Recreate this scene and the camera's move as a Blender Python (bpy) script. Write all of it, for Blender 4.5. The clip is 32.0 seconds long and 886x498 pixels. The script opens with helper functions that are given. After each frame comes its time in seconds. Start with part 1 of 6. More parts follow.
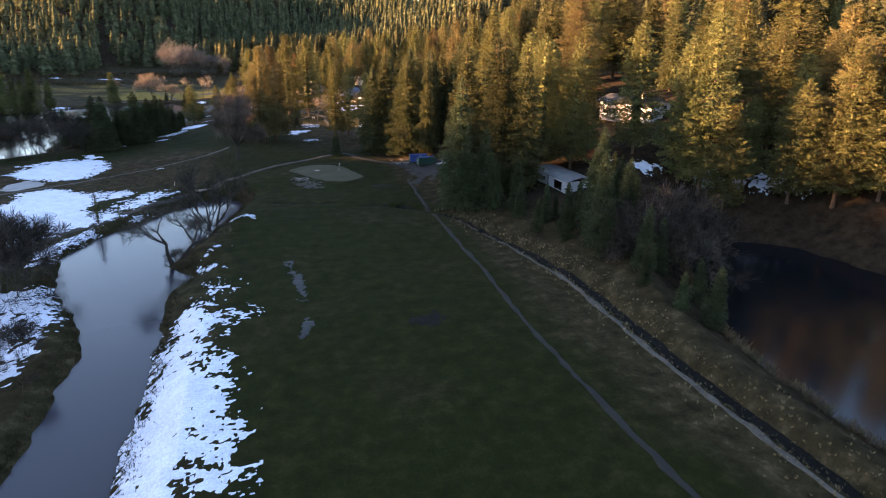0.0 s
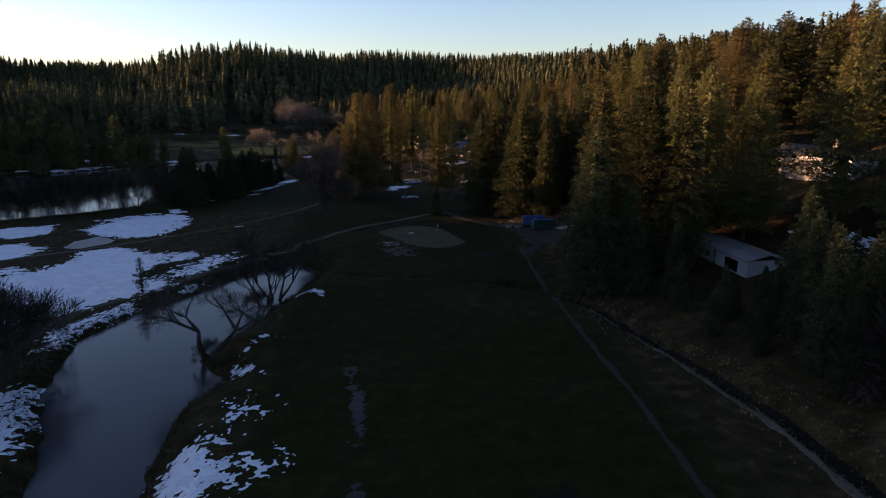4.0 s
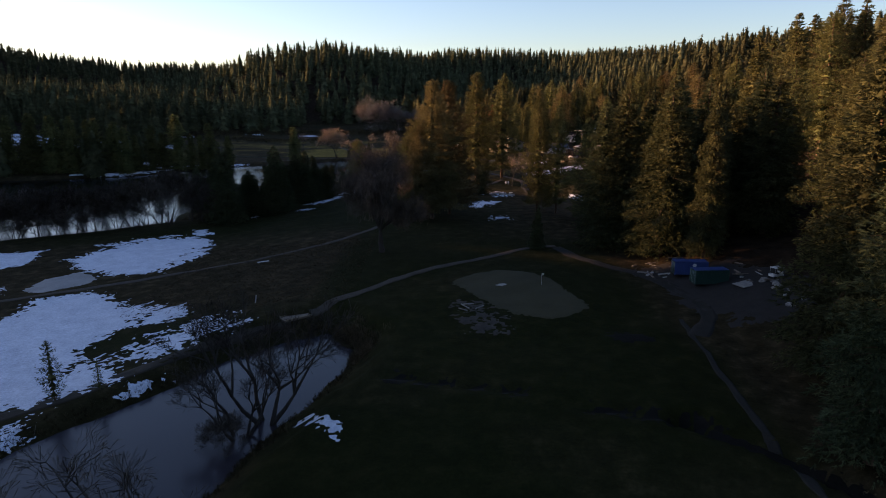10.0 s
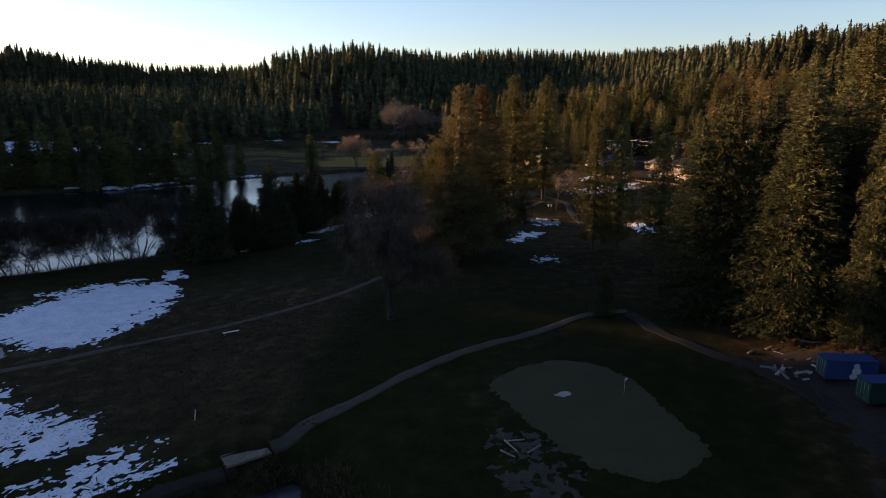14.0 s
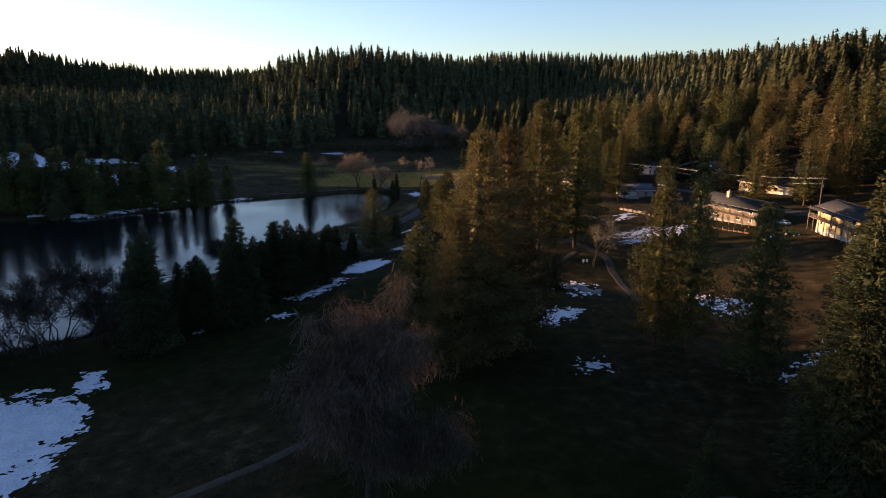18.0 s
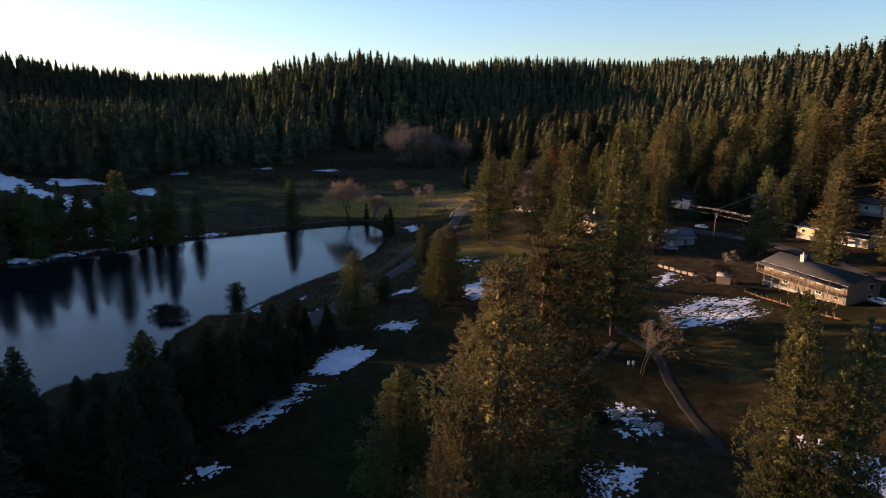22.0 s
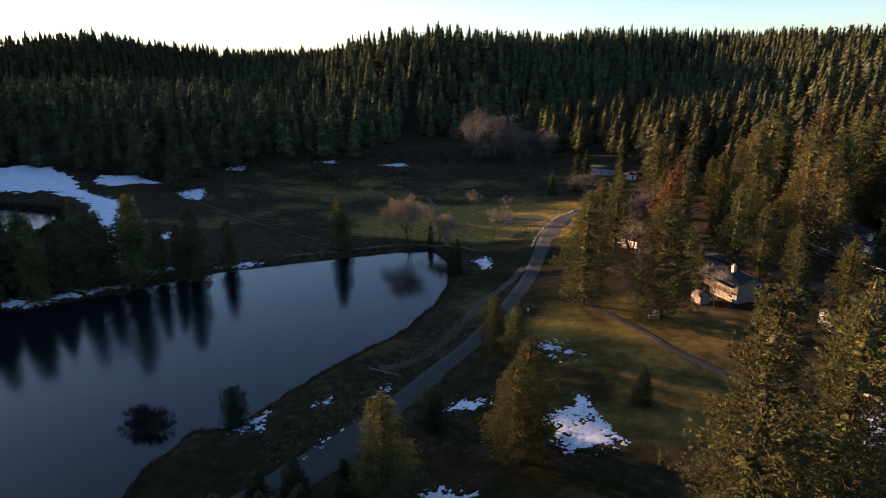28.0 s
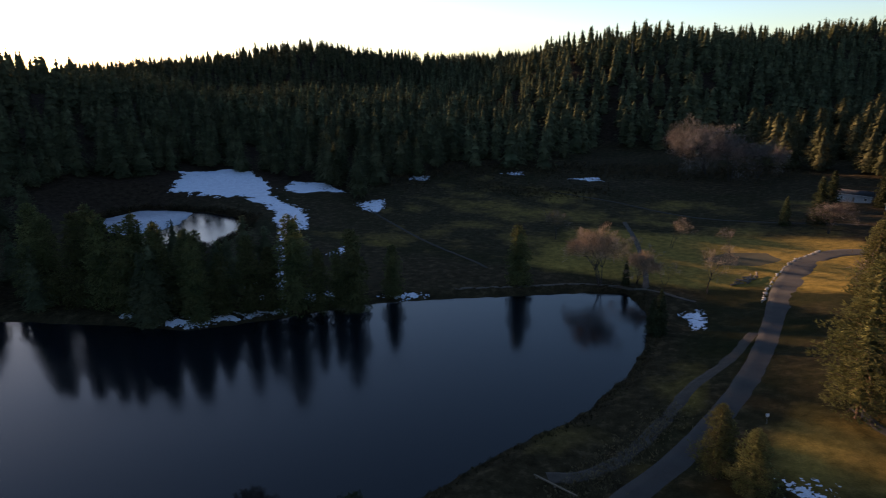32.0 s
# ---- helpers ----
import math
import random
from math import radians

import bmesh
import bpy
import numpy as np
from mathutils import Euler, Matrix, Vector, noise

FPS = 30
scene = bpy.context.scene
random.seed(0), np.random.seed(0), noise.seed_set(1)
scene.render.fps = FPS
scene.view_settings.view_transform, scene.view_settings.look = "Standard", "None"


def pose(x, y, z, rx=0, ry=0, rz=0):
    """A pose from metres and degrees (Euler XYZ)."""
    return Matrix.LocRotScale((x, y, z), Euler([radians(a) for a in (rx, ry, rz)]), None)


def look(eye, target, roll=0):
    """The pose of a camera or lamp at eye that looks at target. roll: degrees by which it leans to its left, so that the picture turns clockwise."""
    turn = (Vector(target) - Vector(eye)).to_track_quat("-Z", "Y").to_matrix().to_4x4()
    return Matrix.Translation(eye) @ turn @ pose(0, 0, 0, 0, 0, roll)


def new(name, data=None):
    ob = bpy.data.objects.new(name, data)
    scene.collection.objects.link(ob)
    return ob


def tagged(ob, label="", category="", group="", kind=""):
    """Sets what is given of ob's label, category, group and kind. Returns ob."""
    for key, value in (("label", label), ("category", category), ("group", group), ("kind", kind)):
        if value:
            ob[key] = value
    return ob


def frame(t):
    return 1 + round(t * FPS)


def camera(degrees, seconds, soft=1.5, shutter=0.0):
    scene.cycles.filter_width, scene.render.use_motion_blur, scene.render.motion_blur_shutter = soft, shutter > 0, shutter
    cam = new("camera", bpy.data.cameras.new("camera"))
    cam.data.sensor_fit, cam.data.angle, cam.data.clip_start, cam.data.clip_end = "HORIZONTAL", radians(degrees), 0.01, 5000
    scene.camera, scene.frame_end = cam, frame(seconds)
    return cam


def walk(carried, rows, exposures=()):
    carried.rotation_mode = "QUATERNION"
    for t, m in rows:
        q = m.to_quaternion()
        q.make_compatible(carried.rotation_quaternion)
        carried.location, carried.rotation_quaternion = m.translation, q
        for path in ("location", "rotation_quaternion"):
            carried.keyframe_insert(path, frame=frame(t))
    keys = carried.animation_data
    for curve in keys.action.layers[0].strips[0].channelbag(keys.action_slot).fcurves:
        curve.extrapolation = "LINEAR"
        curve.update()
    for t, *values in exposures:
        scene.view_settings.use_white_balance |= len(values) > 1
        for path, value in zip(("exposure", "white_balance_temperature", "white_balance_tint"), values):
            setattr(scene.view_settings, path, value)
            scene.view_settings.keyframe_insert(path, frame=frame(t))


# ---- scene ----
cam = camera(70.1, 32.0, soft=1.0, shutter=0.25)
PATH = [
    (0, (-8.337, 12.745, 42.464), (-7.755, 14.55, 41.83), 1.0),
    (0.5, (-6.777, 16.988, 42.291), (-6.253, 18.825, 41.699), 0.6),
    (1, (-5.484, 21.464, 41.721), (-5.03, 23.334, 41.175), 0.4),
    (1.5, (-4.241, 26.166, 40.928), (-3.857, 28.065, 40.432), 0.2),
    (2, (-2.999, 31.071, 40.051), (-2.66, 32.986, 39.583), 0.1),
    (2.5, (-2.081, 36.135, 39.289), (-1.757, 38.051, 38.819), 0.1),
    (4.5, (0.71, 55.84, 36.234), (0.942, 57.771, 35.767), 0.3),
    (5, (1.107, 60.688, 35.845), (1.299, 62.623, 35.377), 0.2),
    (5.5, (1.589, 65.479, 35.282), (1.746, 67.417, 34.814), 0.1),
    (6, (1.989, 70.308, 34.804), (2.119, 72.248, 34.334), 0.1),
    (6.5, (2.402, 75.118, 34.346), (2.514, 77.06, 33.878), -0.0),
    (7, (2.789, 79.901, 34.168), (2.886, 81.844, 33.701), -0.1),
    (7.5, (2.991, 84.739, 34.039), (3.085, 86.682, 33.572), -0.0),
    (8, (3.195, 89.956, 33.775), (3.282, 91.899, 33.31), -0.0),
    (8.5, (3.449, 94.942, 33.526), (3.524, 96.886, 33.06), 0.0),
    (9, (3.622, 99.949, 33.499), (3.68, 101.893, 33.034), 0.0),
    (9.5, (3.85, 105.027, 33.448), (3.877, 106.972, 32.983), -0.1),
    (10, (3.971, 110.103, 33.427), (3.972, 112.048, 32.962), -0.1),
    (10.5, (3.744, 115.15, 33.504), (3.731, 117.095, 33.038), 0.0),
    (11, (3.7, 119.939, 33.626), (3.674, 121.884, 33.161), 0.1),
    (11.5, (3.753, 124.634, 33.712), (3.714, 126.579, 33.248), 0.1),
    (12, (3.638, 129.561, 33.949), (3.588, 131.507, 33.486), 0.0),
    (12.5, (3.68, 134.039, 34.283), (3.618, 135.983, 33.821), -0.1),
    (13, (3.674, 138.944, 34.501), (3.602, 140.889, 34.04), -0.1),
    (13.5, (3.448, 144.087, 34.719), (3.369, 146.032, 34.26), -0.1),
    (14, (3.373, 149.062, 35.029), (3.285, 151.007, 34.57), -0.2),
    (14.5, (3.259, 154.012, 35.433), (3.163, 155.956, 34.975), -0.3),
    (16.5, (2.643, 173.574, 39.274), (2.527, 175.517, 38.815), -0.1),
    (17, (2.134, 178.604, 40.367), (2.016, 180.547, 39.908), -0.1),
    (17.5, (1.73, 183.908, 41.608), (1.611, 185.852, 41.151), -0.1),
    (18, (1.324, 189.356, 42.714), (1.205, 191.299, 42.256), -0.0),
    (18.5, (1.115, 194.698, 43.584), (0.993, 196.641, 43.128), -0.2),
    (19, (1.007, 200.479, 44.172), (0.885, 202.422, 43.717), -0.1),
    (19.5, (0.9, 206.405, 45.079), (0.777, 208.349, 44.624), -0.1),
    (20, (0.655, 211.899, 46.111), (0.531, 213.843, 45.657), -0.1),
    (20.5, (0.142, 217.297, 47.331), (0.018, 219.241, 46.878), 0.1),
    (21, (-0.007, 222.304, 48.847), (-0.133, 224.248, 48.394), -0.0),
    (21.5, (-0.412, 227.708, 50.276), (-0.537, 229.652, 49.823), 0.1),
    (22, (-0.672, 233.301, 51.702), (-0.798, 235.245, 51.249), 0.1),
    (22.5, (-1.14, 238.517, 53.255), (-1.266, 240.46, 52.802), 0.1),
    (23, (-1.595, 244.241, 54.747), (-1.721, 246.184, 54.293), 0.2),
    (23.5, (-1.856, 249.565, 56.265), (-1.984, 251.509, 55.811), 0.2),
    (24, (-2.119, 254.72, 57.587), (-2.25, 256.661, 57.123), 0.2),
    (24.5, (-2.566, 260.248, 58.769), (-2.699, 262.186, 58.291), 0.3),
    (26.5, (-3.804, 279.744, 63.153), (-4.019, 281.658, 62.615), 0.2),
    (27, (-4.178, 284.561, 63.739), (-4.44, 286.467, 63.19), 0.1),
    (27.5, (-4.862, 289.502, 64.035), (-5.172, 291.401, 63.489), 0.0),
    (28, (-5.647, 294.554, 64.365), (-6.014, 296.443, 63.82), -0.1),
    (28.5, (-6.64, 299.378, 64.779), (-7.061, 301.256, 64.234), -0.1),
    (29, (-7.667, 304.257, 65.091), (-8.138, 306.123, 64.548), -0.2),
    (29.5, (-8.921, 309.154, 65.412), (-9.431, 311.01, 64.869), -0.2),
    (30, (-10.159, 313.991, 65.737), (-10.7, 315.839, 65.196), -0.3),
    (30.5, (-11.647, 318.886, 65.996), (-12.207, 320.728, 65.456), -0.4),
    (31, (-13.291, 323.42, 65.924), (-13.888, 325.251, 65.385), -0.4),
    (31.5, (-14.913, 328.231, 65.8), (-15.662, 330.006, 65.264), -0.7),
    (32, (-16.5, 332.887, 65.471), (-17.417, 334.583, 64.939), -1.0),
]
# the clip's camera stops down over the first two seconds and opens a little at the end
EXPOSURES = [(t, stops + 1.82, kelvin, tint) for t, stops, kelvin, tint in
             ((0, 2.15, 7350, 27), (0.6, 1.95, 7250, 27), (1.2, 1.35, 6900, 27), (2.0, 0.33, 6700, 29), (3.0, 0.05, 6650, 30), (9.0, 0.12, 6620, 30), (12.0, 0.12, 6600, 29), (14.0, 0.03, 6550, 28), (17.0, 0.08, 6400, 25), (21.0, 0.03, 6050, 22), (24.0, -0.05, 5950, 22), (26.5, 0.38, 6150, 22), (30.5, 0.38, 6150, 22), (32.0, 0.08, 6250, 22))]
walk(cam, [(t, look(eye, target, roll)) for t, eye, target, roll in PATH], EXPOSURES)

# ---- sky and sun ----
SUN_AZ, SUN_EL = -69.0, 6.6     # degrees clockwise from +y, and above the horizon
world = bpy.data.worlds.new("dusk_sky")
scene.world = world
world.use_nodes = True
wn = world.node_tree
sky = wn.nodes.new("ShaderNodeTexSky")
sky.sky_type, sky.sun_disc = "NISHITA", False
sky.sun_elevation, sky.sun_rotation = radians(SUN_EL), radians(SUN_AZ)
sky.altitude, sky.air_density, sky.dust_density, sky.ozone_density = 900, 1.0, 0.9, 2.1
wn.links.new(sky.outputs[0], wn.nodes["Background"].inputs[0])
wn.nodes["Background"].inputs[1].default_value = 0.08
sun = new("sun", bpy.data.lights.new("sun", "SUN"))
sun.data.energy, sun.data.angle, sun.data.color = 5.0, radians(0.6), (1.0, 0.62, 0.31)
toward = Vector((math.sin(radians(SUN_AZ)) * math.cos(radians(SUN_EL)), math.cos(radians(SUN_AZ)) * math.cos(radians(SUN_EL)), math.sin(radians(SUN_EL))))
sun.matrix_world = look(toward * 500, (0, 0, 0))


# ---- materials ----
def node(t, kind, **values):
    n = t.nodes.new("ShaderNode" + kind)
    for key, value in values.items():
        if key in n.inputs:
            n.inputs[key].default_value = value
    return n


def ramp(t, fac, stops):
    n = t.nodes.new("ShaderNodeValToRGB")
    while len(n.color_ramp.elements) < len(stops):
        n.color_ramp.elements.new(0.5)
    for e, (p, c) in zip(n.color_ramp.elements, stops):
        e.position, e.color = p, (*c, 1)
    t.links.new(fac, n.inputs[0])
    return n.outputs[0]


def mix(t, fac, a, b, mode="MIX"):
    n = t.nodes.new("ShaderNodeMix")
    n.data_type, n.blend_type = "RGBA", mode
    for slot, v in ((0, fac), (6, a), (7, b)):
        if hasattr(v, "is_linked"):
            t.links.new(v, n.inputs[slot])
        else:
            n.inputs[slot].default_value = v if slot == 0 else (*v, 1)
    return n.outputs[2]


def grain(t, scale, detail=4.0, rough=0.6, where=None, stretch=None):
    n = node(t, "TexNoise", Scale=scale, Detail=detail, Roughness=rough)
    src = where or t.nodes.new("ShaderNodeTexCoord").outputs["Object"]
    if stretch:
        mp = t.nodes.new("ShaderNodeMapping")
        mp.inputs["Scale"].default_value = stretch
        t.links.new(src, mp.inputs[0])
        src = mp.outputs[0]
    t.links.new(src, n.inputs["Vector"])
    return n.outputs["Fac"]


def surface(name, dark, light, scale=1.0, fine=12.0, rough=0.8, bump=0.3, metal=0.0, vary=0.0, spec=0.3, stretch=None):
    """Two-scale mottled surface in real-world size; vary shifts the colour from object to object."""
    m = bpy.data.materials.new(name)
    m.use_nodes = True
    t = m.node_tree
    p = t.nodes["Principled BSDF"]
    big, small = grain(t, scale, 3, stretch=stretch), grain(t, fine, 5, 0.7, stretch=stretch)
    c = ramp(t, big, [(0.3, dark), (0.7, light)])
    c = mix(t, 0.45, c, ramp(t, small, [(0.3, tuple(v * 0.55 for v in dark)), (0.7, tuple(min(1, v * 1.25) for v in light))]))
    if vary:
        info = t.nodes.new("ShaderNodeObjectInfo")
        hs = t.nodes.new("ShaderNodeHueSaturation")
        mr = node(t, "MapRange", **{"To Min": 1 - vary, "To Max": 1 + vary})
        t.links.new(info.outputs["Random"], mr.inputs[0])
        t.links.new(mr.outputs[0], hs.inputs["Value"])
        t.links.new(c, hs.inputs["Color"])
        c = hs.outputs[0]
    t.links.new(c, p.inputs["Base Color"])
    p.inputs["Roughness"].default_value, p.inputs["Metallic"].default_value = rough, metal
    p.inputs["Specular IOR Level"].default_value = spec
    if bump:
        b = node(t, "Bump", Strength=bump, Distance=0.05)
        t.links.new(small, b.inputs["Height"])
        t.links.new(b.outputs[0], p.inputs["Normal"])
    return m


def leafage(name, dark, light, thin=0.25, vary=0.25):
    """Needles or leaves: colour differs from spray to spray and from tree to tree, and a little light passes through."""
    m = bpy.data.materials.new(name)
    m.use_nodes = True
    t = m.node_tree
    t.nodes.remove(t.nodes["Principled BSDF"])
    geo, info = t.nodes.new("ShaderNodeNewGeometry"), t.nodes.new("ShaderNodeObjectInfo")
    c = ramp(t, geo.outputs["Random Per Island"], [(0.0, dark), (0.6, light), (1.0, tuple(v * 1.35 for v in light))])
    c = mix(t, 0.8, c, ramp(t, grain(t, 0.11, 2), [(0.32, (0.30, 0.34, 0.30)), (0.68, (0.72, 0.66, 0.60))]), "OVERLAY")
    hs = t.nodes.new("ShaderNodeHueSaturation")
    for out, lo, hi in (("Value", 1 - vary, 1 + vary), ("Hue", 0.485, 0.515)):
        mr = node(t, "MapRange", **{"To Min": lo, "To Max": hi})
        t.links.new(info.outputs["Random"], mr.inputs[0])
        t.links.new(mr.outputs[0], hs.inputs[out])
    t.links.new(c, hs.inputs["Color"])
    d, tr = t.nodes.new("ShaderNodeBsdfDiffuse"), t.nodes.new("ShaderNodeBsdfTranslucent")
    ms = t.nodes.new("ShaderNodeMixShader")
    ms.inputs[0].default_value = thin
    for sh in (d, tr):
        t.links.new(hs.outputs[0], sh.inputs[0])
    t.links.new(d.outputs[0], ms.inputs[1])
    t.links.new(tr.outputs[0], ms.inputs[2])
    t.links.new(ms.outputs[0], t.nodes["Material Output"].inputs[0])
    return m


def water(name, base, rough, ripple):
    m = bpy.data.materials.new(name)
    m.use_nodes = True
    t = m.node_tree
    p = t.nodes["Principled BSDF"]
    p.inputs["Base Color"].default_value = (*base, 1)
    p.inputs["IOR"].default_value = 1.33
    p.inputs["Specular IOR Level"].default_value = 0.33
    mr = node(t, "MapRange", **{"From Min": 0.35, "From Max": 0.7, "To Min": rough, "To Max": rough * 2.2})
    t.links.new(grain(t, 0.03, 3), mr.inputs[0])
    t.links.new(mr.outputs[0], p.inputs["Roughness"])
    b = node(t, "Bump", Strength=ripple, Distance=0.05)
    t.links.new(grain(t, 1.4, 3, 0.5, stretch=(1, 0.5, 1)), b.inputs["Height"])
    t.links.new(b.outputs[0], p.inputs["Normal"])
    return m


def ground_material():
    m = bpy.data.materials.new("ground_cover")
    m.use_nodes = True
    t = m.node_tree
    p = t.nodes["Principled BSDF"]
    attr = t.nodes.new("ShaderNodeAttribute")
    attr.attribute_name = "cover"
    sep = t.nodes.new("ShaderNodeSeparateColor")
    t.links.new(attr.outputs["Color"], sep.inputs[0])
    broad, mid, fine = grain(t, 0.035, 4), grain(t, 0.35, 5, 0.65), grain(t, 3.0, 5, 0.75)
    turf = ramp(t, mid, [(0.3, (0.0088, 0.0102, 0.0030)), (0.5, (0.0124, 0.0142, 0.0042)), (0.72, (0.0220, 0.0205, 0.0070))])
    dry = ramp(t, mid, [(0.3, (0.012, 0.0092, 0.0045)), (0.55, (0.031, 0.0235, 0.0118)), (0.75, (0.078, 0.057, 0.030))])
    duff = ramp(t, mid, [(0.3, (0.009, 0.006, 0.004)), (0.7, (0.038, 0.025, 0.015))])
    # grass golds with low sunlight painted in, laid on by the lit mask
    sunlit_gold = ramp(t, mid, [(0.3, (0.110, 0.082, 0.014)), (0.7, (0.29, 0.195, 0.036))])
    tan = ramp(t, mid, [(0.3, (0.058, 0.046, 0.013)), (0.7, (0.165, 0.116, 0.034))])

    def edge(src, amount):
        a = node(t, "Math", Value_001=0)
        a.operation = "MULTIPLY_ADD"
        t.links.new(broad, a.inputs[0])
        a.inputs[1].default_value, a.inputs[2].default_value = amount, -amount / 2
        b = t.nodes.new("ShaderNodeMath")
        b.operation, b.use_clamp = "ADD", True
        t.links.new(a.outputs[0], b.inputs[0])
        t.links.new(src, b.inputs[1])
        r = node(t, "MapRange", **{"From Min": 0.3, "From Max": 0.7})
        t.links.new(b.outputs[0], r.inputs[0])
        return r.outputs[0]

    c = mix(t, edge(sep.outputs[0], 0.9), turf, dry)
    c = mix(t, edge(sep.outputs[1], 0.5), c, duff)
    c = mix(t, edge(sep.outputs[2], 1.3), c, mix(t, sep.outputs[0], sunlit_gold, tan))
    c = mix(t, 0.6, c, ramp(t, fine, [(0.25, (0.25, 0.25, 0.25)), (0.75, (0.85, 0.85, 0.85))]), "OVERLAY")
    t.links.new(c, p.inputs["Base Color"])
    p.inputs["Roughness"].default_value = 1.0
    p.inputs["Specular IOR Level"].default_value = 0.04
    b = node(t, "Bump", Strength=0.7, Distance=0.15)
    t.links.new(fine, b.inputs["Height"])
    t.links.new(b.outputs[0], p.inputs["Normal"])
    return m


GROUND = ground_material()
SNOW = surface("old_snow", (0.42, 0.455, 0.54), (0.65, 0.68, 0.75), 0.4, 3.0, 0.75, 0.5, spec=0.2)
LAKE = water("lake_water", (0.004, 0.006, 0.008), 0.085, 0.05)
RIVER = water("river_water", (0.030, 0.028, 0.034), 0.10, 0.05)
BARK = surface("pine_bark", (0.030, 0.020, 0.014), (0.13, 0.075, 0.045), 1.5, 8, 0.95, 0.8, vary=0.2, stretch=(1, 1, 0.3))
GREYBARK = surface("grey_bark", (0.014, 0.012, 0.010), (0.05, 0.042, 0.035), 1.5, 9, 0.95, 0.6, vary=0.2, stretch=(1, 1, 0.3))
NEEDLES = leafage("pine_needles", (0.038, 0.042, 0.020), (0.102, 0.104, 0.044))
RUSTY = leafage("rusty_needles", (0.052, 0.046, 0.023), (0.126, 0.106, 0.052))
DYING = leafage("dying_needles", (0.070, 0.044, 0.022), (0.155, 0.088, 0.042))
PALETWIG = leafage("pale_twigs", (0.082, 0.068, 0.058), (0.200, 0.164, 0.140), 0.1)
FIRLEAF = leafage("fir_sprays", (0.023, 0.027, 0.014), (0.074, 0.075, 0.036))
CEDAR = leafage("cedar_sprays", (0.019, 0.026, 0.015), (0.058, 0.069, 0.038))
FARWOOD = leafage("far_needles", (0.045, 0.048, 0.028), (0.064, 0.067, 0.038))
REDTWIG = leafage("willow_twigs", (0.11, 0.082, 0.063), (0.26, 0.190, 0.145), 0.1)
DUSTTWIG = leafage("dusty_twigs", (0.052, 0.046, 0.045), (0.135, 0.119, 0.114), 0.1)
BROWNTWIG = leafage("oak_twigs", (0.044, 0.035, 0.030), (0.125, 0.098, 0.083), 0.1)
GREYTWIG = leafage("grey_twigs", (0.018, 0.015, 0.014), (0.060, 0.050, 0.045), 0.1)


# ---- the lie of the land ----
def ease(a, b, v):
    t = np.clip((np.asarray(v, float) - a) / (b - a), 0, 1)
    return t * t * (3 - 2 * t)


def along(x, y, pts):
    """Distance from a line of points (x, y, ...) and the last value of the points, carried along the line."""
    best, val = np.full(np.shape(x), 1e9), np.zeros(np.shape(x))
    for a, b in zip(pts, pts[1:]):
        ux, uy = b[0] - a[0], b[1] - a[1]
        s = np.clip(((x - a[0]) * ux + (y - a[1]) * uy) / (ux * ux + uy * uy), 0, 1)
        d = np.hypot(x - a[0] - s * ux, y - a[1] - s * uy)
        val = np.where(d < best, a[-1] + s * (b[-1] - a[-1]), val)
        best = np.minimum(d, best)
    return best, val


def inside(x, y, pts):
    """Signed distance to a closed outline, positive inside."""
    d, _ = along(x, y, [*pts, pts[0]])
    odd = np.zeros(np.shape(x), bool)
    for (ax, ay), (bx, by) in zip(pts, [*pts[1:], pts[0]]):
        cross = (ay > y) != (by > y)
        odd ^= cross & (x < (bx - ax) * (y - ay) / np.where(by == ay, 1e-9, by - ay) + ax)
    return np.where(odd, d, -d)


def wave(x, y, size, seed=0.0):
    """Smooth unevenness between about -1 and 1."""
    x, y, out = np.asarray(x) / size, np.asarray(y) / size, 0.0
    for n, (a, b, c) in enumerate(((1.0, 0.31, 0.2), (-0.45, 1.1, 1.7), (0.83, -0.77, 3.1), (1.9, 0.6, 4.4), (-1.3, 1.7, 5.2), (2.3, -1.9, 0.9))):
        out = out + np.sin(6.283 * (a * x + b * y) + c + seed * (n + 1.3)) / (2 + n * 0.6)
    return out * 0.7


LAKE_Z, RIVER_Z, POND_Z = -8.0, -3.6, -3.0
LAKE_SHORE = [(-92, 352), (-77, 366), (-81, 385), (-79, 399), (-71, 402), (-67, 417), (-60, 436), (-50, 456), (-45, 480), (-44, 500), (-48, 524), (-58, 542), (-72, 537), (-90, 525), (-108, 514), (-128, 500), (-139, 489), (-150, 474), (-170, 452), (-192, 446), (-235, 430), (-262, 390), (-240, 330), (-190, 285), (-130, 280), (-104, 296), (-84, 314), (-92, 335)]
RIVER_BANK = [(-26, 20), (-25, 60), (-24, 87), (-23, 110), (-24, 128), (-20, 140), (-25, 147), (-19, 163), (-15, 176), (-11, 187), (-9, 198), (-15, 206), (-20, 203), (-27, 196), (-33, 184), (-42, 172), (-47, 158), (-44, 138), (-37, 122), (-34, 110), (-35, 88), (-38, 60), (-40, 20)]
SIDE_POND = [(62, 30), (61, 58), (62, 72), (65, 88), (74, 106), (86, 128), (100, 134), (114, 122), (118, 96), (120, 60), (110, 25)]
BACK_POND = [(-337, 566), (-300, 575), (-266, 572), (-246, 553), (-236, 522), (-262, 508), (-300, 516), (-335, 536)]
# RIDGE_A up to y = 690 is unseen; its heights shape the shadow
RIDGE_A = [(-700, -500, 108), (-800, 0, 106), (-815, 330, 108), (-802, 480, 112), (-800, 530, 102), (-800, 575, 96), (-799, 597, 78), (-797, 620, 68), (-792, 650, 78), (-765, 690, 75), (-715, 735, 77), (-690, 765, 66), (-655, 805, 52), (-600, 860, 29)]
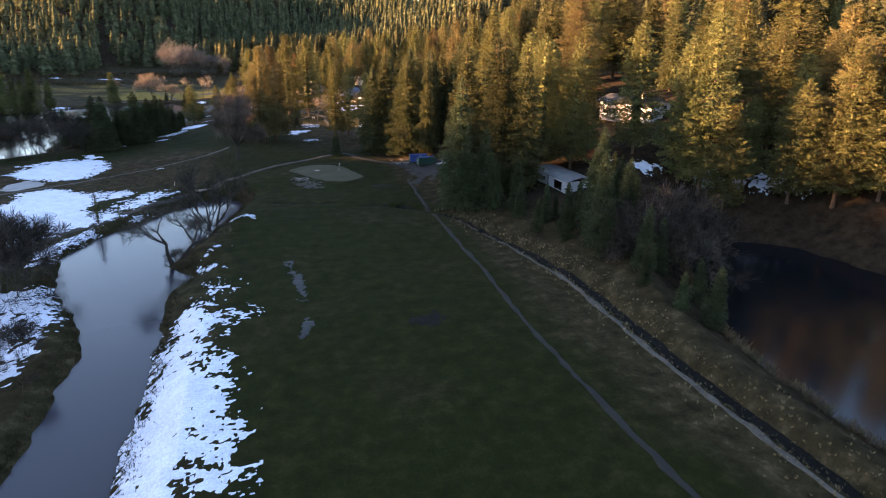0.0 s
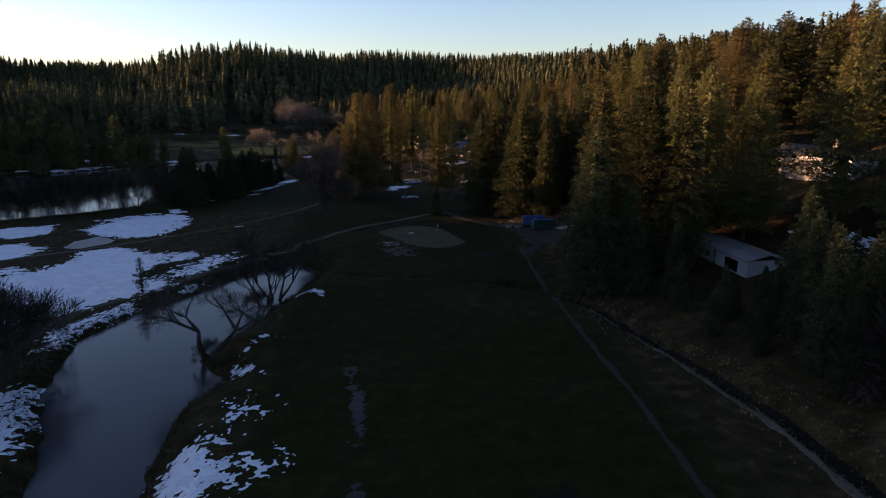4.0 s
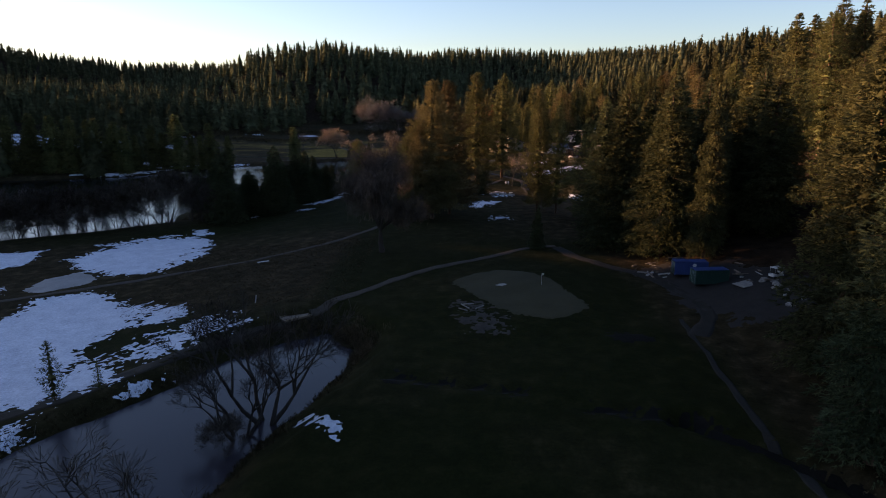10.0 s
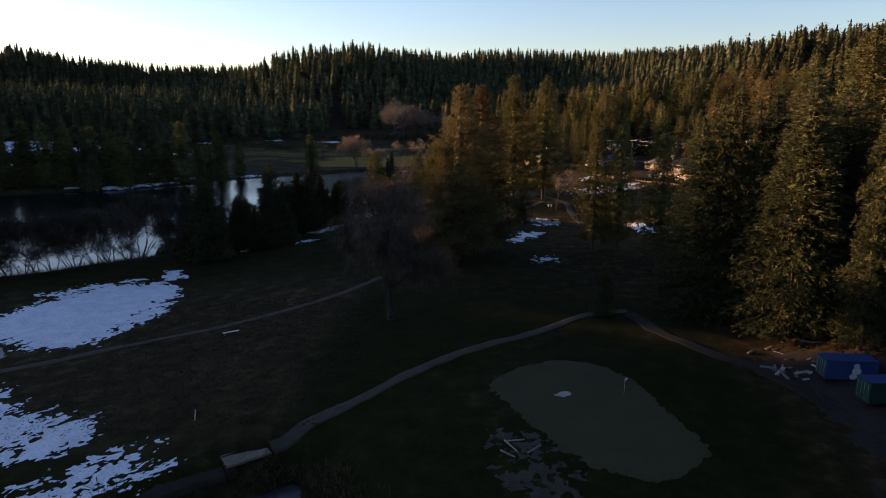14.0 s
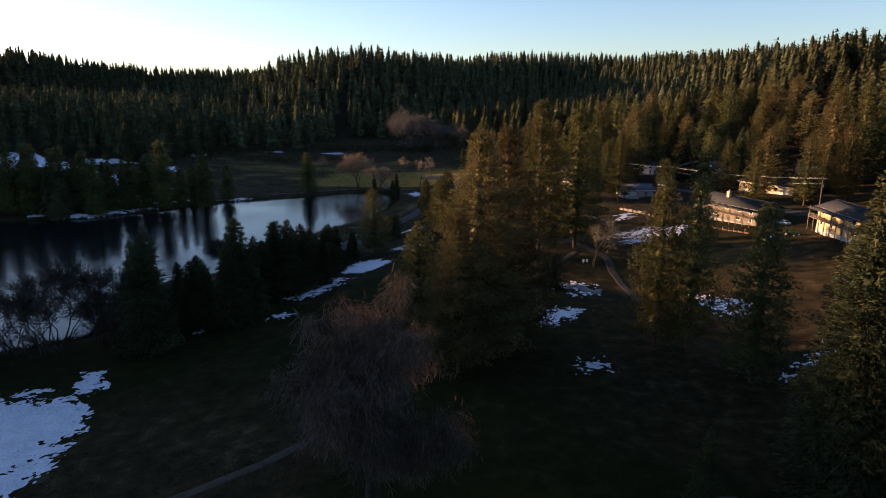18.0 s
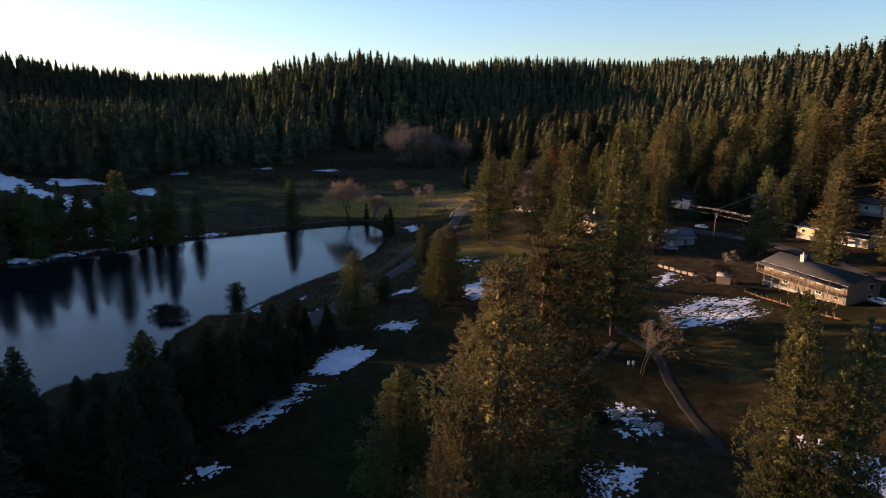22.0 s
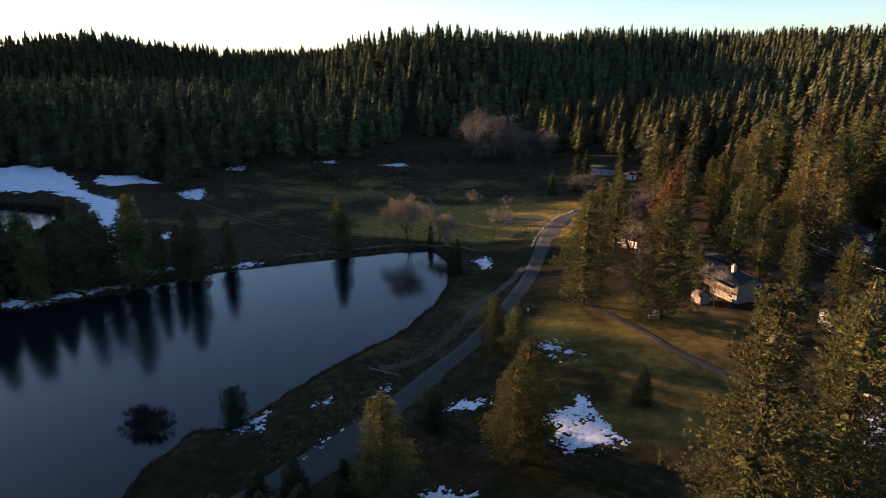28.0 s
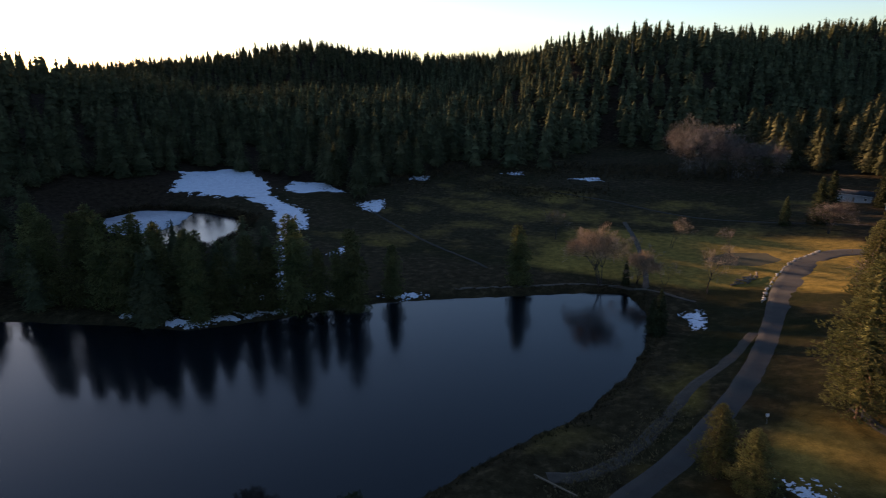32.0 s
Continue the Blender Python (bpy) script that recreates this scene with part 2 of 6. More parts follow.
RIDGE_B = [(-1100, 1100, 69), (-945, 1217, 85), (-880, 1280, 100), (-828, 1324, 106), (-755, 1379, 90), (-660, 1440, 79), (-559, 1492, 75), (-346, 1570, 77)]
RIDGE_C = [(-470, 1060, 5), (-390, 1120, 33), (-330, 1152, 59), (-288, 1170, 81), (-212, 1191, 92), (-149, 1304, 91), (-87, 1411, 90), (11, 1514, 96), (99, 1559, 100), (185, 1520, 83), (301, 1423, 69), (400, 1100, 51), (440, 850, 55), (455, 400, 59), (455, 0, 57), (455, -500, 57)]
DITCH = [(30, 172, 0), (37, 165, 0), (42, 157, 0), (47, 133, 0), (49.5, 110, 0), (49, 96, 0), (48, 72, 0), (48, 20, 0)]
HOLLOWS = [[(-3, 183, 0), (14, 178, 0)], [(19, 174.5, 0), (34, 171, 0)]]


def hills(x, y):
    out = np.zeros(np.shape(x))
    for pts, wide in ((RIDGE_A, 560), (RIDGE_B, 520), (RIDGE_C, 370)):
        d, z = along(x, y, pts)
        out = np.maximum(out, z * (1 - ease(0, wide, d)) + 0.0)
    return out


def land(x, y):
    x, y = np.asarray(x, float), np.asarray(y, float)
    north = ease(305, 425, y)
    south = 0.25 * np.clip(x - 46, 0, 90) * (1 - ease(0, 60, x - 160) * 0.6) - 3.2 * ease(-12, -58, x)
    mid = -6.2 + 8.6 * ease(-46 + 8 * ease(470, 500, y), 6 + 6 * ease(470, 500, y), x) + 0.045 * np.clip(x - 6, 0, 400)
    far = -6.6 + 5.5 * ease(-60, 40, x) + 0.07 * np.clip(x - 20, 0, 300) + 10 * ease(640, 1000, y)
    z = south * (1 - north) + (mid * (1 - ease(500, 580, y)) + far * ease(500, 580, y)) * north
    h = hills(x, y)
    z = z + h
    z = z + 0.25 * wave(x, y, 38) * ease(-3, 0, z) + (0.1 * wave(x, y, 11, 2) + 1.6 * wave(x, y, 90, 5) * ease(8, 30, h))
    # water, ditches and the raised green
    for shore, level, slope, deep in ((LAKE_SHORE, LAKE_Z, 0.35, 2.0), (RIVER_BANK, RIVER_Z, 0.55, 1.2), (SIDE_POND, POND_Z, 0.55, 1.5), (BACK_POND, -6.6, 0.3, 1.0)):
        s = inside(x, y, shore) + 0.7 * wave(x, y, 9, 3)
        lie = level - s * slope
        z = np.where(s > 0, np.maximum(lie, level - deep), np.where(s > -50, np.minimum(z, np.maximum(lie, level + 0.12)), z))
        z = np.where((s <= 0) & (s > -14), np.maximum(z, level + 0.10), z)
    d, _ = along(x, y, DITCH)
    z = z - 1.5 * (1 - ease(0.5, 1.9, d + 0.3 * wave(x, y, 6)))
    for h2 in HOLLOWS:
        d, _ = along(x, y, h2)
        z = z - 0.5 * (1 - ease(0.2, 1.5, d + 0.4 * wave(x, y, 5, 1)))
    z = z + 0.5 * (1 - ease(0.6, 1.4, np.hypot((x - 17) * 0.8 + (y - 216) * 0.45, (y - 216) * 0.8 - (x - 17) * 0.45) / 15))
    return z


def steps(*runs):
    out = []
    for a, b, s in runs:
        out += list(np.arange(a, b, s))
    return np.array(out + [runs[-1][1]])


GX = steps((-3600, -1200, 120), (-1200, -400, 20), (-400, -140, 6), (-140, -60, 2.5), (-60, 70, 1.25), (70, 140, 2.5), (140, 520, 8), (520, 1200, 40), (1200, 3600, 120))
GY = steps((-1500, -200, 50), (-200, 0, 8), (0, 60, 2.5), (60, 240, 1.25), (240, 440, 1.8), (440, 620, 2.5), (620, 900, 6), (900, 1700, 14), (1700, 4200, 90))
GZ = land(*np.meshgrid(GX, GY))


def height(x, y):
    """The ground sheet's own height, between its corners."""
    x, y = np.asarray(x, float), np.asarray(y, float)
    i, j = np.clip(np.searchsorted(GX, x) - 1, 0, len(GX) - 2), np.clip(np.searchsorted(GY, y) - 1, 0, len(GY) - 2)
    u, v = (x - GX[i]) / (GX[i + 1] - GX[i]), (y - GY[j]) / (GY[j + 1] - GY[j])
    return GZ[j, i] * (1 - u) * (1 - v) + GZ[j, i + 1] * u * (1 - v) + GZ[j + 1, i] * (1 - u) * v + GZ[j + 1, i + 1] * u * v
# ---- end of the land ----


def mesh(name, verts, faces, material, smooth=False):
    """Faces: one array of equal-sized faces, or a list of such arrays."""
    me = bpy.data.meshes.new(name)
    faces = faces if isinstance(faces, list) else [faces]
    faces = [np.asarray(f, np.int32) for f in faces if len(f)]
    verts = np.asarray(verts, np.float32)
    me.vertices.add(len(verts))
    me.vertices.foreach_set("co", verts.ravel())
    loops = np.concatenate([f.ravel() for f in faces])
    sizes = np.concatenate([np.full(len(f), f.shape[1], np.int32) for f in faces])
    me.loops.add(len(loops))
    me.loops.foreach_set("vertex_index", loops)
    me.polygons.add(len(sizes))
    me.polygons.foreach_set("loop_start", np.concatenate([[0], np.cumsum(sizes)[:-1]]).astype(np.int32))
    me.update(calc_edges=True)
    me.materials.append(material)
    if smooth:
        me.polygons.foreach_set("use_smooth", np.ones(len(sizes), bool))
    return me


def grid_faces(nx, ny):
    i = np.arange(nx - 1)[None, :] + nx * np.arange(ny - 1)[:, None]
    return np.stack([i, i + 1, i + nx + 1, i + nx], -1).reshape(-1, 4)


def part(name, data, parent, label="", at=None):
    """A mesh (or a bmesh with its material) as one object under a thing or a part."""
    ob = new(name, data)
    ob.parent = parent
    if at is not None:
        ob.matrix_basis = at
    if label:
        ob["label"] = label
    return ob


def thing(name, at, label, category, group="", kind=""):
    ob = new(name)
    ob.matrix_basis = at
    ob.empty_display_size = 0.5
    return tagged(ob, label, category, group, kind)


# ---- ground ----
gx, gy = np.meshgrid(GX, GY)
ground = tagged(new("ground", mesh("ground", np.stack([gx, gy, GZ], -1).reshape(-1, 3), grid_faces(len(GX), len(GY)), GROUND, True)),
                "winter turf and dry brown grass of a valley floor with painted sunlit stretches and wooded hills", "ground", kind="structure")
hh = hills(gx, gy)
dry = np.clip(0.30 + 0.55 * ease(-14, -22, gx) * ease(195, 225, gy) * (1 - ease(255, 285, gy)) + 0.5 * ease(34, 44, gx) * (1 - ease(280, 320, gy)) + 0.45 * ease(-30, -44, gx) * ease(380, 410, gy) * (1 - ease(540, 560, gy))
              + 0.35 * ease(545, 575, gy) + 0.35 * ease(4, 30, gx) * ease(250, 270, gy) * (1 - 0.8 * ease(312, 345, gy) * (1 - ease(388, 405, gy))) + 0.12 * ease(290, 340, gy) * (1 - ease(525, 545, gy)) + 0.14 * ease(375, 400, gy) * (1 - ease(480, 520, gy)) * ease(-70, -40, gx) * (1 - ease(50, 80, gx)) + 0.3 * ease(-10, -18, gx) * (1 - ease(190, 200, gy)), 0, 1)
duff = np.clip(ease(2, 10, hh) + 0.75 * ease(52, 66, gx) * (1 - ease(280, 330, gy)) + 0.7 * ease(40, 52, gx) * ease(200, 215, gy) * (1 - ease(270, 300, gy)) + 0.6 * ease(48, 78, gx) * ease(405, 435, gy), 0, 1)
duff = duff * (1 - ease(0, 8, inside(gx, gy, [(94, 172), (104, 168), (122, 186), (122, 215), (98, 222), (92, 195)])))
# sunlit stretches of meadow, lawn and verge, painted into the ground colour
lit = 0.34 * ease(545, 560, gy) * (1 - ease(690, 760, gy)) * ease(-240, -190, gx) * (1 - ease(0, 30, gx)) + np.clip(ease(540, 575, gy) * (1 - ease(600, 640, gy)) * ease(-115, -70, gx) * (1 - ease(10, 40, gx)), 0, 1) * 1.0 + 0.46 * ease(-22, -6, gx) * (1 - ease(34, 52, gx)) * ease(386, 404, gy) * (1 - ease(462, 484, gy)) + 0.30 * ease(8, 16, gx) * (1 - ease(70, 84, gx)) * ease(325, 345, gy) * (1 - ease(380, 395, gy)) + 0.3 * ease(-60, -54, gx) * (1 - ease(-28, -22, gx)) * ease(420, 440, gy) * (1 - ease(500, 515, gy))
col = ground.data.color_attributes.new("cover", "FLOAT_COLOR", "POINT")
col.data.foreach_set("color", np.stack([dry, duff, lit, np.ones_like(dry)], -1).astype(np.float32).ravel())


def pool(name, outline, level, material, label, pad=6.0):
    """A sheet of water that runs a little under its banks."""
    c = np.mean(outline, 0)
    pts = np.array([(p[0] + (p[0] - c[0]) / np.hypot(*(np.array(p) - c)) * pad, p[1] + (p[1] - c[1]) / np.hypot(*(np.array(p) - c)) * pad, level) for p in outline])
    bm = bmesh.new()
    f = bm.faces.new([bm.verts.new(p) for p in pts])
    bmesh.ops.triangulate(bm, faces=[f])
    bmesh.ops.recalc_face_normals(bm, faces=bm.faces)
    me = bpy.data.meshes.new(name)
    bm.to_mesh(me)
    bm.free()
    if me.polygons[0].normal.z < 0:
        me.flip_normals()
    me.materials.append(material)
    return tagged(new(name, me), label, "water", kind="structure")


pool("lake_water", LAKE_SHORE, LAKE_Z, LAKE, "still dark lake mirroring the sky and shore trees", 4)
pool("side_pond_water", SIDE_POND, POND_Z, LAKE, "black pond in deep shade", 4)
pool("back_pond_water", BACK_POND, -6.6, LAKE, "half-frozen pond among snow", 4)
river = np.array([(x, y, RIVER_Z) for y in np.arange(18, 212, 6.0) for x in (-56, 0)])
tagged(new("river_water", mesh("river_water", river, grid_faces(2, len(river) // 2), RIVER)), "slow grey river with a skin of ice", "water", kind="structure")


# ---- growing things ----
def unit(v):
    return v / np.maximum(np.linalg.norm(v, axis=-1, keepdims=True), 1e-9)


def tubes(p0, p1, r0, r1, sides=5):
    """Tapered round sticks from p0 to p1: vertices and quads."""
    p0, p1 = np.atleast_2d(p0), np.atleast_2d(p1)
    ax = unit(p1 - p0)
    ref = np.where(np.abs(ax[:, 2:3]) > 0.9, [[1.0, 0, 0]], [[0, 0, 1.0]])
    u = unit(np.cross(ax, ref))
    v = np.cross(ax, u)
    a = np.arange(sides) * 2 * np.pi / sides
    ring = np.cos(a)[None, :, None] * u[:, None] + np.sin(a)[None, :, None] * v[:, None]
    lo = p0[:, None] + ring * np.reshape(r0, (-1, 1, 1))
    hi = p1[:, None] + ring * np.reshape(r1, (-1, 1, 1))
    verts = np.concatenate([lo, hi], 1).reshape(-1, 3)
    k = np.arange(sides)
    q = np.stack([k, (k + 1) % sides, (k + 1) % sides + sides, k + sides], -1)
    faces = (np.arange(len(p0)) * 2 * sides)[:, None, None] + q[None]
    return verts, faces.reshape(-1, 4)


def fans(rng, c, out, n, length, wide, spread=0.9, lift=0.2):
    """Tufts: from each centre c, n thin blades that part from the way out."""
    m = len(c)
    d = unit(out[:, None] * 1.0 + spread * rng.normal(size=(m, n, 3)) + np.array([0, 0, lift]))
    ln = length * rng.uniform(0.65, 1.2, (m, n, 1)) * (np.ones((m, 1, 1)) if np.ndim(length) == 0 else 1)
    side = unit(np.cross(d, rng.normal(size=(m, n, 3)))) * wide
    tip = c[:, None] + d * ln
    verts = np.concatenate([c[:, None], (tip + side).reshape(m, n, 3), (tip - side).reshape(m, n, 3)], 1)
    k = np.arange(n)
    f = np.stack([np.zeros(n, int), 1 + k, 1 + n + k], -1)
    faces = (np.arange(m) * (1 + 2 * n))[:, None, None] + f[None]
    return verts.reshape(-1, 3), faces.reshape(-1, 3)


def needles(rng, c, out, n, length, half, spread):
    """Tufts of pointed needles: from each centre c, n slim blades that part from the way out."""
    m = len(c)
    d = unit(out[:, None] + spread * rng.normal(size=(m, n, 3)))
    ln = np.reshape(length, (-1, 1, 1)) * rng.uniform(0.6, 1.25, (m, n, 1))
    side = unit(np.cross(d, rng.normal(size=(m, n, 3)))) * half
    base = c[:, None] - d * ln * 0.15
    v = np.stack([base + side, base + d * ln, base - side], 2).reshape(-1, 3)
    return v, np.arange(3 * m * n).reshape(-1, 3)


def skirts(rng, tall, profile, low, tiers, points, droop=0.45, rag=0.3, lean=(0.0, 0.0), notch=(0.42, 0.62)):
    """Overlapping tiers of pointed boughs round a stem, each tier one ragged umbrella: the body of a conifer."""
    u = (np.arange(tiers) + rng.uniform(0, 0.7, tiers)) / tiers
    reach = profile(u)
    z = tall * (low + (0.97 - low) * u)
    k = 2 * points
    a = np.arange(k)[None] * 2 * np.pi / k + rng.uniform(0, 6.283, (tiers, 1)) + rng.normal(0, 0.35 / points, (tiers, k))
    far = np.where(np.arange(k) % 2 == 0, rng.uniform(1 - rag, 1 + 0.6 * rag, (tiers, k)), rng.uniform(*notch, (tiers, k))) * reach[:, None]
    fall = far * droop * rng.uniform(0.7, 1.3, (tiers, k)) + 0.04 * tall / tiers
    ring = np.stack([np.cos(a) * far + lean[0] * z[:, None], np.sin(a) * far + lean[1] * z[:, None], z[:, None] - fall], -1)
    apex = np.stack([lean[0] * z, lean[1] * z, z + 0.9 * (0.97 - low) * tall / tiers], -1)[:, None]
    v = np.concatenate([apex, ring], 1).reshape(-1, 3)
    j = np.arange(k)
    f = np.stack([0 * j, 1 + j, 1 + (j + 1) % k], -1)
    return v, ((np.arange(tiers) * (k + 1))[:, None, None] + f[None]).reshape(-1, 3)


# kind: height of the lowest limbs, distance between whorls, limbs a whorl, droop at the foot and lift at the top, start of the foliage on a limb, depth of the inner body
KINDS = {"pine": (0.11, 0.85, 7, -0.25, 0.60, 0.25, 0.30), "cedar": (0.02, 0.60, 8, -0.42, 0.75, 0.15, 0.60), "fir": (0.06, 0.75, 8, -0.36, 0.62, 0.18, 0.42), "round": (0.10, 0.5, 8, -0.15, 0.5, 0.25, 0.6), "shore": (0.05, 0.8, 8, -0.20, 0.55, 0.2, 0.62)}


def conifer(name, seed, tall, wide, kind, leaf, dense=1.0, blade=0.72, half=0.08, each=6):
    """Trunk with whorled limbs, and a crown of needle tufts that lie in plates along the limbs."""
    rng = np.random.default_rng(seed)
    low, gap, spokes, droop, lift, start, depth = KINDS[kind]
    bulge = rng.uniform(0, 6.283)

    def profile(u):
        if kind == "round":
            return wide * np.sqrt(np.clip(1 - ((u - 0.40) / 0.62) ** 2, 0.03, 1))
        if kind == "shore":
            return wide * ((1 - u) ** 0.48 * (0.72 + 0.28 * np.clip(u * 4, 0, 1)) * (1 + 0.12 * np.sin(u * 14 + bulge) + 0.06 * np.sin(u * 31 + bulge)) + 0.02)
        if kind == "pine":
            return wide * 1.24 * ((1 - u) ** 0.68 * (0.66 + 0.34 * np.clip(u * 4.5, 0, 1)) * (1 + 0.15 * np.sin(u * 13 + bulge) + 0.07 * np.sin(u * 29 + 2 * bulge)) + 0.025)
        return wide * ((1 - u) ** (0.74 if kind == "cedar" else 0.78) * (0.78 + 0.22 * np.clip(u * 7, 0, 1)) * (1 + 0.08 * np.sin(u * 17 + bulge) + 0.06 * np.sin(u * 41 + bulge)) + 0.02)

    n = max(8, int(tall * (0.98 - low) / gap))
    u = np.repeat(((np.arange(n) + rng.uniform(-0.25, 0.25, n)) / n).clip(0, 1), spokes)
    u = np.clip(u + rng.normal(0, 0.10 / n, len(u)), 0, 0.995)
    nb = len(u)
    z = tall * (low + (0.985 - low) * u)
    reach = profile(u) * rng.uniform(0.66, 1.20, nb) * np.where(rng.random(nb) < 0.10, 0.55, 1.0)
    az = np.arange(nb) * 6.283 / spokes + np.repeat(rng.uniform(0, 6.283, n), spokes) + rng.normal(0, 0.22, nb)
    rise = droop + lift * u + rng.normal(0, 0.10, nb)
    way = unit(np.stack([np.cos(az), np.sin(az), rise], -1))
    bend = 0.012 * tall * np.stack([np.sin(z / tall * 4 + seed), np.cos(z / tall * 3 + seed * 2), 0 * z], -1) * (z / tall)[:, None]
    root = np.stack([0 * z, 0 * z, z], -1) + bend
    per = np.maximum(3, (dense * (2.0 + reach * (4.2 if kind == "pine" else 4.8))).astype(int))
    who = np.repeat(np.arange(nb), per)
    s = start + (1 - start) * rng.uniform(0, 1, len(who)) ** 0.75
    across = unit(np.cross(way[who], [0, 0, 1.0]))
    swing = rng.normal(0, 1, len(who)) * (0.15 + 0.24 * reach[who] * (1.3 - s))
    sag = (0.22 if kind == "pine" else -0.10) * reach[who] * (s - start) ** 2 + rng.normal(0, 0.14 + 0.03 * reach[who], len(who))
    c = root[who] + way[who] * (reach[who] * s)[:, None] + across * swing[:, None] + np.stack([0 * s, 0 * s, sag], -1)
    out = unit(way[who] + 0.5 * across * np.sign(swing)[:, None] + np.array([0, 0, 0.30 if kind == "pine" else -0.10]))
    size = np.clip(reach[who] / (0.25 * wide), 0.5, 1) * (tall / 30) ** 0.25
    v, f = needles(rng, c, out, each, blade * size, half, 0.55 if kind == "pine" else 0.48)
    top = np.array([[0, 0, tall * 0.965]]) + bend[-1]
    v2, f2 = needles(rng, np.repeat(top, 8, 0) + rng.normal(0, 0.1, (8, 3)) * [1, 1, 3], np.repeat([[0, 0, 1.0]], 8, 0), 5, 0.7, 0.05, 0.3)
    v3, f3 = skirts(rng, tall, lambda w: depth * profile(w), low + 0.01, max(12, int(n * 0.75)), 9, 0.5, 0.4)
    crown = mesh(name + "_crown", np.concatenate([v, v2, v3]), np.concatenate([f, f2 + len(v), f3 + len(v) + len(v2)]), leaf)
    # trunk in bent sections, dead stubs under the crown, limbs inside it
    k = np.linspace(0, 1, 9)
    pts = np.stack([0.012 * tall * np.sin(k * 4 + seed) * k, 0.012 * tall * np.cos(k * 3 + seed * 2) * k, k * tall * 0.97], -1)
    rad = 0.0115 * tall * (1 - k) ** 0.8 + 0.03
    tv, tf = tubes(pts[:-1], pts[1:], rad[:-1], rad[1:], 8)
    fl, ff = tubes(pts[:1] - [0, 0, 0.6], pts[:1] + [0, 0, 0.5], rad[:1] * 1.6, rad[:1], 8)
    pick = rng.permutation(nb)[: int(nb * (0.8 if kind == "pine" else 0.35))]
    lv, lf = tubes(root[pick], root[pick] + way[pick] * (reach[pick] * 0.9)[:, None], 0.055 + 0 * reach[pick], 0.015 + 0 * reach[pick], 3)
    m = 14
    sz, sa = tall * low * rng.uniform(0.35, 1.0, m), rng.uniform(0, 6.283, m)
    st = np.stack([0 * sz, 0 * sz, sz], -1)
    sv, sf = tubes(st, st + np.stack([np.cos(sa), np.sin(sa), -0.25 + 0 * sa], -1) * rng.uniform(0.5, 0.28 * wide, m)[:, None], 0.04 + 0 * sa, 0.012 + 0 * sa, 3)
    trunk = mesh(name + "_trunk", np.concatenate([tv, fl, lv, sv]), np.concatenate([tf, ff + len(tv), lf + len(tv) + len(fl), sf + len(tv) + len(fl) + len(lv)]), BARK, True)
    return trunk, crown


def bare_tree(name, seed, tall, wide, stems=1, weep=0.0, twigs=900, leaf=GREYTWIG, bark=GREYBARK, twig_long=0.9, thick=1.0, lean=0.0, levels=4, fat=1.0, haze=1.0):
    """Leafless crown: forking limbs and a haze of fine twigs; weep lets the twigs hang."""
    rng = np.random.default_rng(seed)
    P0, P1, R0, R1, ends = [], [], [], [], []

    def grow(p, d, length, r, level):
        n = 3
        for i in range(n):
            d = unit(d + rng.normal(0, 0.16, 3) + np.array([0, 0, 0.05 - weep * 0.12 * level]))
            q = p + d * length / n
            P0.append(p), P1.append(q), R0.append(r * (1 - 0.2 * i)), R1.append(r * (1 - 0.2 * (i + 1)))
            p = q
            if level >= 2:
                ends.append((p, d))
        if level < levels:
            for _ in range(3 if level < 2 else 2 + (rng.random() < 0.5)):
                a = unit(np.cross(d, rng.normal(size=3)))
                sp = rng.uniform(0.45, 0.95)
                nd = unit(d * math.cos(sp) + a * math.sin(sp) * np.array([wide, wide, 0.7]))
                grow(p, nd, length * rng.uniform(0.55, 0.8), r * 0.5, level + 1)

    for sidx in range(stems):
        a = rng.uniform(0, 6.283)
        tilt = 0.0 if stems == 1 else rng.uniform(0.1, 0.5)
        d = unit(np.array([math.cos(a) * tilt + lean, math.sin(a) * tilt, 1.0]))
        grow(np.array([math.cos(a), math.sin(a), 0]) * (0.0 if stems == 1 else 0.35) - [0, 0, 0.4], d, tall * 0.34, thick * tall * 0.022 / max(1, stems ** 0.4), 0)
    P0, P1 = np.array(P0), np.array(P1)
    k = tall / max(P1[:, 2].max(), 0.1)
    P0, P1 = P0 * k, P1 * k
    tv, tf = tubes(P0, P1, np.maximum(R0, 0.02), np.maximum(R1, 0.014), 5)
    trunk = mesh(name + "_limbs", tv, tf, bark, True)
    c, d = np.array([e[0] for e in ends]) * k, np.array([e[1] for e in ends])
    pick = rng.integers(0, len(c), twigs)
    out = unit(d[pick] + np.array([0, 0, 0.25 - 1.6 * weep]) + rng.normal(0, 0.35, (twigs, 3)))
    v, f = fans(rng, c[pick] + rng.normal(0, 0.2 * haze, (twigs, 3)), out, 5, twig_long, (0.022 + 0.01 * weep) * fat, 0.45 if weep < 0.5 else 0.3, -0.3 * weep)
    return trunk, mesh(name + "_twigs", v, f, leaf)


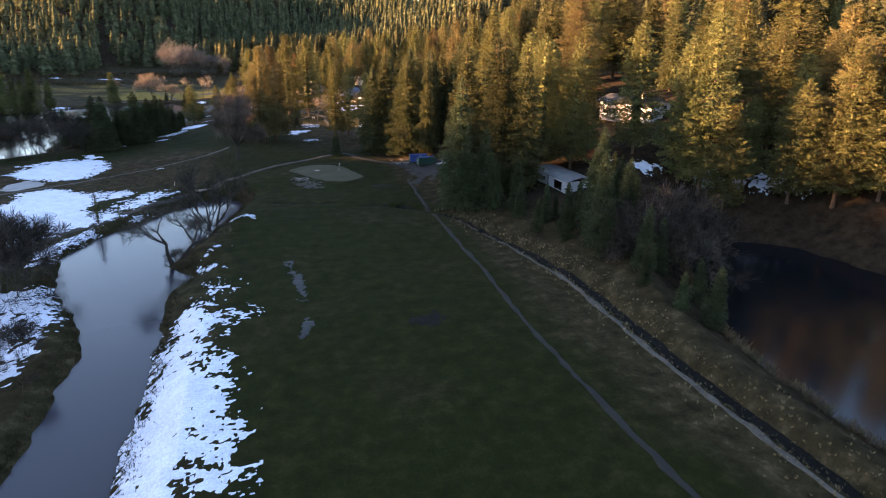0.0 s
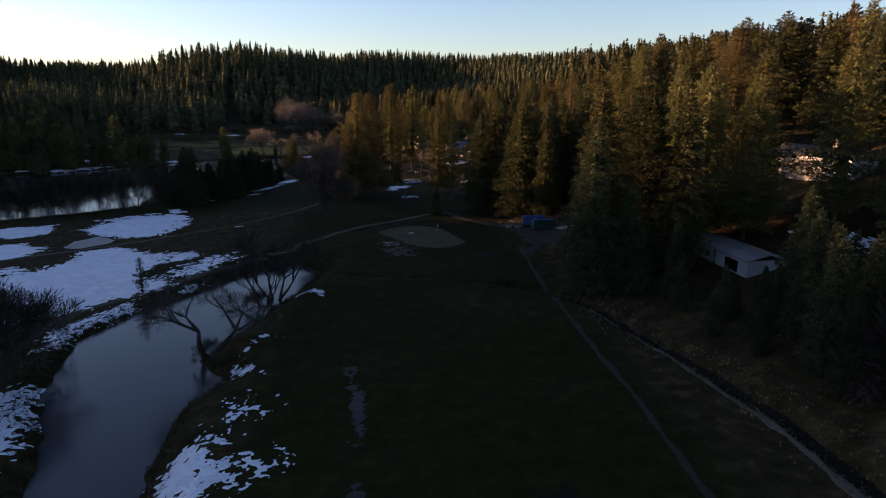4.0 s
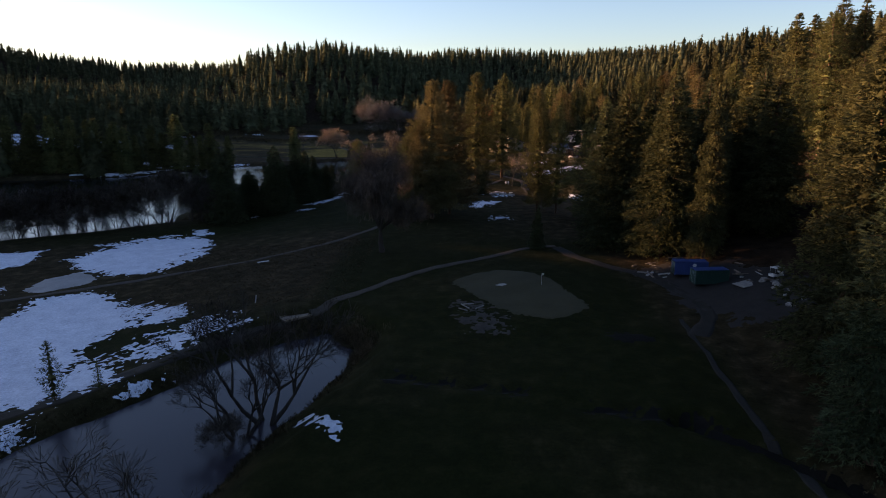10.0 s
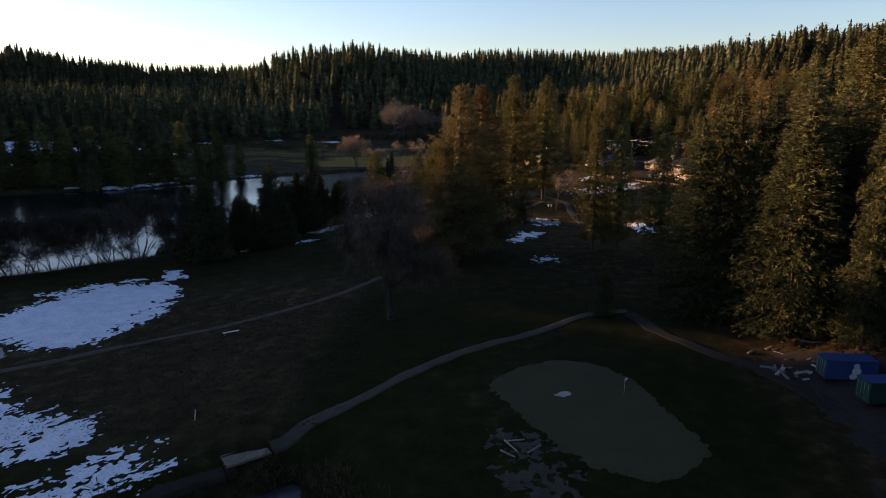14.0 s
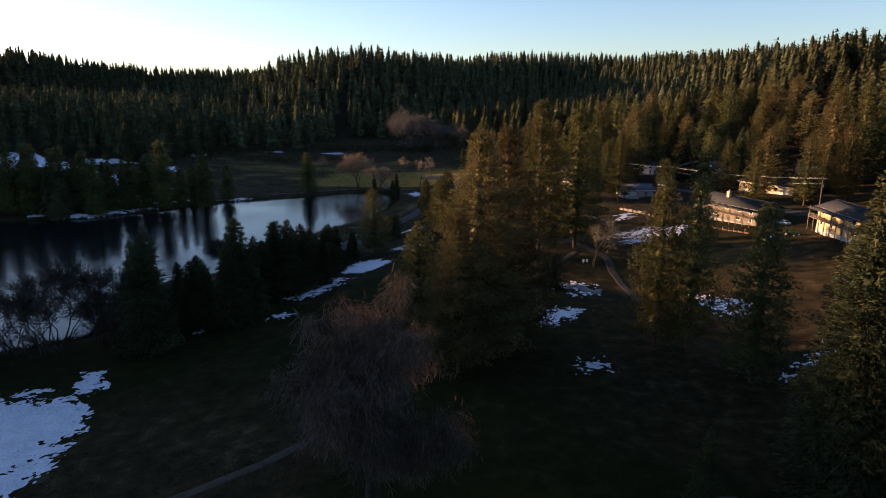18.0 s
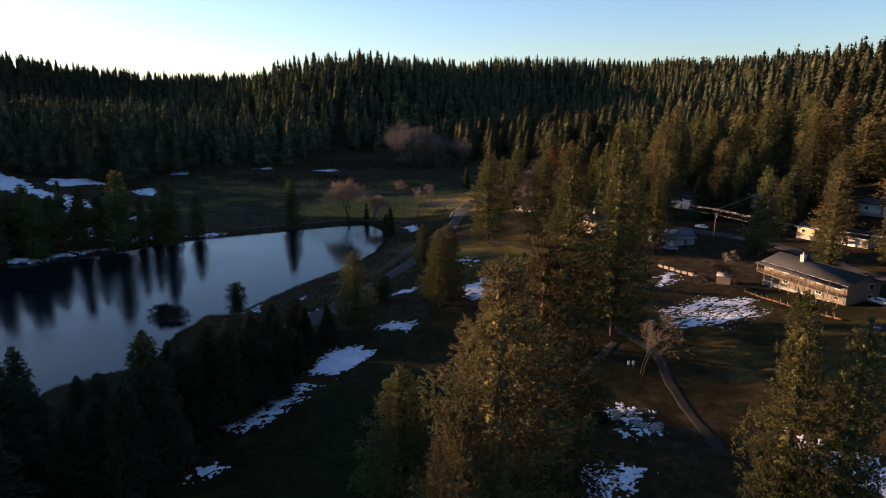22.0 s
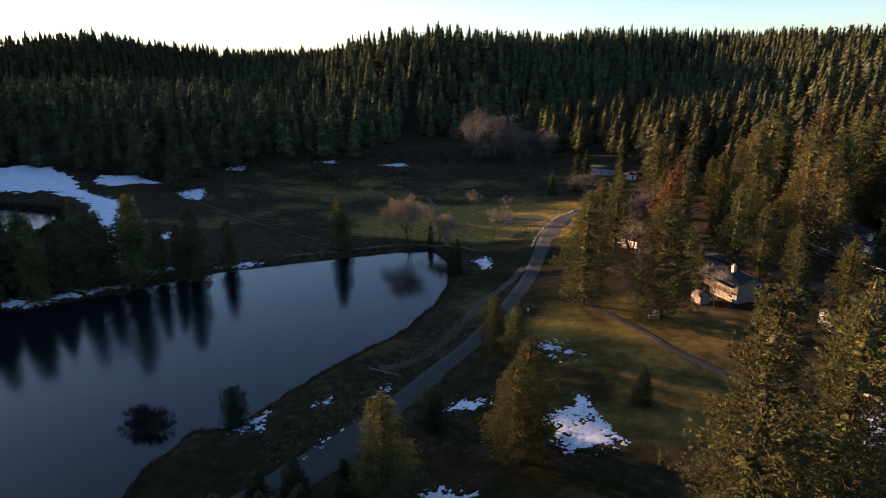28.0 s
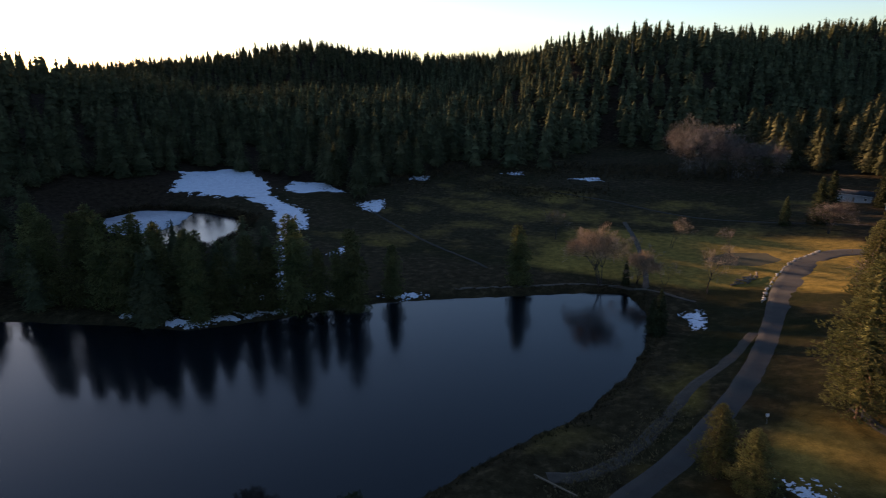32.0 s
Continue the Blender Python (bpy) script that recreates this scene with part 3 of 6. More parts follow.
def weeping_oak(name, seed, tall, wide):
    """A short stout trunk, arching limbs, and a domed haze of thin hanging twigs."""
    rng = np.random.default_rng(seed)
    P0, P1, R0, R1 = [], [], [], []

    def arc(p, q, r, n=5, arch=0.18):
        t = np.linspace(0, 1, n + 1)[:, None]
        c = p * (1 - t) + q * t + np.array([0, 0, 1]) * (arch * np.linalg.norm(q - p) * 4 * t * (1 - t)) + rng.normal(0, 0.12, (n + 1, 3)) * np.minimum(t, 1 - t) * 2
        k = np.linspace(1, 0.45, n + 1) * r
        P0.extend(c[:-1]), P1.extend(c[1:]), R0.extend(k[:-1]), R1.extend(k[1:])
        return c

    fork = np.array([0.3, 0.0, tall * 0.2])
    arc(np.array([0, 0, -0.5]), fork, 0.78, 4, 0.0)
    tips = []
    for k in range(13):
        a, el = k * 2.4 + rng.normal(0, 0.2), rng.uniform(0.05, 1.3)
        q = fork + np.array([math.cos(a) * math.cos(el) * wide * 0.72, math.sin(a) * math.cos(el) * wide * 0.72, math.sin(el) * tall * 0.66 + 0.6])
        c = arc(fork, q, 0.30, 6)
        for j in range(6):
            s = c[rng.integers(2, 7)]
            d = unit(rng.normal(size=3) + 0.9 * unit(q - fork) + np.array([0, 0, 0.1]))
            e = arc(s, s + d * rng.uniform(1.8, 3.6), 0.09, 4)
            for m in range(3):
                s2 = e[rng.integers(1, 5)]
                d2 = unit(rng.normal(size=3) + 0.6 * d)
                g = arc(s2, s2 + d2 * rng.uniform(1.0, 2.2), 0.035, 3)
                tips.extend(g[1:])
    tips = np.array(tips)
    tv, tf = tubes(np.array(P0), np.array(P1), np.array(R0), np.array(R1), 6)
    c = tips[rng.integers(0, len(tips), 13000)] + rng.normal(0, 0.75, (13000, 3))
    v, f = fans(rng, c, unit(rng.normal(0, 0.5, (13000, 3)) + np.array([0, 0, -0.9])), 4, 1.3, 0.024, 0.5, -0.2)
    return mesh(name + "_limbs", tv, tf, GREYBARK, True), mesh(name + "_twigs", v, f, BROWNTWIG)


def plant(kind, trunk, crown, x, y, label, category, group="", scale=1.0, sink=0.15, names=("trunk", "crown"), z=None, spin=None, wider=1.0):
    z = float(height(x, y)) if z is None else z
    spin = (x * 37.7 + y * 91.3) % 360 if spin is None else spin
    ob = thing(kind, pose(x, y, z - sink, 0, 0, spin) @ Matrix.Diagonal((scale * wider, scale * wider, scale, 1)), label, category, group)
    part(names[0], trunk, ob)
    part(names[1], crown, ob)
    return ob


def template(seed, tiers, points, tufts, low, full, wide, rag, blade=0.05):
    """One forest tree of height 1: umbrella tiers, and loose needle tufts over them where there are any."""
    rng = np.random.default_rng(seed)
    bulge = rng.uniform(0, 6.283)

    def profile(u):
        return wide * ((1 - u) ** full * (0.62 + 0.38 * np.clip(u * 5, 0, 1)) * (1 + 0.10 * np.sin(u * 15 + bulge)) + 0.02)

    v, f = skirts(rng, 1.0, lambda w: (0.78 if tufts else 1.0) * profile(w), low, tiers, points, 1.05, rag, rng.normal(0, 0.015, 2), (0.60, 0.80))
    if tufts:
        u = rng.uniform(0, 1, tufts) ** 1.25
        a = rng.uniform(0, 6.283, tufts)
        r = profile(u) * rng.uniform(0.55, 1.0, tufts)
        c = np.stack([np.cos(a) * r, np.sin(a) * r, low + (0.97 - low) * u - 0.25 * r], -1)
        d = unit(np.stack([np.cos(a), np.sin(a), -0.50 + 0.5 * u], -1)[:, None] + 0.33 * rng.normal(size=(tufts, 2, 3)))
        half = unit(np.cross(d, [0, 0, 1.0])) * (blade * 0.26)
        ln = (blade * np.clip(1.4 - u, 0.6, 1))[:, None, None] * rng.uniform(0.7, 1.3, (tufts, 2, 1))
        nv = np.stack([c[:, None] - half, c[:, None] + half, c[:, None] + d * ln], 2).reshape(-1, 3)
        nf = np.arange(len(nv)).reshape(-1, 3)
        v, f = np.concatenate([v, nv]), np.concatenate([f, nf + len(v)])
    return v, f


def stand(name, spots, tall, shapes, leaf, label, seed=1, stems=False, broad=(1.25, 1.75)):
    """Many conifers as one mesh, each a turned and stretched copy of one of the given shapes."""
    rng = np.random.default_rng(seed)
    n = len(spots)
    base = np.column_stack([spots, height(spots[:, 0], spots[:, 1]) - 0.4])
    which, turn, girth = rng.integers(0, len(shapes), n), rng.uniform(0, 6.283, n), np.ravel(tall) * rng.uniform(*broad, n)
    V, F, at = [], [], 0
    for k, (v, f) in enumerate(shapes):
        i = np.flatnonzero(which == k)
        c, s = np.cos(turn[i])[:, None] * girth[i][:, None], np.sin(turn[i])[:, None] * girth[i][:, None]
        p = np.stack([c * v[:, 0] - s * v[:, 1], s * v[:, 0] + c * v[:, 1], np.ravel(tall)[i][:, None] * v[:, 2]], -1) + base[i][:, None]
        V.append(p.reshape(-1, 3))
        F.append(((np.arange(len(i)) * len(v))[:, None, None] + f[None]).reshape(-1, 3) + at)
        at += len(i) * len(v)
    ob = tagged(new(name, mesh(name, np.concatenate(V), np.concatenate(F), leaf)), label, "forest", kind="stuff")
    if stems:
        tv, tf = tubes(base, base + np.column_stack([rng.normal(0, 0.2, (n, 2)), np.ravel(tall) * 0.9]), 0.010 * np.ravel(tall) + 0.05, np.full(n, 0.03), 5)
        tagged(new(name + "_stems", mesh(name + "_stems", tv, tf, BARK)), "tall straight trunks standing under the hillside crowns", "forest", kind="stuff")
    return ob


def scatter(seed, x0, x1, y0, y1, gap, keep):
    rng = np.random.default_rng(seed)
    xs, ys = np.meshgrid(np.arange(x0, x1, gap), np.arange(y0, y1, gap))
    p = np.column_stack([xs.ravel(), ys.ravel()]) + rng.uniform(-0.8, 0.8, (xs.size, 2)) * gap
    return p[keep(p[:, 0], p[:, 1])]


# ---- woods on the hills ----
HOUSE_CLEAR = [(108, 210, 22), (112, 192, 14), (104, 176, 11), (108, 180, 12), (150, 470, 14), (60, 620, 16)]


def hill_side(x, y):
    ok = hills(x, y) > 3.0
    ok &= ~((x > -380) & (x < -225) & (y > 495) & (y < 640) & (inside(x, y, [(-400, 480), (-225, 490), (-215, 600), (-280, 660), (-400, 640)]) > 0))
    ok &= (inside(x, y, LAKE_SHORE) < -4)
    ok &= ~((x > 20) & (x < 135) & (y > 330) & (y < 545))
    for cx, cy, r in HOUSE_CLEAR:
        ok &= np.hypot(x - cx, y - cy) > r
    return ok


def east_side(x, y):
    ok = (x > np.where(y < 120, 124, np.where(y < 330, 100, np.where(y < 545, 128, np.where(y < 620, 60, 44))))) & (inside(x, y, SIDE_POND) < -4)
    ok &= ~((x > 84) & (x < 128) & (y > 190) & (y < 232))
    for cx, cy, r in HOUSE_CLEAR:
        ok &= np.hypot(x - cx, y - cy) > r
    return ok


rs = np.random.default_rng(7)


def ages(n, lo, hi):
    """Tree heights of a wood: mostly grown, some young, a few giants."""
    return lo + (hi - lo) * np.clip(rs.beta(2.2, 2.0, n) + 0.25 * (rs.random(n) < 0.06), 0, 1.2)


FAR_SHAPES = [template(200 + k, 10, 6, 70, low, full, w, 0.28, 0.07) for k, (low, full, w) in enumerate(((0.05, 0.72, 0.23), (0.10, 0.64, 0.21), (0.04, 0.82, 0.25), (0.15, 0.60, 0.21), (0.07, 0.70, 0.19), (0.05, 0.88, 0.25)))]
MID_SHAPES = [template(220 + k, 16, 9, 420, low, full, w, 0.3, 0.043) for k, (low, full, w) in enumerate(((0.06, 0.72, 0.23), (0.14, 0.62, 0.21), (0.04, 0.82, 0.25), (0.18, 0.58, 0.21), (0.08, 0.68, 0.19), (0.05, 0.88, 0.25)))]


def slope_woods(name, spots, lo, hi, shapes, label, seed, stems=False):
    t = ages(len(spots), lo, hi) * (1 + 0.12 * wave(spots[:, 0], spots[:, 1], 150, 4))
    stand(name, spots, t, shapes, FARWOOD, label, seed, stems)


spots = scatter(11, 44, 310, -60, 760, 19.5, east_side)
close = (spots[:, 0] < 185) & (spots[:, 1] < 640)
SLOPE_TREES, rest = spots[close], spots[~close]
slope_woods("upper_slope_woods", rest, 24, 42, MID_SHAPES, "tall pines and firs higher on the hillside", 3)
slope_woods("east_ridge_woods", scatter(12, 310, 500, -300, 1500, 19.0, hill_side), 22, 38, FAR_SHAPES, "conifer forest along the ridge", 4)
slope_woods("north_hill_woods", scatter(13, -520, 310, 760, 1600, 18.0, hill_side), 20, 37, FAR_SHAPES, "dark conifer forest on the hill behind the lake", 5)
slope_woods("foot_woods", scatter(17, -40, 310, 760, 1010, 18.0, lambda x, y: (hills(x, y) <= 3.0) & (x > 60 - 1.65 * (y - 760)) & (x > -34 + 10 * wave(x, y, 60))), 24, 40, MID_SHAPES, "conifers at the foot of the hill behind the far meadow", 25)
slope_woods("distant_hill_woods", scatter(14, -1250, -360, 900, 1650, 17.0, hill_side), 16, 32, FAR_SHAPES, "distant conifer forest", 6)
spots = scatter(15, -1000, -232, -250, 960, 16.5, hill_side)
seen = (spots[:, 0] > -640) & (spots[:, 1] > 400)
front = seen & (spots[:, 0] > -440) & (spots[:, 1] < 780)
slope_woods("west_hill_woods", spots[seen & ~front], 17, 33, FAR_SHAPES, "shaded conifer forest across the lake", 8)
slope_woods("west_edge_woods", spots[front], 17, 31, MID_SHAPES, "shaded conifers along the edge of the far meadow", 28)
# mostly out of view: thinned, kept for the shade it throws
slope_woods("west_ridge_woods", spots[~seen][::2], 17, 33, FAR_SHAPES, "mostly unseen conifer forest on the western ridge, kept for its shadow", 18)


def west_shore(x, y):
    s = inside(x, y, LAKE_SHORE)
    return (s < -2) & (s > -42) & ((x < -168) & (y > 440) & (y < 512) | (x < -235)) & (y > 250)


spots = scatter(16, -310, -140, 250, 515, 12.5, west_shore)
slope_woods("west_shore_woods", spots, 16, 28, MID_SHAPES, "dense shore pines with only their tops in the sun", 9, True)

# ---- single trees ----
PINES = [conifer("pine", 21 + n, 38, r, "pine", NEEDLES) for n, r in enumerate((7.6, 7.2, 7.0))]
PINES.insert(2, conifer("rusty_pine", 29, 38, 8.0, "pine", RUSTY, 1.9, 0.60, 0.058, 6))
CEDARS = [conifer("cedar", 41 + n, 22, r, "cedar", CEDAR) for n, r in enumerate((4.6, 4.2, 5.0))]
FIRS = [conifer("fir", 61 + n, 34, r, "fir", leaf) for n, (r, leaf) in enumerate(((6.0, CEDAR), (5.8, FIRLEAF), (6.6, FIRLEAF)))]
ROUND = conifer("round_pine", 95, 10, 3.7, "round", CEDAR, 1.3, 0.5, 0.06)
YOUNG = [conifer("young_pine", 81 + n, 12, r, "pine", NEEDLES, 0.9, 0.5, 0.05) for n, r in enumerate((2.4, 2.0))]


def far_off(x, y):
    return y > 470 or x > 150 or x > 74 and y > 300


COARSE = (0.40, 1.05, 0.16, 4)
FAR_PINES = [conifer("far_pine", 121 + n, 38, r, "pine", leaf, *COARSE) for n, (r, leaf) in enumerate(((7.4, NEEDLES), (7.0, NEEDLES), (7.4, RUSTY), (6.8, NEEDLES)))]
SHORE_PINES = [conifer("shore_pine", 181 + n, 28, r, "shore", NEEDLES, 0.55, 0.9, 0.11, 5) for n, r in enumerate((6.4, 5.8, 6.0, 5.4))]
FAR_CEDARS = [conifer("far_cedar", 141 + n, 22, r, "cedar", CEDAR, *COARSE) for n, r in enumerate((4.6, 4.2, 5.0))]
FAR_FIRS = [conifer("far_fir", 161 + n, 34, r, "fir", leaf, *COARSE) for n, (r, leaf) in enumerate(((5.8, CEDAR), (5.4, NEEDLES), (6.2, NEEDLES)))]


def pine(x, y, tall, n=0, label="tall ponderosa pine with a long bare lower trunk", wider=1.0):
    plant("pine_tree", *(FAR_PINES if far_off(x, y) else PINES)[n], x, y, label, "tree", "pines beside the course", tall / 38, wider=wider)


def cedar(x, y, tall, n=0, label="dense dark incense cedar on the grass", wider=1.0):
    plant("cedar_tree", *(FAR_CEDARS if far_off(x, y) else CEDARS)[n], x, y, label, "tree", "cedars", tall / 22, wider=wider)


def fir(x, y, tall, n=0, label="full dark green fir at the wood's edge", wider=1.0):
    plant("fir_tree", *(FAR_FIRS if far_off(x, y) else FIRS)[n], x, y, label, "tree", "firs", tall / 34, wider=wider)


for row in ((1, 288, 39.5, 2), (6, 296, 39.5, 2), (-2, 284, 27, 2)):
    pine(*row, label="big rust-tinged ponderosa pine in the clearing", wider=1.0)
for row in ((17.5, 363, 42.5, 1), (28, 367, 42, 3)):
    pine(*row, label="tall olive-green ponderosa pine on the lawn")
for row in ((32, 296, 34, 1), (37.5, 295, 32, 3)):
    pine(*row, wider=0.72)
for row in ((1.2, 462, 32.5, 1), (20, 452.6, 32, 0)):
    pine(*row, label="broad full pine beside the lakeside road", wider=1.3)
for row in ((19.6, 593, 29, 1), (37.7, 606, 36, 0), (48.4, 599, 31, 2), (80, 609, 18, 1), (31, 481.5, 18, 0), (29, 488, 20, 2), (33.5, 476.5, 14, 1), (48.6, 513.4, 14, 0), (80, 524, 36, 2), (100.6, 453, 21, 0), (107.5, 432.7, 26, 2)):
    (fir if row[0] < 30 or row[2] < 16 else pine)(*row, label="full conifer standing between the houses", wider=1.2)
for row in ((1, 661, 22, 0), (-12.5, 656, 14, 1), (38, 506, 8, 2), (7, 692, 20, 0), (29, 699, 22, 1)):
    cedar(*row, label="dark cedar at the edge of the far meadow", wider=1.2)
DEADPINE = conifer("dying_pine", 133, 30, 5.6, "pine", DYING, *COARSE)
plant("pine_tree", *DEADPINE, 38.6, 558.7, "rust-coloured dying pine among the firs", "tree", scale=0.95)
pine(43.5, 283, 29, 1, "golden-lit pine standing apart on the grass")
pine(-10.5, 303, 21.5, 0, "broad young pine with full sunlit skirts", 1.3)
plant("evergreen_tree", *ROUND, 18, 331, "rounded dark evergreen under the tall pines", "tree", scale=0.85, wider=1.0)
for row in ((-66, 308, 21.5, 0), (-52, 320, 22, 2), (-51.5, 329, 16, 1), (-48, 333, 18, 0), (-44.5, 333, 19, 1), (-42.5, 338, 17, 2), (-50, 311, 18, 1), (-61, 298, 22, 0), (-82, 331, 16, 1), (-55.5, 324, 14, 1), (-57, 309, 15, 2), (-38.5, 342, 13, 1), (-47, 338, 13, 0)):
    cedar(*row, label="dense dark cedar in the row along the lake bank", wider=1.35)
for row in ((-74, 322, 13, 2), (-70, 314, 11, 1), (-58, 316, 13, 0), (-54, 312, 10, 2), (-48, 318, 12, 0), (-49, 328, 15, 2), (-54.5, 333, 12, 1), (-50.5, 338, 14, 0), (-45.5, 343, 13, 2), (-43.5, 348, 10, 0), (-50, 345, 9, 1), (-53.5, 349, 10, 2), (-39, 355, 9, 0), (-56, 332, 10, 1), (-64, 326, 12, 2), (-71, 331, 9, 0), (-42, 361, 8, 1), (-46, 356, 7, 2), (-60, 340, 8, 0), (-66, 346, 7, 1), (-53, 356, 7, 2)):
    cedar(*row, label="low bushy evergreen crowding the lake bank", wider=1.7)
for row in ((-47.5, 367, 10, 1), (-41, 367, 12, 1), (-37.5, 374, 8.5, 2), (-50, 371.5, 11, 0), (-46, 376, 11, 2), (-52, 363, 12, 0), (-55, 357, 11, 2), (-44, 372, 12, 0), (-57, 350, 11, 1), (-48, 360, 10, 2), (-39, 380, 8, 1), (-60, 342, 12, 0), (-45, 362, 8, 1)):
    cedar(*row, label="dark evergreen screening the lakeside road", wider=1.5)
for row in ((-42, 508, 14, 1), (-44.5, 511, 11, 2), (-60, 547, 9, 1)):
    cedar(*row, label="bushy green cedar between the road and the lake")
plant("evergreen_tree", *ROUND, -29, 402.5, "rounded dark evergreen beside the road", "tree", scale=0.85, wider=1.1)
for row in ((-31.5, 378, 21, 3), (-10, 395, 21, 1), (-15, 432, 13, 0), (-20.5, 437, 15, 3), (-11.5, 389, 20, 0)):
    pine(*row, label="bushy sunlit young pine beside the road", wider=1.35)
fir(11, 409, 8.5, 1, "small grey-green spruce alone on the lawn", 1.7)
plant("pine_tree", *ROUND, -70.5, 401, "small round-headed pine at the water's edge", "tree", scale=0.95, wider=0.9)
plant("pine_tree", *YOUNG[0], -43.5, 181, "slender young pine standing in snow by the river", "tree", scale=8 / 12)
plant("pine_tree", *YOUNG[1], -39, 183, "knee-high pine sapling in the snow", "tree", scale=4 / 12)
plant("pine_tree", *SHORE_PINES[1], -94, 531.5, "single grey-green pine on the far lake shore", "tree", scale=22 / 28, wider=1.2)
for row in ((-149, 478, 33, 0), (-134, 489, 29, 1), (-160, 470, 26, 1), (-143, 483, 22, 3), (-128, 503, 19, 0), (-155.5, 474, 22, 0), (-169, 457, 26, 1), (-166, 464, 21, 3), (-176, 461, 28, 0), (-184, 456, 30, 1), (-173, 471, 22, 3), (-183, 470, 25, 0), (-191, 461, 29, 3), (-139.5, 488, 21, 1), (-195, 452, 30, 2), (-205, 452, 32, 0), (-215, 450, 32, 1), (-225, 446, 32, 2), (-235, 448, 34, 0), (-200, 460, 31, 3), (-219, 458, 33, 3)):
    x, y, tall, n = row
    plant("pine_tree", *SHORE_PINES[n], x, y, "full round-headed shore pine whose top alone catches the sun", "tree", "shore pines", tall / 28)
# along the ditch and the shed
for row in ((40, 252, 33, 0), (44, 251, 37, 2), (52, 243, 38, 0), (47, 263, 36, 1), (50, 240, 37, 2), (57, 252, 33, 0), (70, 238, 34, 1), (66, 247, 28, 2), (60, 262, 35, 2), (51, 258, 34, 1), (49, 248, 36, 0), (64, 256, 34, 0), (70, 262, 32, 1), (76, 255, 33, 2), (72, 247, 35, 0), (82, 258, 33, 1)):
    fir(*row, wider=1.25)
fir(55, 230, 36, 1, "slim golden spire of a fir", 0.7)
fir(59, 236, 32, 1, "slim golden spire of a fir", 0.7)
cedar(25.5, 250.5, 10, 0)
for row in ((51.5, 180, 41, 2), (57, 171, 42, 0), (62, 164, 37, 1), (68, 193, 40, 2), (44, 163, 34, 0), (57, 168, 37, 2)):
    fir(*row, label="tall dense fir above the ditch path", wider=1.1)
for row in ((55, 174, 17, 0), (55.5, 152, 14, 1), (73, 143, 17, 2), (59, 119, 19, 0), (64, 116, 15, 2), (62, 127, 19, 1), (61, 121.5, 11, 0), (50, 160.5, 21, 1), (62, 88, 11, 2), (66, 97, 9, 0), (64, 106, 11, 1), (56.5, 153.5, 10, 0), (111, 143, 7, 1), (67, 126, 15, 0), (63, 135, 9, 2), (60, 140, 6, 1), (52, 158, 13, 2), (54, 147, 9, 0), (57, 139, 9.5, 1), (53, 135, 8, 2), (58, 131, 11, 0), (55, 126, 9, 1), (57, 113, 12, 2), (60, 105, 12, 0), (56, 99, 8, 1), (70, 133, 14, 2), (66, 121, 16, 1), (73, 123, 13, 0), (78, 128, 12, 2), (57, 90, 7, 0)):
    cedar(*row, label="dark bushy conifer between the ditch and the pond")
for row in ((86, 178, 38, 1), (102, 152, 38, 3), (105, 147, 46, 1), (121, 133.5, 31, 0), (128, 126.5, 40, 3), (134, 120, 36, 1), (126, 139, 33, 1), (116, 144, 24, 0), (138, 128, 38, 0), (146, 118, 36, 3), (136, 108, 36, 1), (140, 96, 38, 0), (132, 90, 34, 3), (80, 190, 36, 0), (73, 176, 38, 3), (84, 210, 36, 1), (78, 225, 34, 0), (96, 165, 36, 0), (124, 160, 38, 1), (128, 150, 34, 3), (79, 169, 34, 3), (90, 240, 34, 0), (76, 244, 33, 3), (66, 206, 34, 1)):
    pine(*row, label="sunlit ponderosa pine on the house slope")
for row in ((84, 488, 18, 0), (94, 487, 23, 1), (101, 484, 20, 0), (88, 495, 18, 2), (112, 470, 24, 1), (120, 455, 20, 0)):
    cedar(*row, label="conical cedar beside the houses")

for n, ((x, y), t) in enumerate(zip(SLOPE_TREES, ages(len(SLOPE_TREES), 24, 45))):
    if n % 3:
        plant("pine_tree", *(FAR_PINES if far_off(x, y) else PINES)[(n % 4) if n % 8 else 2], x, y, "tall conifer of the wood on the sunlit slope", "tree", "slope trees", t / 38, wider=1.0 + 0.12 * (n % 4))
    else:
        plant("fir_tree", *(FAR_FIRS if far_off(x, y) else FIRS)[n % 2 + 1], x, y, "tall conifer of the wood on the sunlit slope", "tree", "slope trees", t / 34, wider=1.0 + 0.12 * (n % 4))
for x, y, t in ((8, 522, 27), (13, 517, 30), (9, 536, 26), (27, 517, 28), (30, 540, 26), (52, 486, 24), (48, 500, 27), (56, 470, 22)):
    pine(x, y, t, int(x) % 4, "ponderosa pine shading a small house")
rng = np.random.default_rng(77)
made = 0
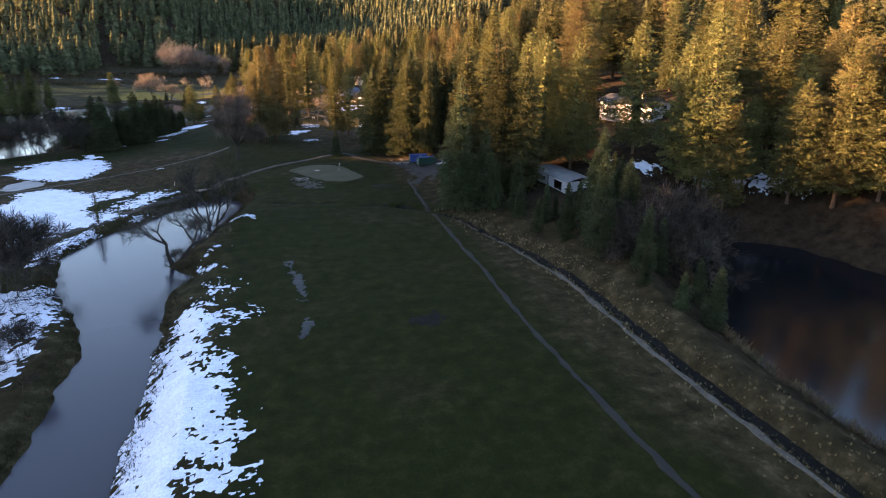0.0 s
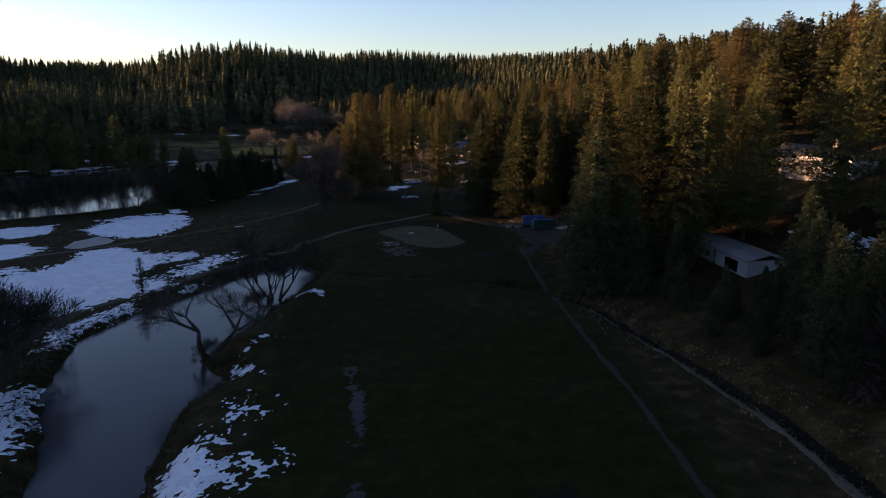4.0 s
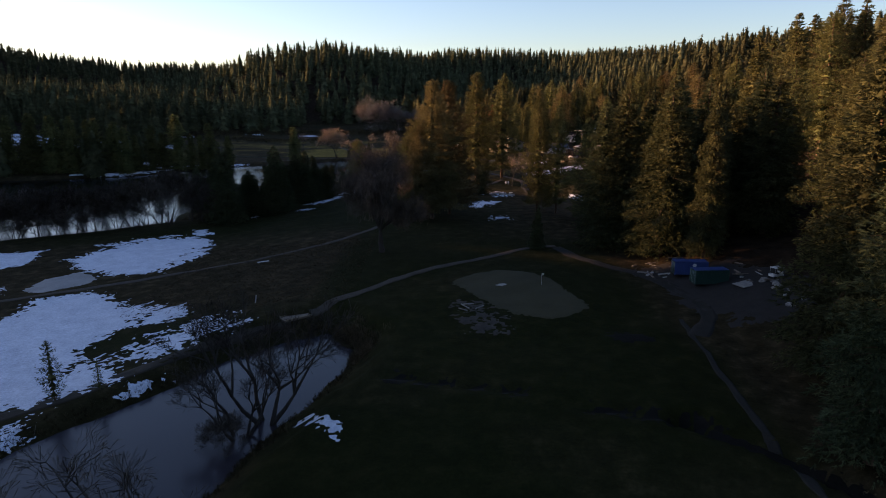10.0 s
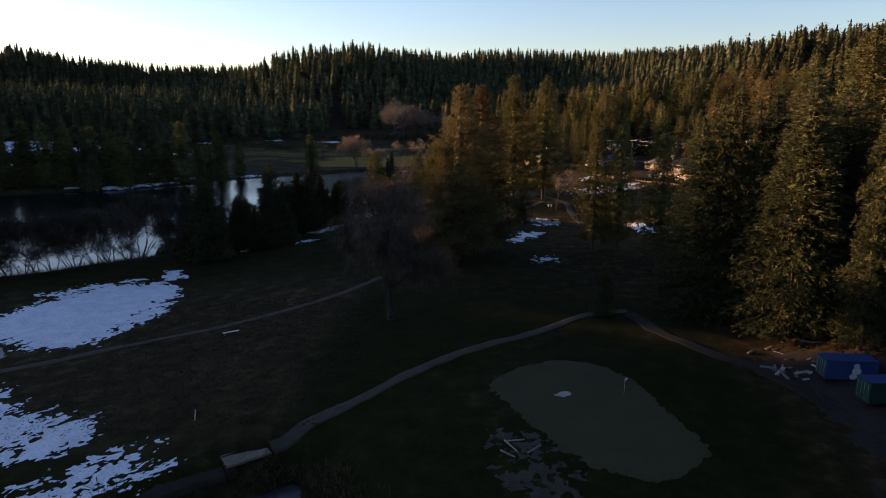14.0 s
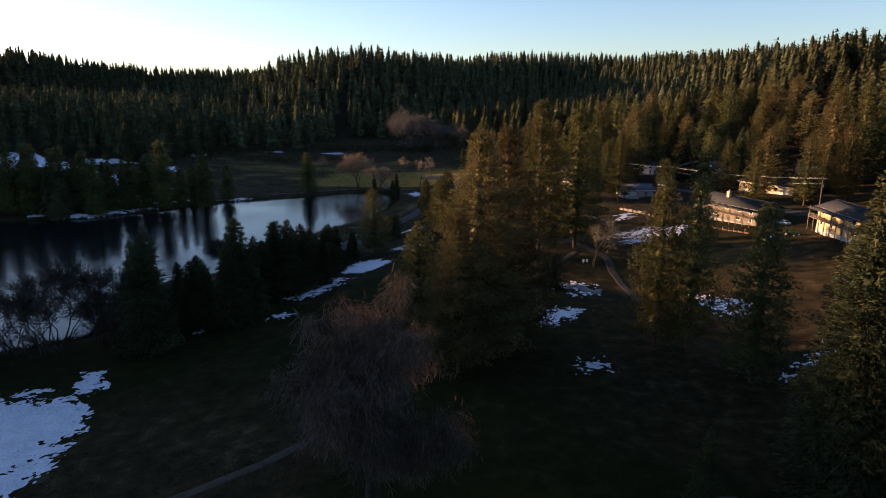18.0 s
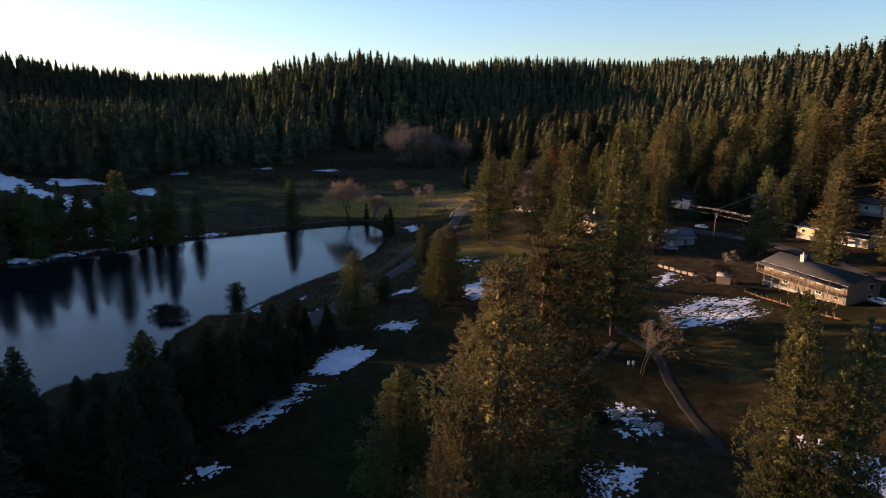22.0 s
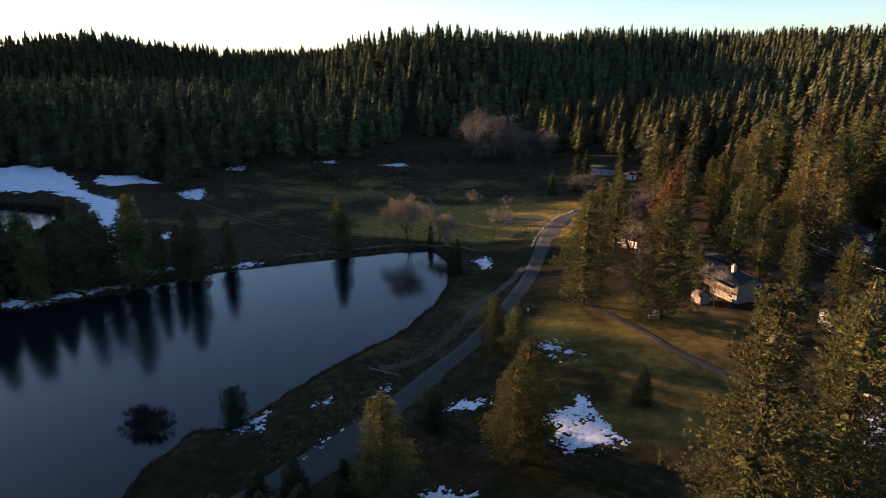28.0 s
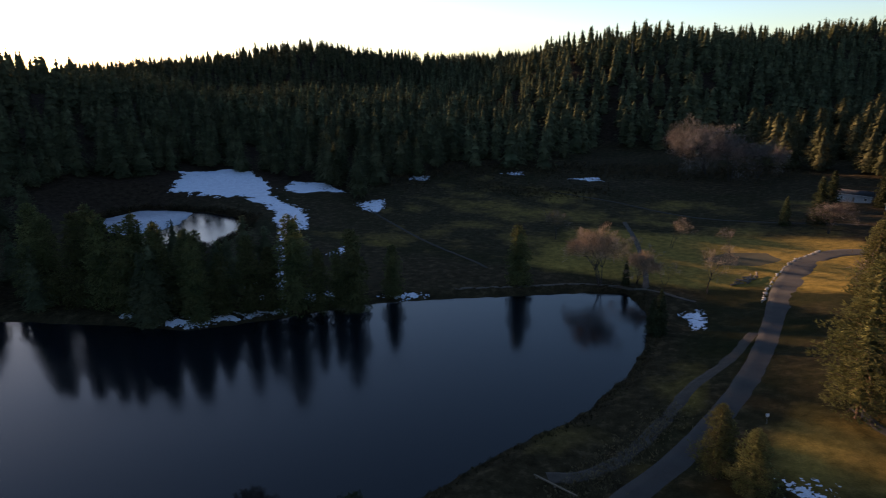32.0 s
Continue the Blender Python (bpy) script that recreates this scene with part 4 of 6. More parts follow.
while made < 60:
    x, y = rng.uniform(4, 132), rng.uniform(400, 690)
    if x < 66 and 575 < y or x < 44 and y < 545 or y > 560 and x < 4 + (y - 560) * 0.05 or x < 72 and y < 432:
        continue
    if min(math.hypot(x - a, y - b) for a, b in ((41, 475), (82, 388), (114, 440), (96, 546), (90, 518), (116, 504), (63, 449), (20, 530), (19, 714), (34, 692), (106, 432), (70, 438))) < 13:
        continue
    if along(np.array(x), np.array(y), [(40, 520, 0), (56, 498, 0), (83, 461, 0), (96, 436, 0), (101, 395, 0)])[0] < 7:
        continue
    k = rng.integers(0, 4)
    if k == 0:
        cedar(x, y, rng.uniform(9, 18), int(rng.integers(0, 3)), "garden cedar among the houses", 1.2)
    elif k == 1:
        fir(x, y, rng.uniform(18, 28), int(rng.integers(0, 3)), "full fir tree among the houses")
    else:
        pine(x, y, rng.uniform(20, 30), int(rng.integers(0, 4)), "ponderosa pine among the houses")
    made += 1
plant("pine_tree", *DEADPINE, 27, 500, "rust-coloured dying pine behind the pale house", "tree", scale=1.05, wider=1.2)

WILLOW = bare_tree("willow", 5, 16, 1.2, stems=4, twigs=1500, leaf=REDTWIG, twig_long=1.8, fat=1.6, haze=2.2)
ASH = [bare_tree("ash", 8 + n, 13, 0.42, stems=2, twigs=300, leaf=PALETWIG, twig_long=1.3, thick=0.7, fat=0.8, haze=0.7) for n in range(2)]
OAK = weeping_oak("oak", 12, 25.5, 12.0)
SNAG = bare_tree("snag", 33, 11, 1.5, stems=2, twigs=520, leaf=GREYTWIG, twig_long=1.1, thick=2.4, levels=4)
BANKTREE = bare_tree("bank_tree", 37, 16, 0.6, stems=4, twigs=700, leaf=GREYTWIG, twig_long=1.4, thick=2.0, levels=3, fat=1.2)
ALDER = [bare_tree("alder", 17 + n, 11, 0.6, stems=4, twigs=520, leaf=GREYTWIG, twig_long=1.2, levels=3, fat=2.2) for n in range(2)]
THICKET = bare_tree("thicket", 19, 8, 0.8, stems=12, twigs=900, leaf=GREYTWIG, twig_long=1.1, thick=0.5, levels=2, fat=1.4)
FARBARE = bare_tree("far_bare", 23, 24, 1.2, stems=3, twigs=1500, leaf=DUSTTWIG, twig_long=2.2, fat=2.2, haze=6.0)
LT = ("trunk", "crown")
plant("willow_tree", *WILLOW, -68, 543, "leafless reddish willow on the lake corner", "tree", names=LT, scale=1.25)
plant("willow_tree", *WILLOW, -57, 550, "leafless reddish willow on the lake corner", "tree", scale=0.75, names=LT, spin=40)
plant("oak_tree", *OAK, -9.6, 247, "leafless brown oak with hanging twigs", "tree", names=LT)
plant("bare_tree", *SNAG, -23.4, 148.0, "crooked leafless tree leaning over the river", "tree", names=LT, scale=1.15, wider=1.3, spin=60)
plant("bare_tree", *BANKTREE, -16.6, 177.5, "tall dark leafless tree on the river bank", "tree", names=LT)
plant("bare_tree", *BANKTREE, -18.8, 174.5, "leafless tree leaning beside a taller one", "tree", names=LT, scale=0.7, spin=140)
plant("bush", *THICKET, -19.5, 171.5, "leafless thicket at the foot of the bank trees", "bush", "thickets", names=LT, scale=0.6)
plant("bush", *THICKET, -22.6, 146.0, "leafless thicket at the foot of the crooked tree", "bush", "thickets", names=LT, scale=0.42)
plant("bare_tree", *ASH[1], 30, 348, "slim pale leafless tree beside the cart track", "tree", names=LT, scale=0.95)
for x, y, h, n in ((35, 462, 11, 1), (29, 474, 9, 1), (22, 490, 15, 0), (27, 482, 13, 0), (92.5, 595, 20, 0), (73, 374, 8, 0), (66, 408, 7, 1), (-103, 598, 14, 0), (-54, 604, 13, 1), (-34, 548, 17, 1), (-60, 575, 10, 0), (-31, 600, 10, 1), (-48, 552, 9, 0)):
    plant("bare_tree", *ASH[n], x, y, "leafless tree standing in dormant winter grass", "tree", "bare lawn trees", names=LT, scale=h / 13)
for n, (x, y) in enumerate(((-60, 785), (-45, 775), (-78, 792), (-30, 782), (4, 640), (19, 519))):
    plant("bare_tree", *FARBARE, x, y, "large reddish-brown leafless tree at the foot of the hill", "tree", "far bare trees", names=LT, scale=(1.5, 1.25, 1.3, 1.0, 0.6, 0.9)[n], spin=n * 50)
rng = np.random.default_rng(31)
for n in range(36):
    x = -150 + n * 2.45 + rng.normal(0, 0.9)
    y = 268 + (x + 150) * 0.42 + rng.normal(0, 1.6)
    plant("alder_tree", *ALDER[n % 2], x, y, "thin leafless alder in the row along the causeway", "tree", "causeway alders", names=LT, scale=rng.uniform(0.85, 1.4))
for n, (x, y, s) in enumerate(((-50, 144, 1.5), (-53, 138, 1.7), (-48, 136, 1.2), (-57, 146, 1.6), (-61, 139, 1.5), (-90, 399.5, 0.7), (-86, 397, 0.55), (-94, 402, 0.55), (-88, 401.5, 0.5), (-92, 397.5, 0.5), (-40, 105, 0.8), (-43, 100, 0.6), (68.5, 112, 1.75), (74, 113, 1.85), (71, 108, 1.4), (78, 118, 1.5), (66, 109, 1.4), (62, 400, 0.7), (56, 396, 0.5))):
    plant("bush", *THICKET, x, y, "leafless many-stemmed thicket on rough ground", "bush", "thickets", names=("trunk", "crown"), scale=s)


# ---- sheets that lie on the ground ----
def speck(x, y, seed=0):
    """Fine random unevenness, -1 to 1, one unit wide."""
    xi, yi = np.floor(x).astype(np.int64), np.floor(y).astype(np.int64)
    u, v = x - xi, y - yi
    u, v = u * u * (3 - 2 * u), v * v * (3 - 2 * v)

    def at(i, j):
        h = (i * 374761393 + j * 668265263 + seed * 974634777) & 0x7FFFFFFF
        h = ((h ^ (h >> 13)) * 1274126177) & 0x7FFFFFFF
        return ((h ^ (h >> 16)) & 0xFFFF) / 32767.5 - 1

    return (at(xi, yi) * (1 - u) + at(xi + 1, yi) * u) * (1 - v) + (at(xi, yi + 1) * (1 - u) + at(xi + 1, yi + 1) * u) * v


def layer(name, outline, material, thick=0.10, rag=1.0, fine=0.5, step=0.4, seed=1, streak=None, deep=0.22, hole=99.0):
    """A thin ragged cover with bare spots: it dips into the ground at its rim."""
    pts = np.array(outline, float)
    (x0, y0), (x1, y1) = pts.min(0) - 3, pts.max(0) + 3
    xs, ys = np.arange(x0, x1, step), np.arange(y0, y1, step)
    x, y = np.meshgrid(xs, ys)
    s = np.minimum(inside(x, y, outline), hole(x, y) if callable(hole) else hole)
    a, b = (x, y) if streak is None else (x * math.cos(streak) + y * math.sin(streak), (y * math.cos(streak) - x * math.sin(streak)) * 2.6)
    s = s - 0.5 * fine + rag * (1.6 * speck(a / 6, b / 6, seed) + 0.9 * speck(a / 2.6, b / 2.6, seed + 5)) + fine * (1.2 * speck(a / 1.4, b / 1.4, seed + 9) + 1.5 * speck(a / 0.65, b / 0.65, seed + 11) + 1.5 * speck(a / 0.33, b / 0.33, seed + 13))
    m = np.clip(s * 0.07, -deep, thick) + 0.012 * speck(a / 0.7, b / 0.7, seed + 3)
    z = height(x, y) + m
    f = grid_faces(len(xs), len(ys))
    f = f[m.ravel()[f].max(1) > -0.05]
    used = np.unique(f)
    back = np.zeros(x.size, int)
    back[used] = np.arange(len(used))
    return mesh(name, np.stack([x, y, z], -1).reshape(-1, 3)[used], back[f], material, True)


def snow(outline, label="patch of old snow on the winter grass", rag=1.0, fine=0.5, step=0.4, seed=1, streak=None, hole=99.0):
    return tagged(new("snow_patch", layer("snow_patch", outline, SNOW, 0.07, rag, fine, step, seed, streak, 0.22, hole)), label, "snow", "snow patches")


def smooth_line(pts, gap):
    """Points at even steps on a soft curve through pts."""
    p = np.array(pts, float)
    q = np.concatenate([2 * p[:1] - p[1:2], p, 2 * p[-1:] - p[-2:-1]])
    out = []
    for i in range(1, len(q) - 2):
        n = max(2, int(np.linalg.norm(q[i + 1] - q[i]) / gap))
        t = np.linspace(0, 1, n, endpoint=False)[:, None]
        out.append(0.5 * (2 * q[i] + (q[i + 1] - q[i - 1]) * t + (2 * q[i - 1] - 5 * q[i] + 4 * q[i + 1] - q[i + 2]) * t ** 2 + (3 * q[i] - q[i - 1] - 3 * q[i + 1] + q[i + 2]) * t ** 3))
    return np.concatenate(out + [p[-1:]])


def strip(name, pts, wide, material, label, category, lift=0.05, worn=0.15, gap=0.8, kind="structure", seed=1):
    c = smooth_line(pts, gap)
    d = unit(np.gradient(c, axis=0))
    nrm = np.stack([-d[:, 1], d[:, 0]], -1)
    k = np.array([-1, -0.9, -0.5, 0, 0.5, 0.9, 1.0])
    w = wide / 2 * (1 + worn * speck(np.arange(len(c))[:, None] * 0.35 + 0 * k, 7.7 * np.sign(k)[None] + 0 * np.arange(len(c))[:, None], seed))
    p = c[:, None] + nrm[:, None] * (k[None] * w)[..., None]
    z = height(p[..., 0], p[..., 1]) + lift
    mid = np.minimum(np.maximum(z, z[:, 3:4] - 0.25), z[:, 3:4] + 0.25)
    z = np.where(np.abs(k) > 0.95, z - lift - 0.12, mid)
    v = np.concatenate([p, z[..., None]], -1).reshape(-1, 3)
    return tagged(new(name, mesh(name, v, grid_faces(len(k), len(c)), material, True)), label, category, kind=kind)


ASPHALT = surface("asphalt", (0.028, 0.027, 0.026), (0.050, 0.048, 0.045), 0.25, 14, 0.95, 0.25, spec=0.2)
GRAVEL = surface("pale_gravel", (0.024, 0.0195, 0.014), (0.062, 0.050, 0.038), 0.5, 9, 0.95, 0.5)
DRYBANK = surface("dry_bank", (0.028, 0.023, 0.017), (0.095, 0.080, 0.060), 0.5, 4, 0.95, 0.6)
TRODDEN = surface("trodden_path", (0.006, 0.006, 0.004), (0.021, 0.018, 0.013), 0.35, 5, 0.95, 0.5)
DIRT = surface("bare_dirt", (0.010, 0.008, 0.005), (0.031, 0.024, 0.016), 0.5, 6, 0.95, 0.6)
GREEN = surface("putting_green", (0.025, 0.0235, 0.008), (0.041, 0.037, 0.014), 0.15, 5, 0.95, 0.15)
SAND = surface("dirty_sand", (0.012, 0.010, 0.006), (0.055, 0.046, 0.036), 0.45, 4, 0.95, 0.5)
ICE = surface("refrozen_ice", (0.075, 0.072, 0.078), (0.15, 0.145, 0.15), 0.5, 4, 0.45, 0.2, spec=0.4)
PONDICE = surface("snowy_ice", (0.26, 0.28, 0.33), (0.46, 0.48, 0.54), 0.06, 0.6, 0.6, 0.2)
MUD = surface("wet_mud", (0.010, 0.009, 0.008), (0.028, 0.024, 0.020), 0.6, 5, 0.75, 0.4, spec=0.2)
DARKGROUND = surface("dark_ground", (0.003, 0.003, 0.002), (0.010, 0.009, 0.007), 0.6, 5, 0.9, 0.5, spec=0.1)
PUDDLE = surface("standing_water", (0.008, 0.009, 0.010), (0.020, 0.020, 0.020), 0.6, 5, 0.55, 0.2, spec=0.12)
CONCRETE = surface("concrete", (0.20, 0.195, 0.185), (0.36, 0.35, 0.33), 0.7, 9, 0.9, 0.3)
WHITE = surface("white_paint", (0.48, 0.47, 0.45), (0.66, 0.65, 0.62), 0.8, 9, 0.6, 0.1, vary=0.06)
CREAM = surface("cream_siding", (0.16, 0.135, 0.10), (0.26, 0.22, 0.16), 0.5, 8, 0.75, 0.15, vary=0.08)
YELLOW = surface("yellow_siding", (0.34, 0.26, 0.13), (0.46, 0.36, 0.19), 0.5, 8, 0.75, 0.15)
GREYWALL = surface("grey_siding", (0.22, 0.22, 0.23), (0.36, 0.36, 0.37), 0.5, 8, 0.75, 0.15)
SHINGLE = surface("grey_shingles", (0.014, 0.014, 0.0145), (0.036, 0.035, 0.035), 0.7, 7, 0.9, 0.5, vary=0.2)
BLUEROOF = surface("blue_roof", (0.045, 0.055, 0.075), (0.085, 0.100, 0.130), 0.7, 7, 0.7, 0.3)
METALROOF = surface("pale_metal_roof", (0.10, 0.10, 0.10), (0.17, 0.17, 0.17), 0.4, 6, 0.5, 0.15, metal=0.2)
TIMBER = surface("weathered_timber", (0.080, 0.062, 0.046), (0.190, 0.150, 0.115), 1.0, 9, 0.85, 0.5, stretch=(1, 1, 0.3))
RAILWOOD = surface("deck_timber", (0.10, 0.075, 0.048), (0.19, 0.145, 0.095), 1.0, 9, 0.8, 0.3)
BLUEPAINT = surface("blue_steel", (0.020, 0.045, 0.150), (0.040, 0.075, 0.220), 0.6, 7, 0.5, 0.1, metal=0.2)
BLUETARP = surface("blue_tarpaulin", (0.03, 0.10, 0.30), (0.05, 0.16, 0.42), 1.5, 6, 0.5, 0.3)
TRACTORGREEN = surface("tractor_green", (0.03, 0.11, 0.03), (0.05, 0.17, 0.05), 1.5, 8, 0.5, 0.1)
GREENPAINT = surface("green_steel", (0.010, 0.040, 0.033), (0.020, 0.066, 0.052), 0.6, 7, 0.5, 0.1, metal=0.2)
BLACK = surface("black_rubber", (0.010, 0.010, 0.010), (0.025, 0.025, 0.025), 2, 9, 0.8, 0.1)
GALV = surface("galvanised_steel", (0.25, 0.26, 0.27), (0.42, 0.43, 0.44), 1, 9, 0.5, 0.05, metal=0.7)
BRICK = surface("chimney_brick", (0.34, 0.27, 0.20), (0.52, 0.43, 0.33), 2, 9, 0.9, 0.4)
ORANGE = surface("orange_plastic", (0.075, 0.036, 0.016), (0.13, 0.064, 0.028), 1, 7, 0.7, 0.1)
BROWNWALL = surface("brown_siding", (0.10, 0.082, 0.062), (0.18, 0.15, 0.115), 0.5, 8, 0.75, 0.15)
STONE = surface("field_stone", (0.12, 0.11, 0.10), (0.30, 0.28, 0.25), 1.2, 7, 0.9, 0.5, vary=0.25)
GLASS = bpy.data.materials.new("window_glass")
GLASS.use_nodes = True
gp = GLASS.node_tree.nodes["Principled BSDF"]
gp.inputs["Base Color"].default_value, gp.inputs["Roughness"].default_value = (0.012, 0.014, 0.018, 1), 0.06

# ---- roads and paths ----
ROAD_LINE = [(62, 596), (40, 606), (18, 611), (4, 606), (-5, 591), (-8.6, 571), (-10.6, 553), (-11.8, 519), (-14.2, 492), (-17.8, 468), (-25, 443), (-32, 427), (-38, 412), (-44, 398), (-51, 383), (-58, 368), (-66, 352), (-72, 336)]
strip("road", ROAD_LINE, 9.6, ASPHALT, "narrow grey asphalt road along the lake", "road", 0.07, 0.03)
strip("verge_track", [(-18, 512), (-23, 491), (-29, 473), (-32.5, 456), (-37, 441.5), (-42, 434), (-48, 430)], 3.4, GRAVEL, "pale gravel pull-off between road and lake", "track", 0.05, 0.2)
strip("causeway_track", [(-72, 336), (-78, 318), (-90, 303), (-112, 287), (-150, 268), (-190, 254)], 3.4, GRAVEL, "gravel track on the causeway under bare alders", "track", 0.05, 0.15)
strip("street", [(40, 520), (56, 498), (70, 477), (83, 461), (90, 449), (96, 436), (99, 417), (101, 395), (106, 360)], 6.0, ASPHALT, "residential asphalt street between houses", "road", 0.07, 0.02)
strip("cart_path", [(30, 252), (23, 250.5), (13, 241), (6, 236.5), (-4, 227), (-11.5, 216.5), (-16, 211), (-18, 209.3)], 1.8, GRAVEL, "worn pale cart path curving past the green", "path", 0.05, 0.22)
strip("meadow_path", [(-13, 277), (-16, 270), (-24.2, 258), (-36, 248.6), (-44, 245), (-52, 241), (-64.5, 231.6), (-76, 223.6), (-92, 213)], 1.6, GRAVEL, "thin worn path across the brown meadow", "path", 0.05, 0.25)
strip("ditch_path", [(41, 203), (39, 186), (37.2, 169), (35.6, 142), (34.4, 119), (32.8, 101), (31.8, 82), (31.6, 70), (31, 30)], 0.9, TRODDEN, "worn gravel path beside the ditch", "path", 0.045, 0.75)
# near-black strip along the ditch floor
strip("ditch_bed", [(31, 171.5), (37, 165), (42, 157), (47, 133), (49.5, 110), (49, 96), (48, 72), (48, 20)], 1.9, DARKGROUND, "dark bed of the drainage ditch", "ditch", 0.22, 0.3)
strip("ditch_bank", [(40.5, 155), (44.8, 133), (47, 110), (46.6, 96), (45.6, 72), (45.5, 20)], 1.0, DRYBANK, "pale bare bank beside the ditch", "bank", 0.04, 0.85)
strip("yard_track", [(30, 251), (34, 240), (42, 229), (46, 217), (46, 205), (41, 196)], 2.8, TRODDEN, "rutted dirt track to the storage yard", "track", 0.05, 0.3)
strip("lawn_track", [(36, 322), (35, 332), (34.5, 344), (35, 357), (31, 368), (24, 380)], 2.2, DIRT, "dark worn cart track over the lawn", "track", 0.05, 0.2)
strip("lawn_path", [(19, 348), (22, 353), (28, 363)], 1.9, GRAVEL, "short gravel path by the lone pine", "path", 0.05, 0.2)
strip("house_path", [(1, 467), (4, 460), (10, 452), (16, 443), (22, 432), (29, 423), (37, 411), (44, 396)], 2.2, ASPHALT, "narrow asphalt cart path across the lawn", "path", 0.06, 0.06)
strip("far_path", [(-215, 612), (-180, 588), (-150, 568), (-122, 552), (-112, 545)], 1.5, TRODDEN, "worn path on the far fairway", "path", 0.05, 0.2)
strip("field_path", [(-82.5, 645), (-69, 608), (-57.5, 568), (-53, 546)], 2.2, GRAVEL, "winding cart path through the far field", "path", 0.05, 0.2)
strip("shore_path", [(-112, 518), (-93, 529.5), (-73, 542), (-52, 545), (-36, 538)], 1.6, DRYBANK, "pale worn rim above the far lake shore", "path", 0.05, 0.4)
strip("hill_path", [(-140, 700), (-100, 690), (-60, 670), (-20, 662), (20, 660)], 2.0, TRODDEN, "thin track along the far meadow", "path", 0.05, 0.2)
strip("west_track", [(-58, 150), (-55.5, 158), (-54.2, 167), (-51.8, 173.6), (-46.5, 178.2), (-41.2, 182.6), (-35.5, 189.5), (-29, 199), (-25, 203.5), (-22, 206)], 2.6, DIRT, "muddy track along the river bank", "track", 0.05, 0.3)
tagged(new("putting_green", layer("putting_green", smooth_line([(6, 221), (8, 226), (14, 230), (20, 229), (24, 223), (26, 214), (27.3, 207), (23, 202.5), (19, 202.5), (13, 207), (9, 213), (6, 221)], 1.5)[:-1].tolist(), GREEN, 0.04, 0.35, 0.22, 0.25, 4)), "pale mown putting green", "green", kind="structure")
tagged(new("bunker", layer("bunker", [(5, 205), (6, 209), (9, 210.3), (13, 208), (14, 203), (12, 197.5), (8, 199), (5, 202)], SAND, 0.05, 0.9, 0.9, 0.25, 6, hole=1.0)), "neglected sand bunker with dirty grey sand", "bunker", kind="structure")
tagged(new("far_green", layer("far_green", [(-40, 590), (-32, 602), (-18, 604), (-12, 594), (-20, 584), (-32, 583)], GREEN, 0.05, 0.3, 0.1, 0.8, 8)), "pale far putting green in the sun", "green", kind="structure")
tagged(new("yard_ground", layer("yard_ground", [(40, 232), (48, 236), (60, 226), (66, 210), (60, 198), (48, 200), (44, 212)], MUD, 0.05, 1.2, 0.6, 0.5, 9)), "churned bare earth of the storage yard", "ground", kind="structure")
# first outline is standing water, the rest near-black; the last two follow HOLLOWS
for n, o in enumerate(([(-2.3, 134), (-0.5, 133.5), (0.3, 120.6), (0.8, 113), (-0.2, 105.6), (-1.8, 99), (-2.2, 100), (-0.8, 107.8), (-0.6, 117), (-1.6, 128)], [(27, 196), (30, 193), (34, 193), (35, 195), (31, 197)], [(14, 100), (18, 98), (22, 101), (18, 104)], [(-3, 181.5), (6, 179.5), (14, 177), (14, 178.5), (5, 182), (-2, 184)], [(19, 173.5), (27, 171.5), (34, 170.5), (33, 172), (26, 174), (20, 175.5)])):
    tagged(new("mud_patch", layer("mud_patch", o, DARKGROUND if n else PUDDLE, 0.03, 0.5, 0.4, 0.3, 20 + n)), "dark patch in the turf", "mud", "mud patches")

# ---- snow ----
snow([(-26, 84), (-24.5, 95), (-22.5, 109), (-20.5, 118), (-16, 118), (-13.5, 108), (-14.5, 97), (-12, 84), (-11, 70), (-16, 52), (-25, 56)], "broad snow bank along the river turning speckled at its edge", 1.0, 1.3, 0.24, 2, hole=lambda x, y: 1.7 + 9 * ease(-15.5, -20.5, x - 0.06 * (y - 85)))
snow([(-58, 135), (-50, 140), (-43.5, 138), (-38.5, 122), (-39, 108), (-44, 96), (-60, 100)], "snow on the far river bank with dead stalks", 0.9, 1.2, 0.35, 3, hole=2.2)
snow([(-95, 196), (-84, 201), (-74.6, 203), (-72.5, 213), (-71, 222.5), (-66, 226.5), (-58.5, 224.5), (-53, 219), (-38, 214.5), (-40, 209.5), (-47, 206), (-48, 199.8), (-46, 195), (-42, 190.5), (-38.5, 185), (-42, 182), (-46.5, 178.5), (-51, 175.8), (-55, 170.5), (-63, 167), (-80, 180)], "wide field of old snow beside the river", 1.1, 1.2, 0.3, 4, None, hole=lambda x, y: 2.2 + 6 * ease(-46, -58, x))
snow([(-43, 195), (-40, 202.5), (-36.5, 206), (-31.5, 209.5), (-30.5, 203), (-33, 197), (-36, 192.5), (-39.5, 191)], "streaky thin snow near the river", 0.8, 1.7, 0.22, 5, None, hole=1.6)
snow([(-37.2, 182.6), (-33.2, 188.8), (-32.6, 187.6), (-35.2, 182.4)], "strip of snow on the track's edge", 0.2, 0.5, 0.22, 15, hole=1.2)
snow([(-30, 204.2), (-27.4, 205.6), (-26.8, 203.2), (-29.2, 202.2)], "scrap of thin snow by the bridge", 0.4, 1.2, 0.22, 16, 0.9, hole=1.2)
snow([(-53.5, 158), (-51, 163.4), (-47.5, 160), (-47.6, 153.5), (-52, 152)], "ragged snow on the river bank", 0.7, 1.0, 0.25, 17, hole=1.6)
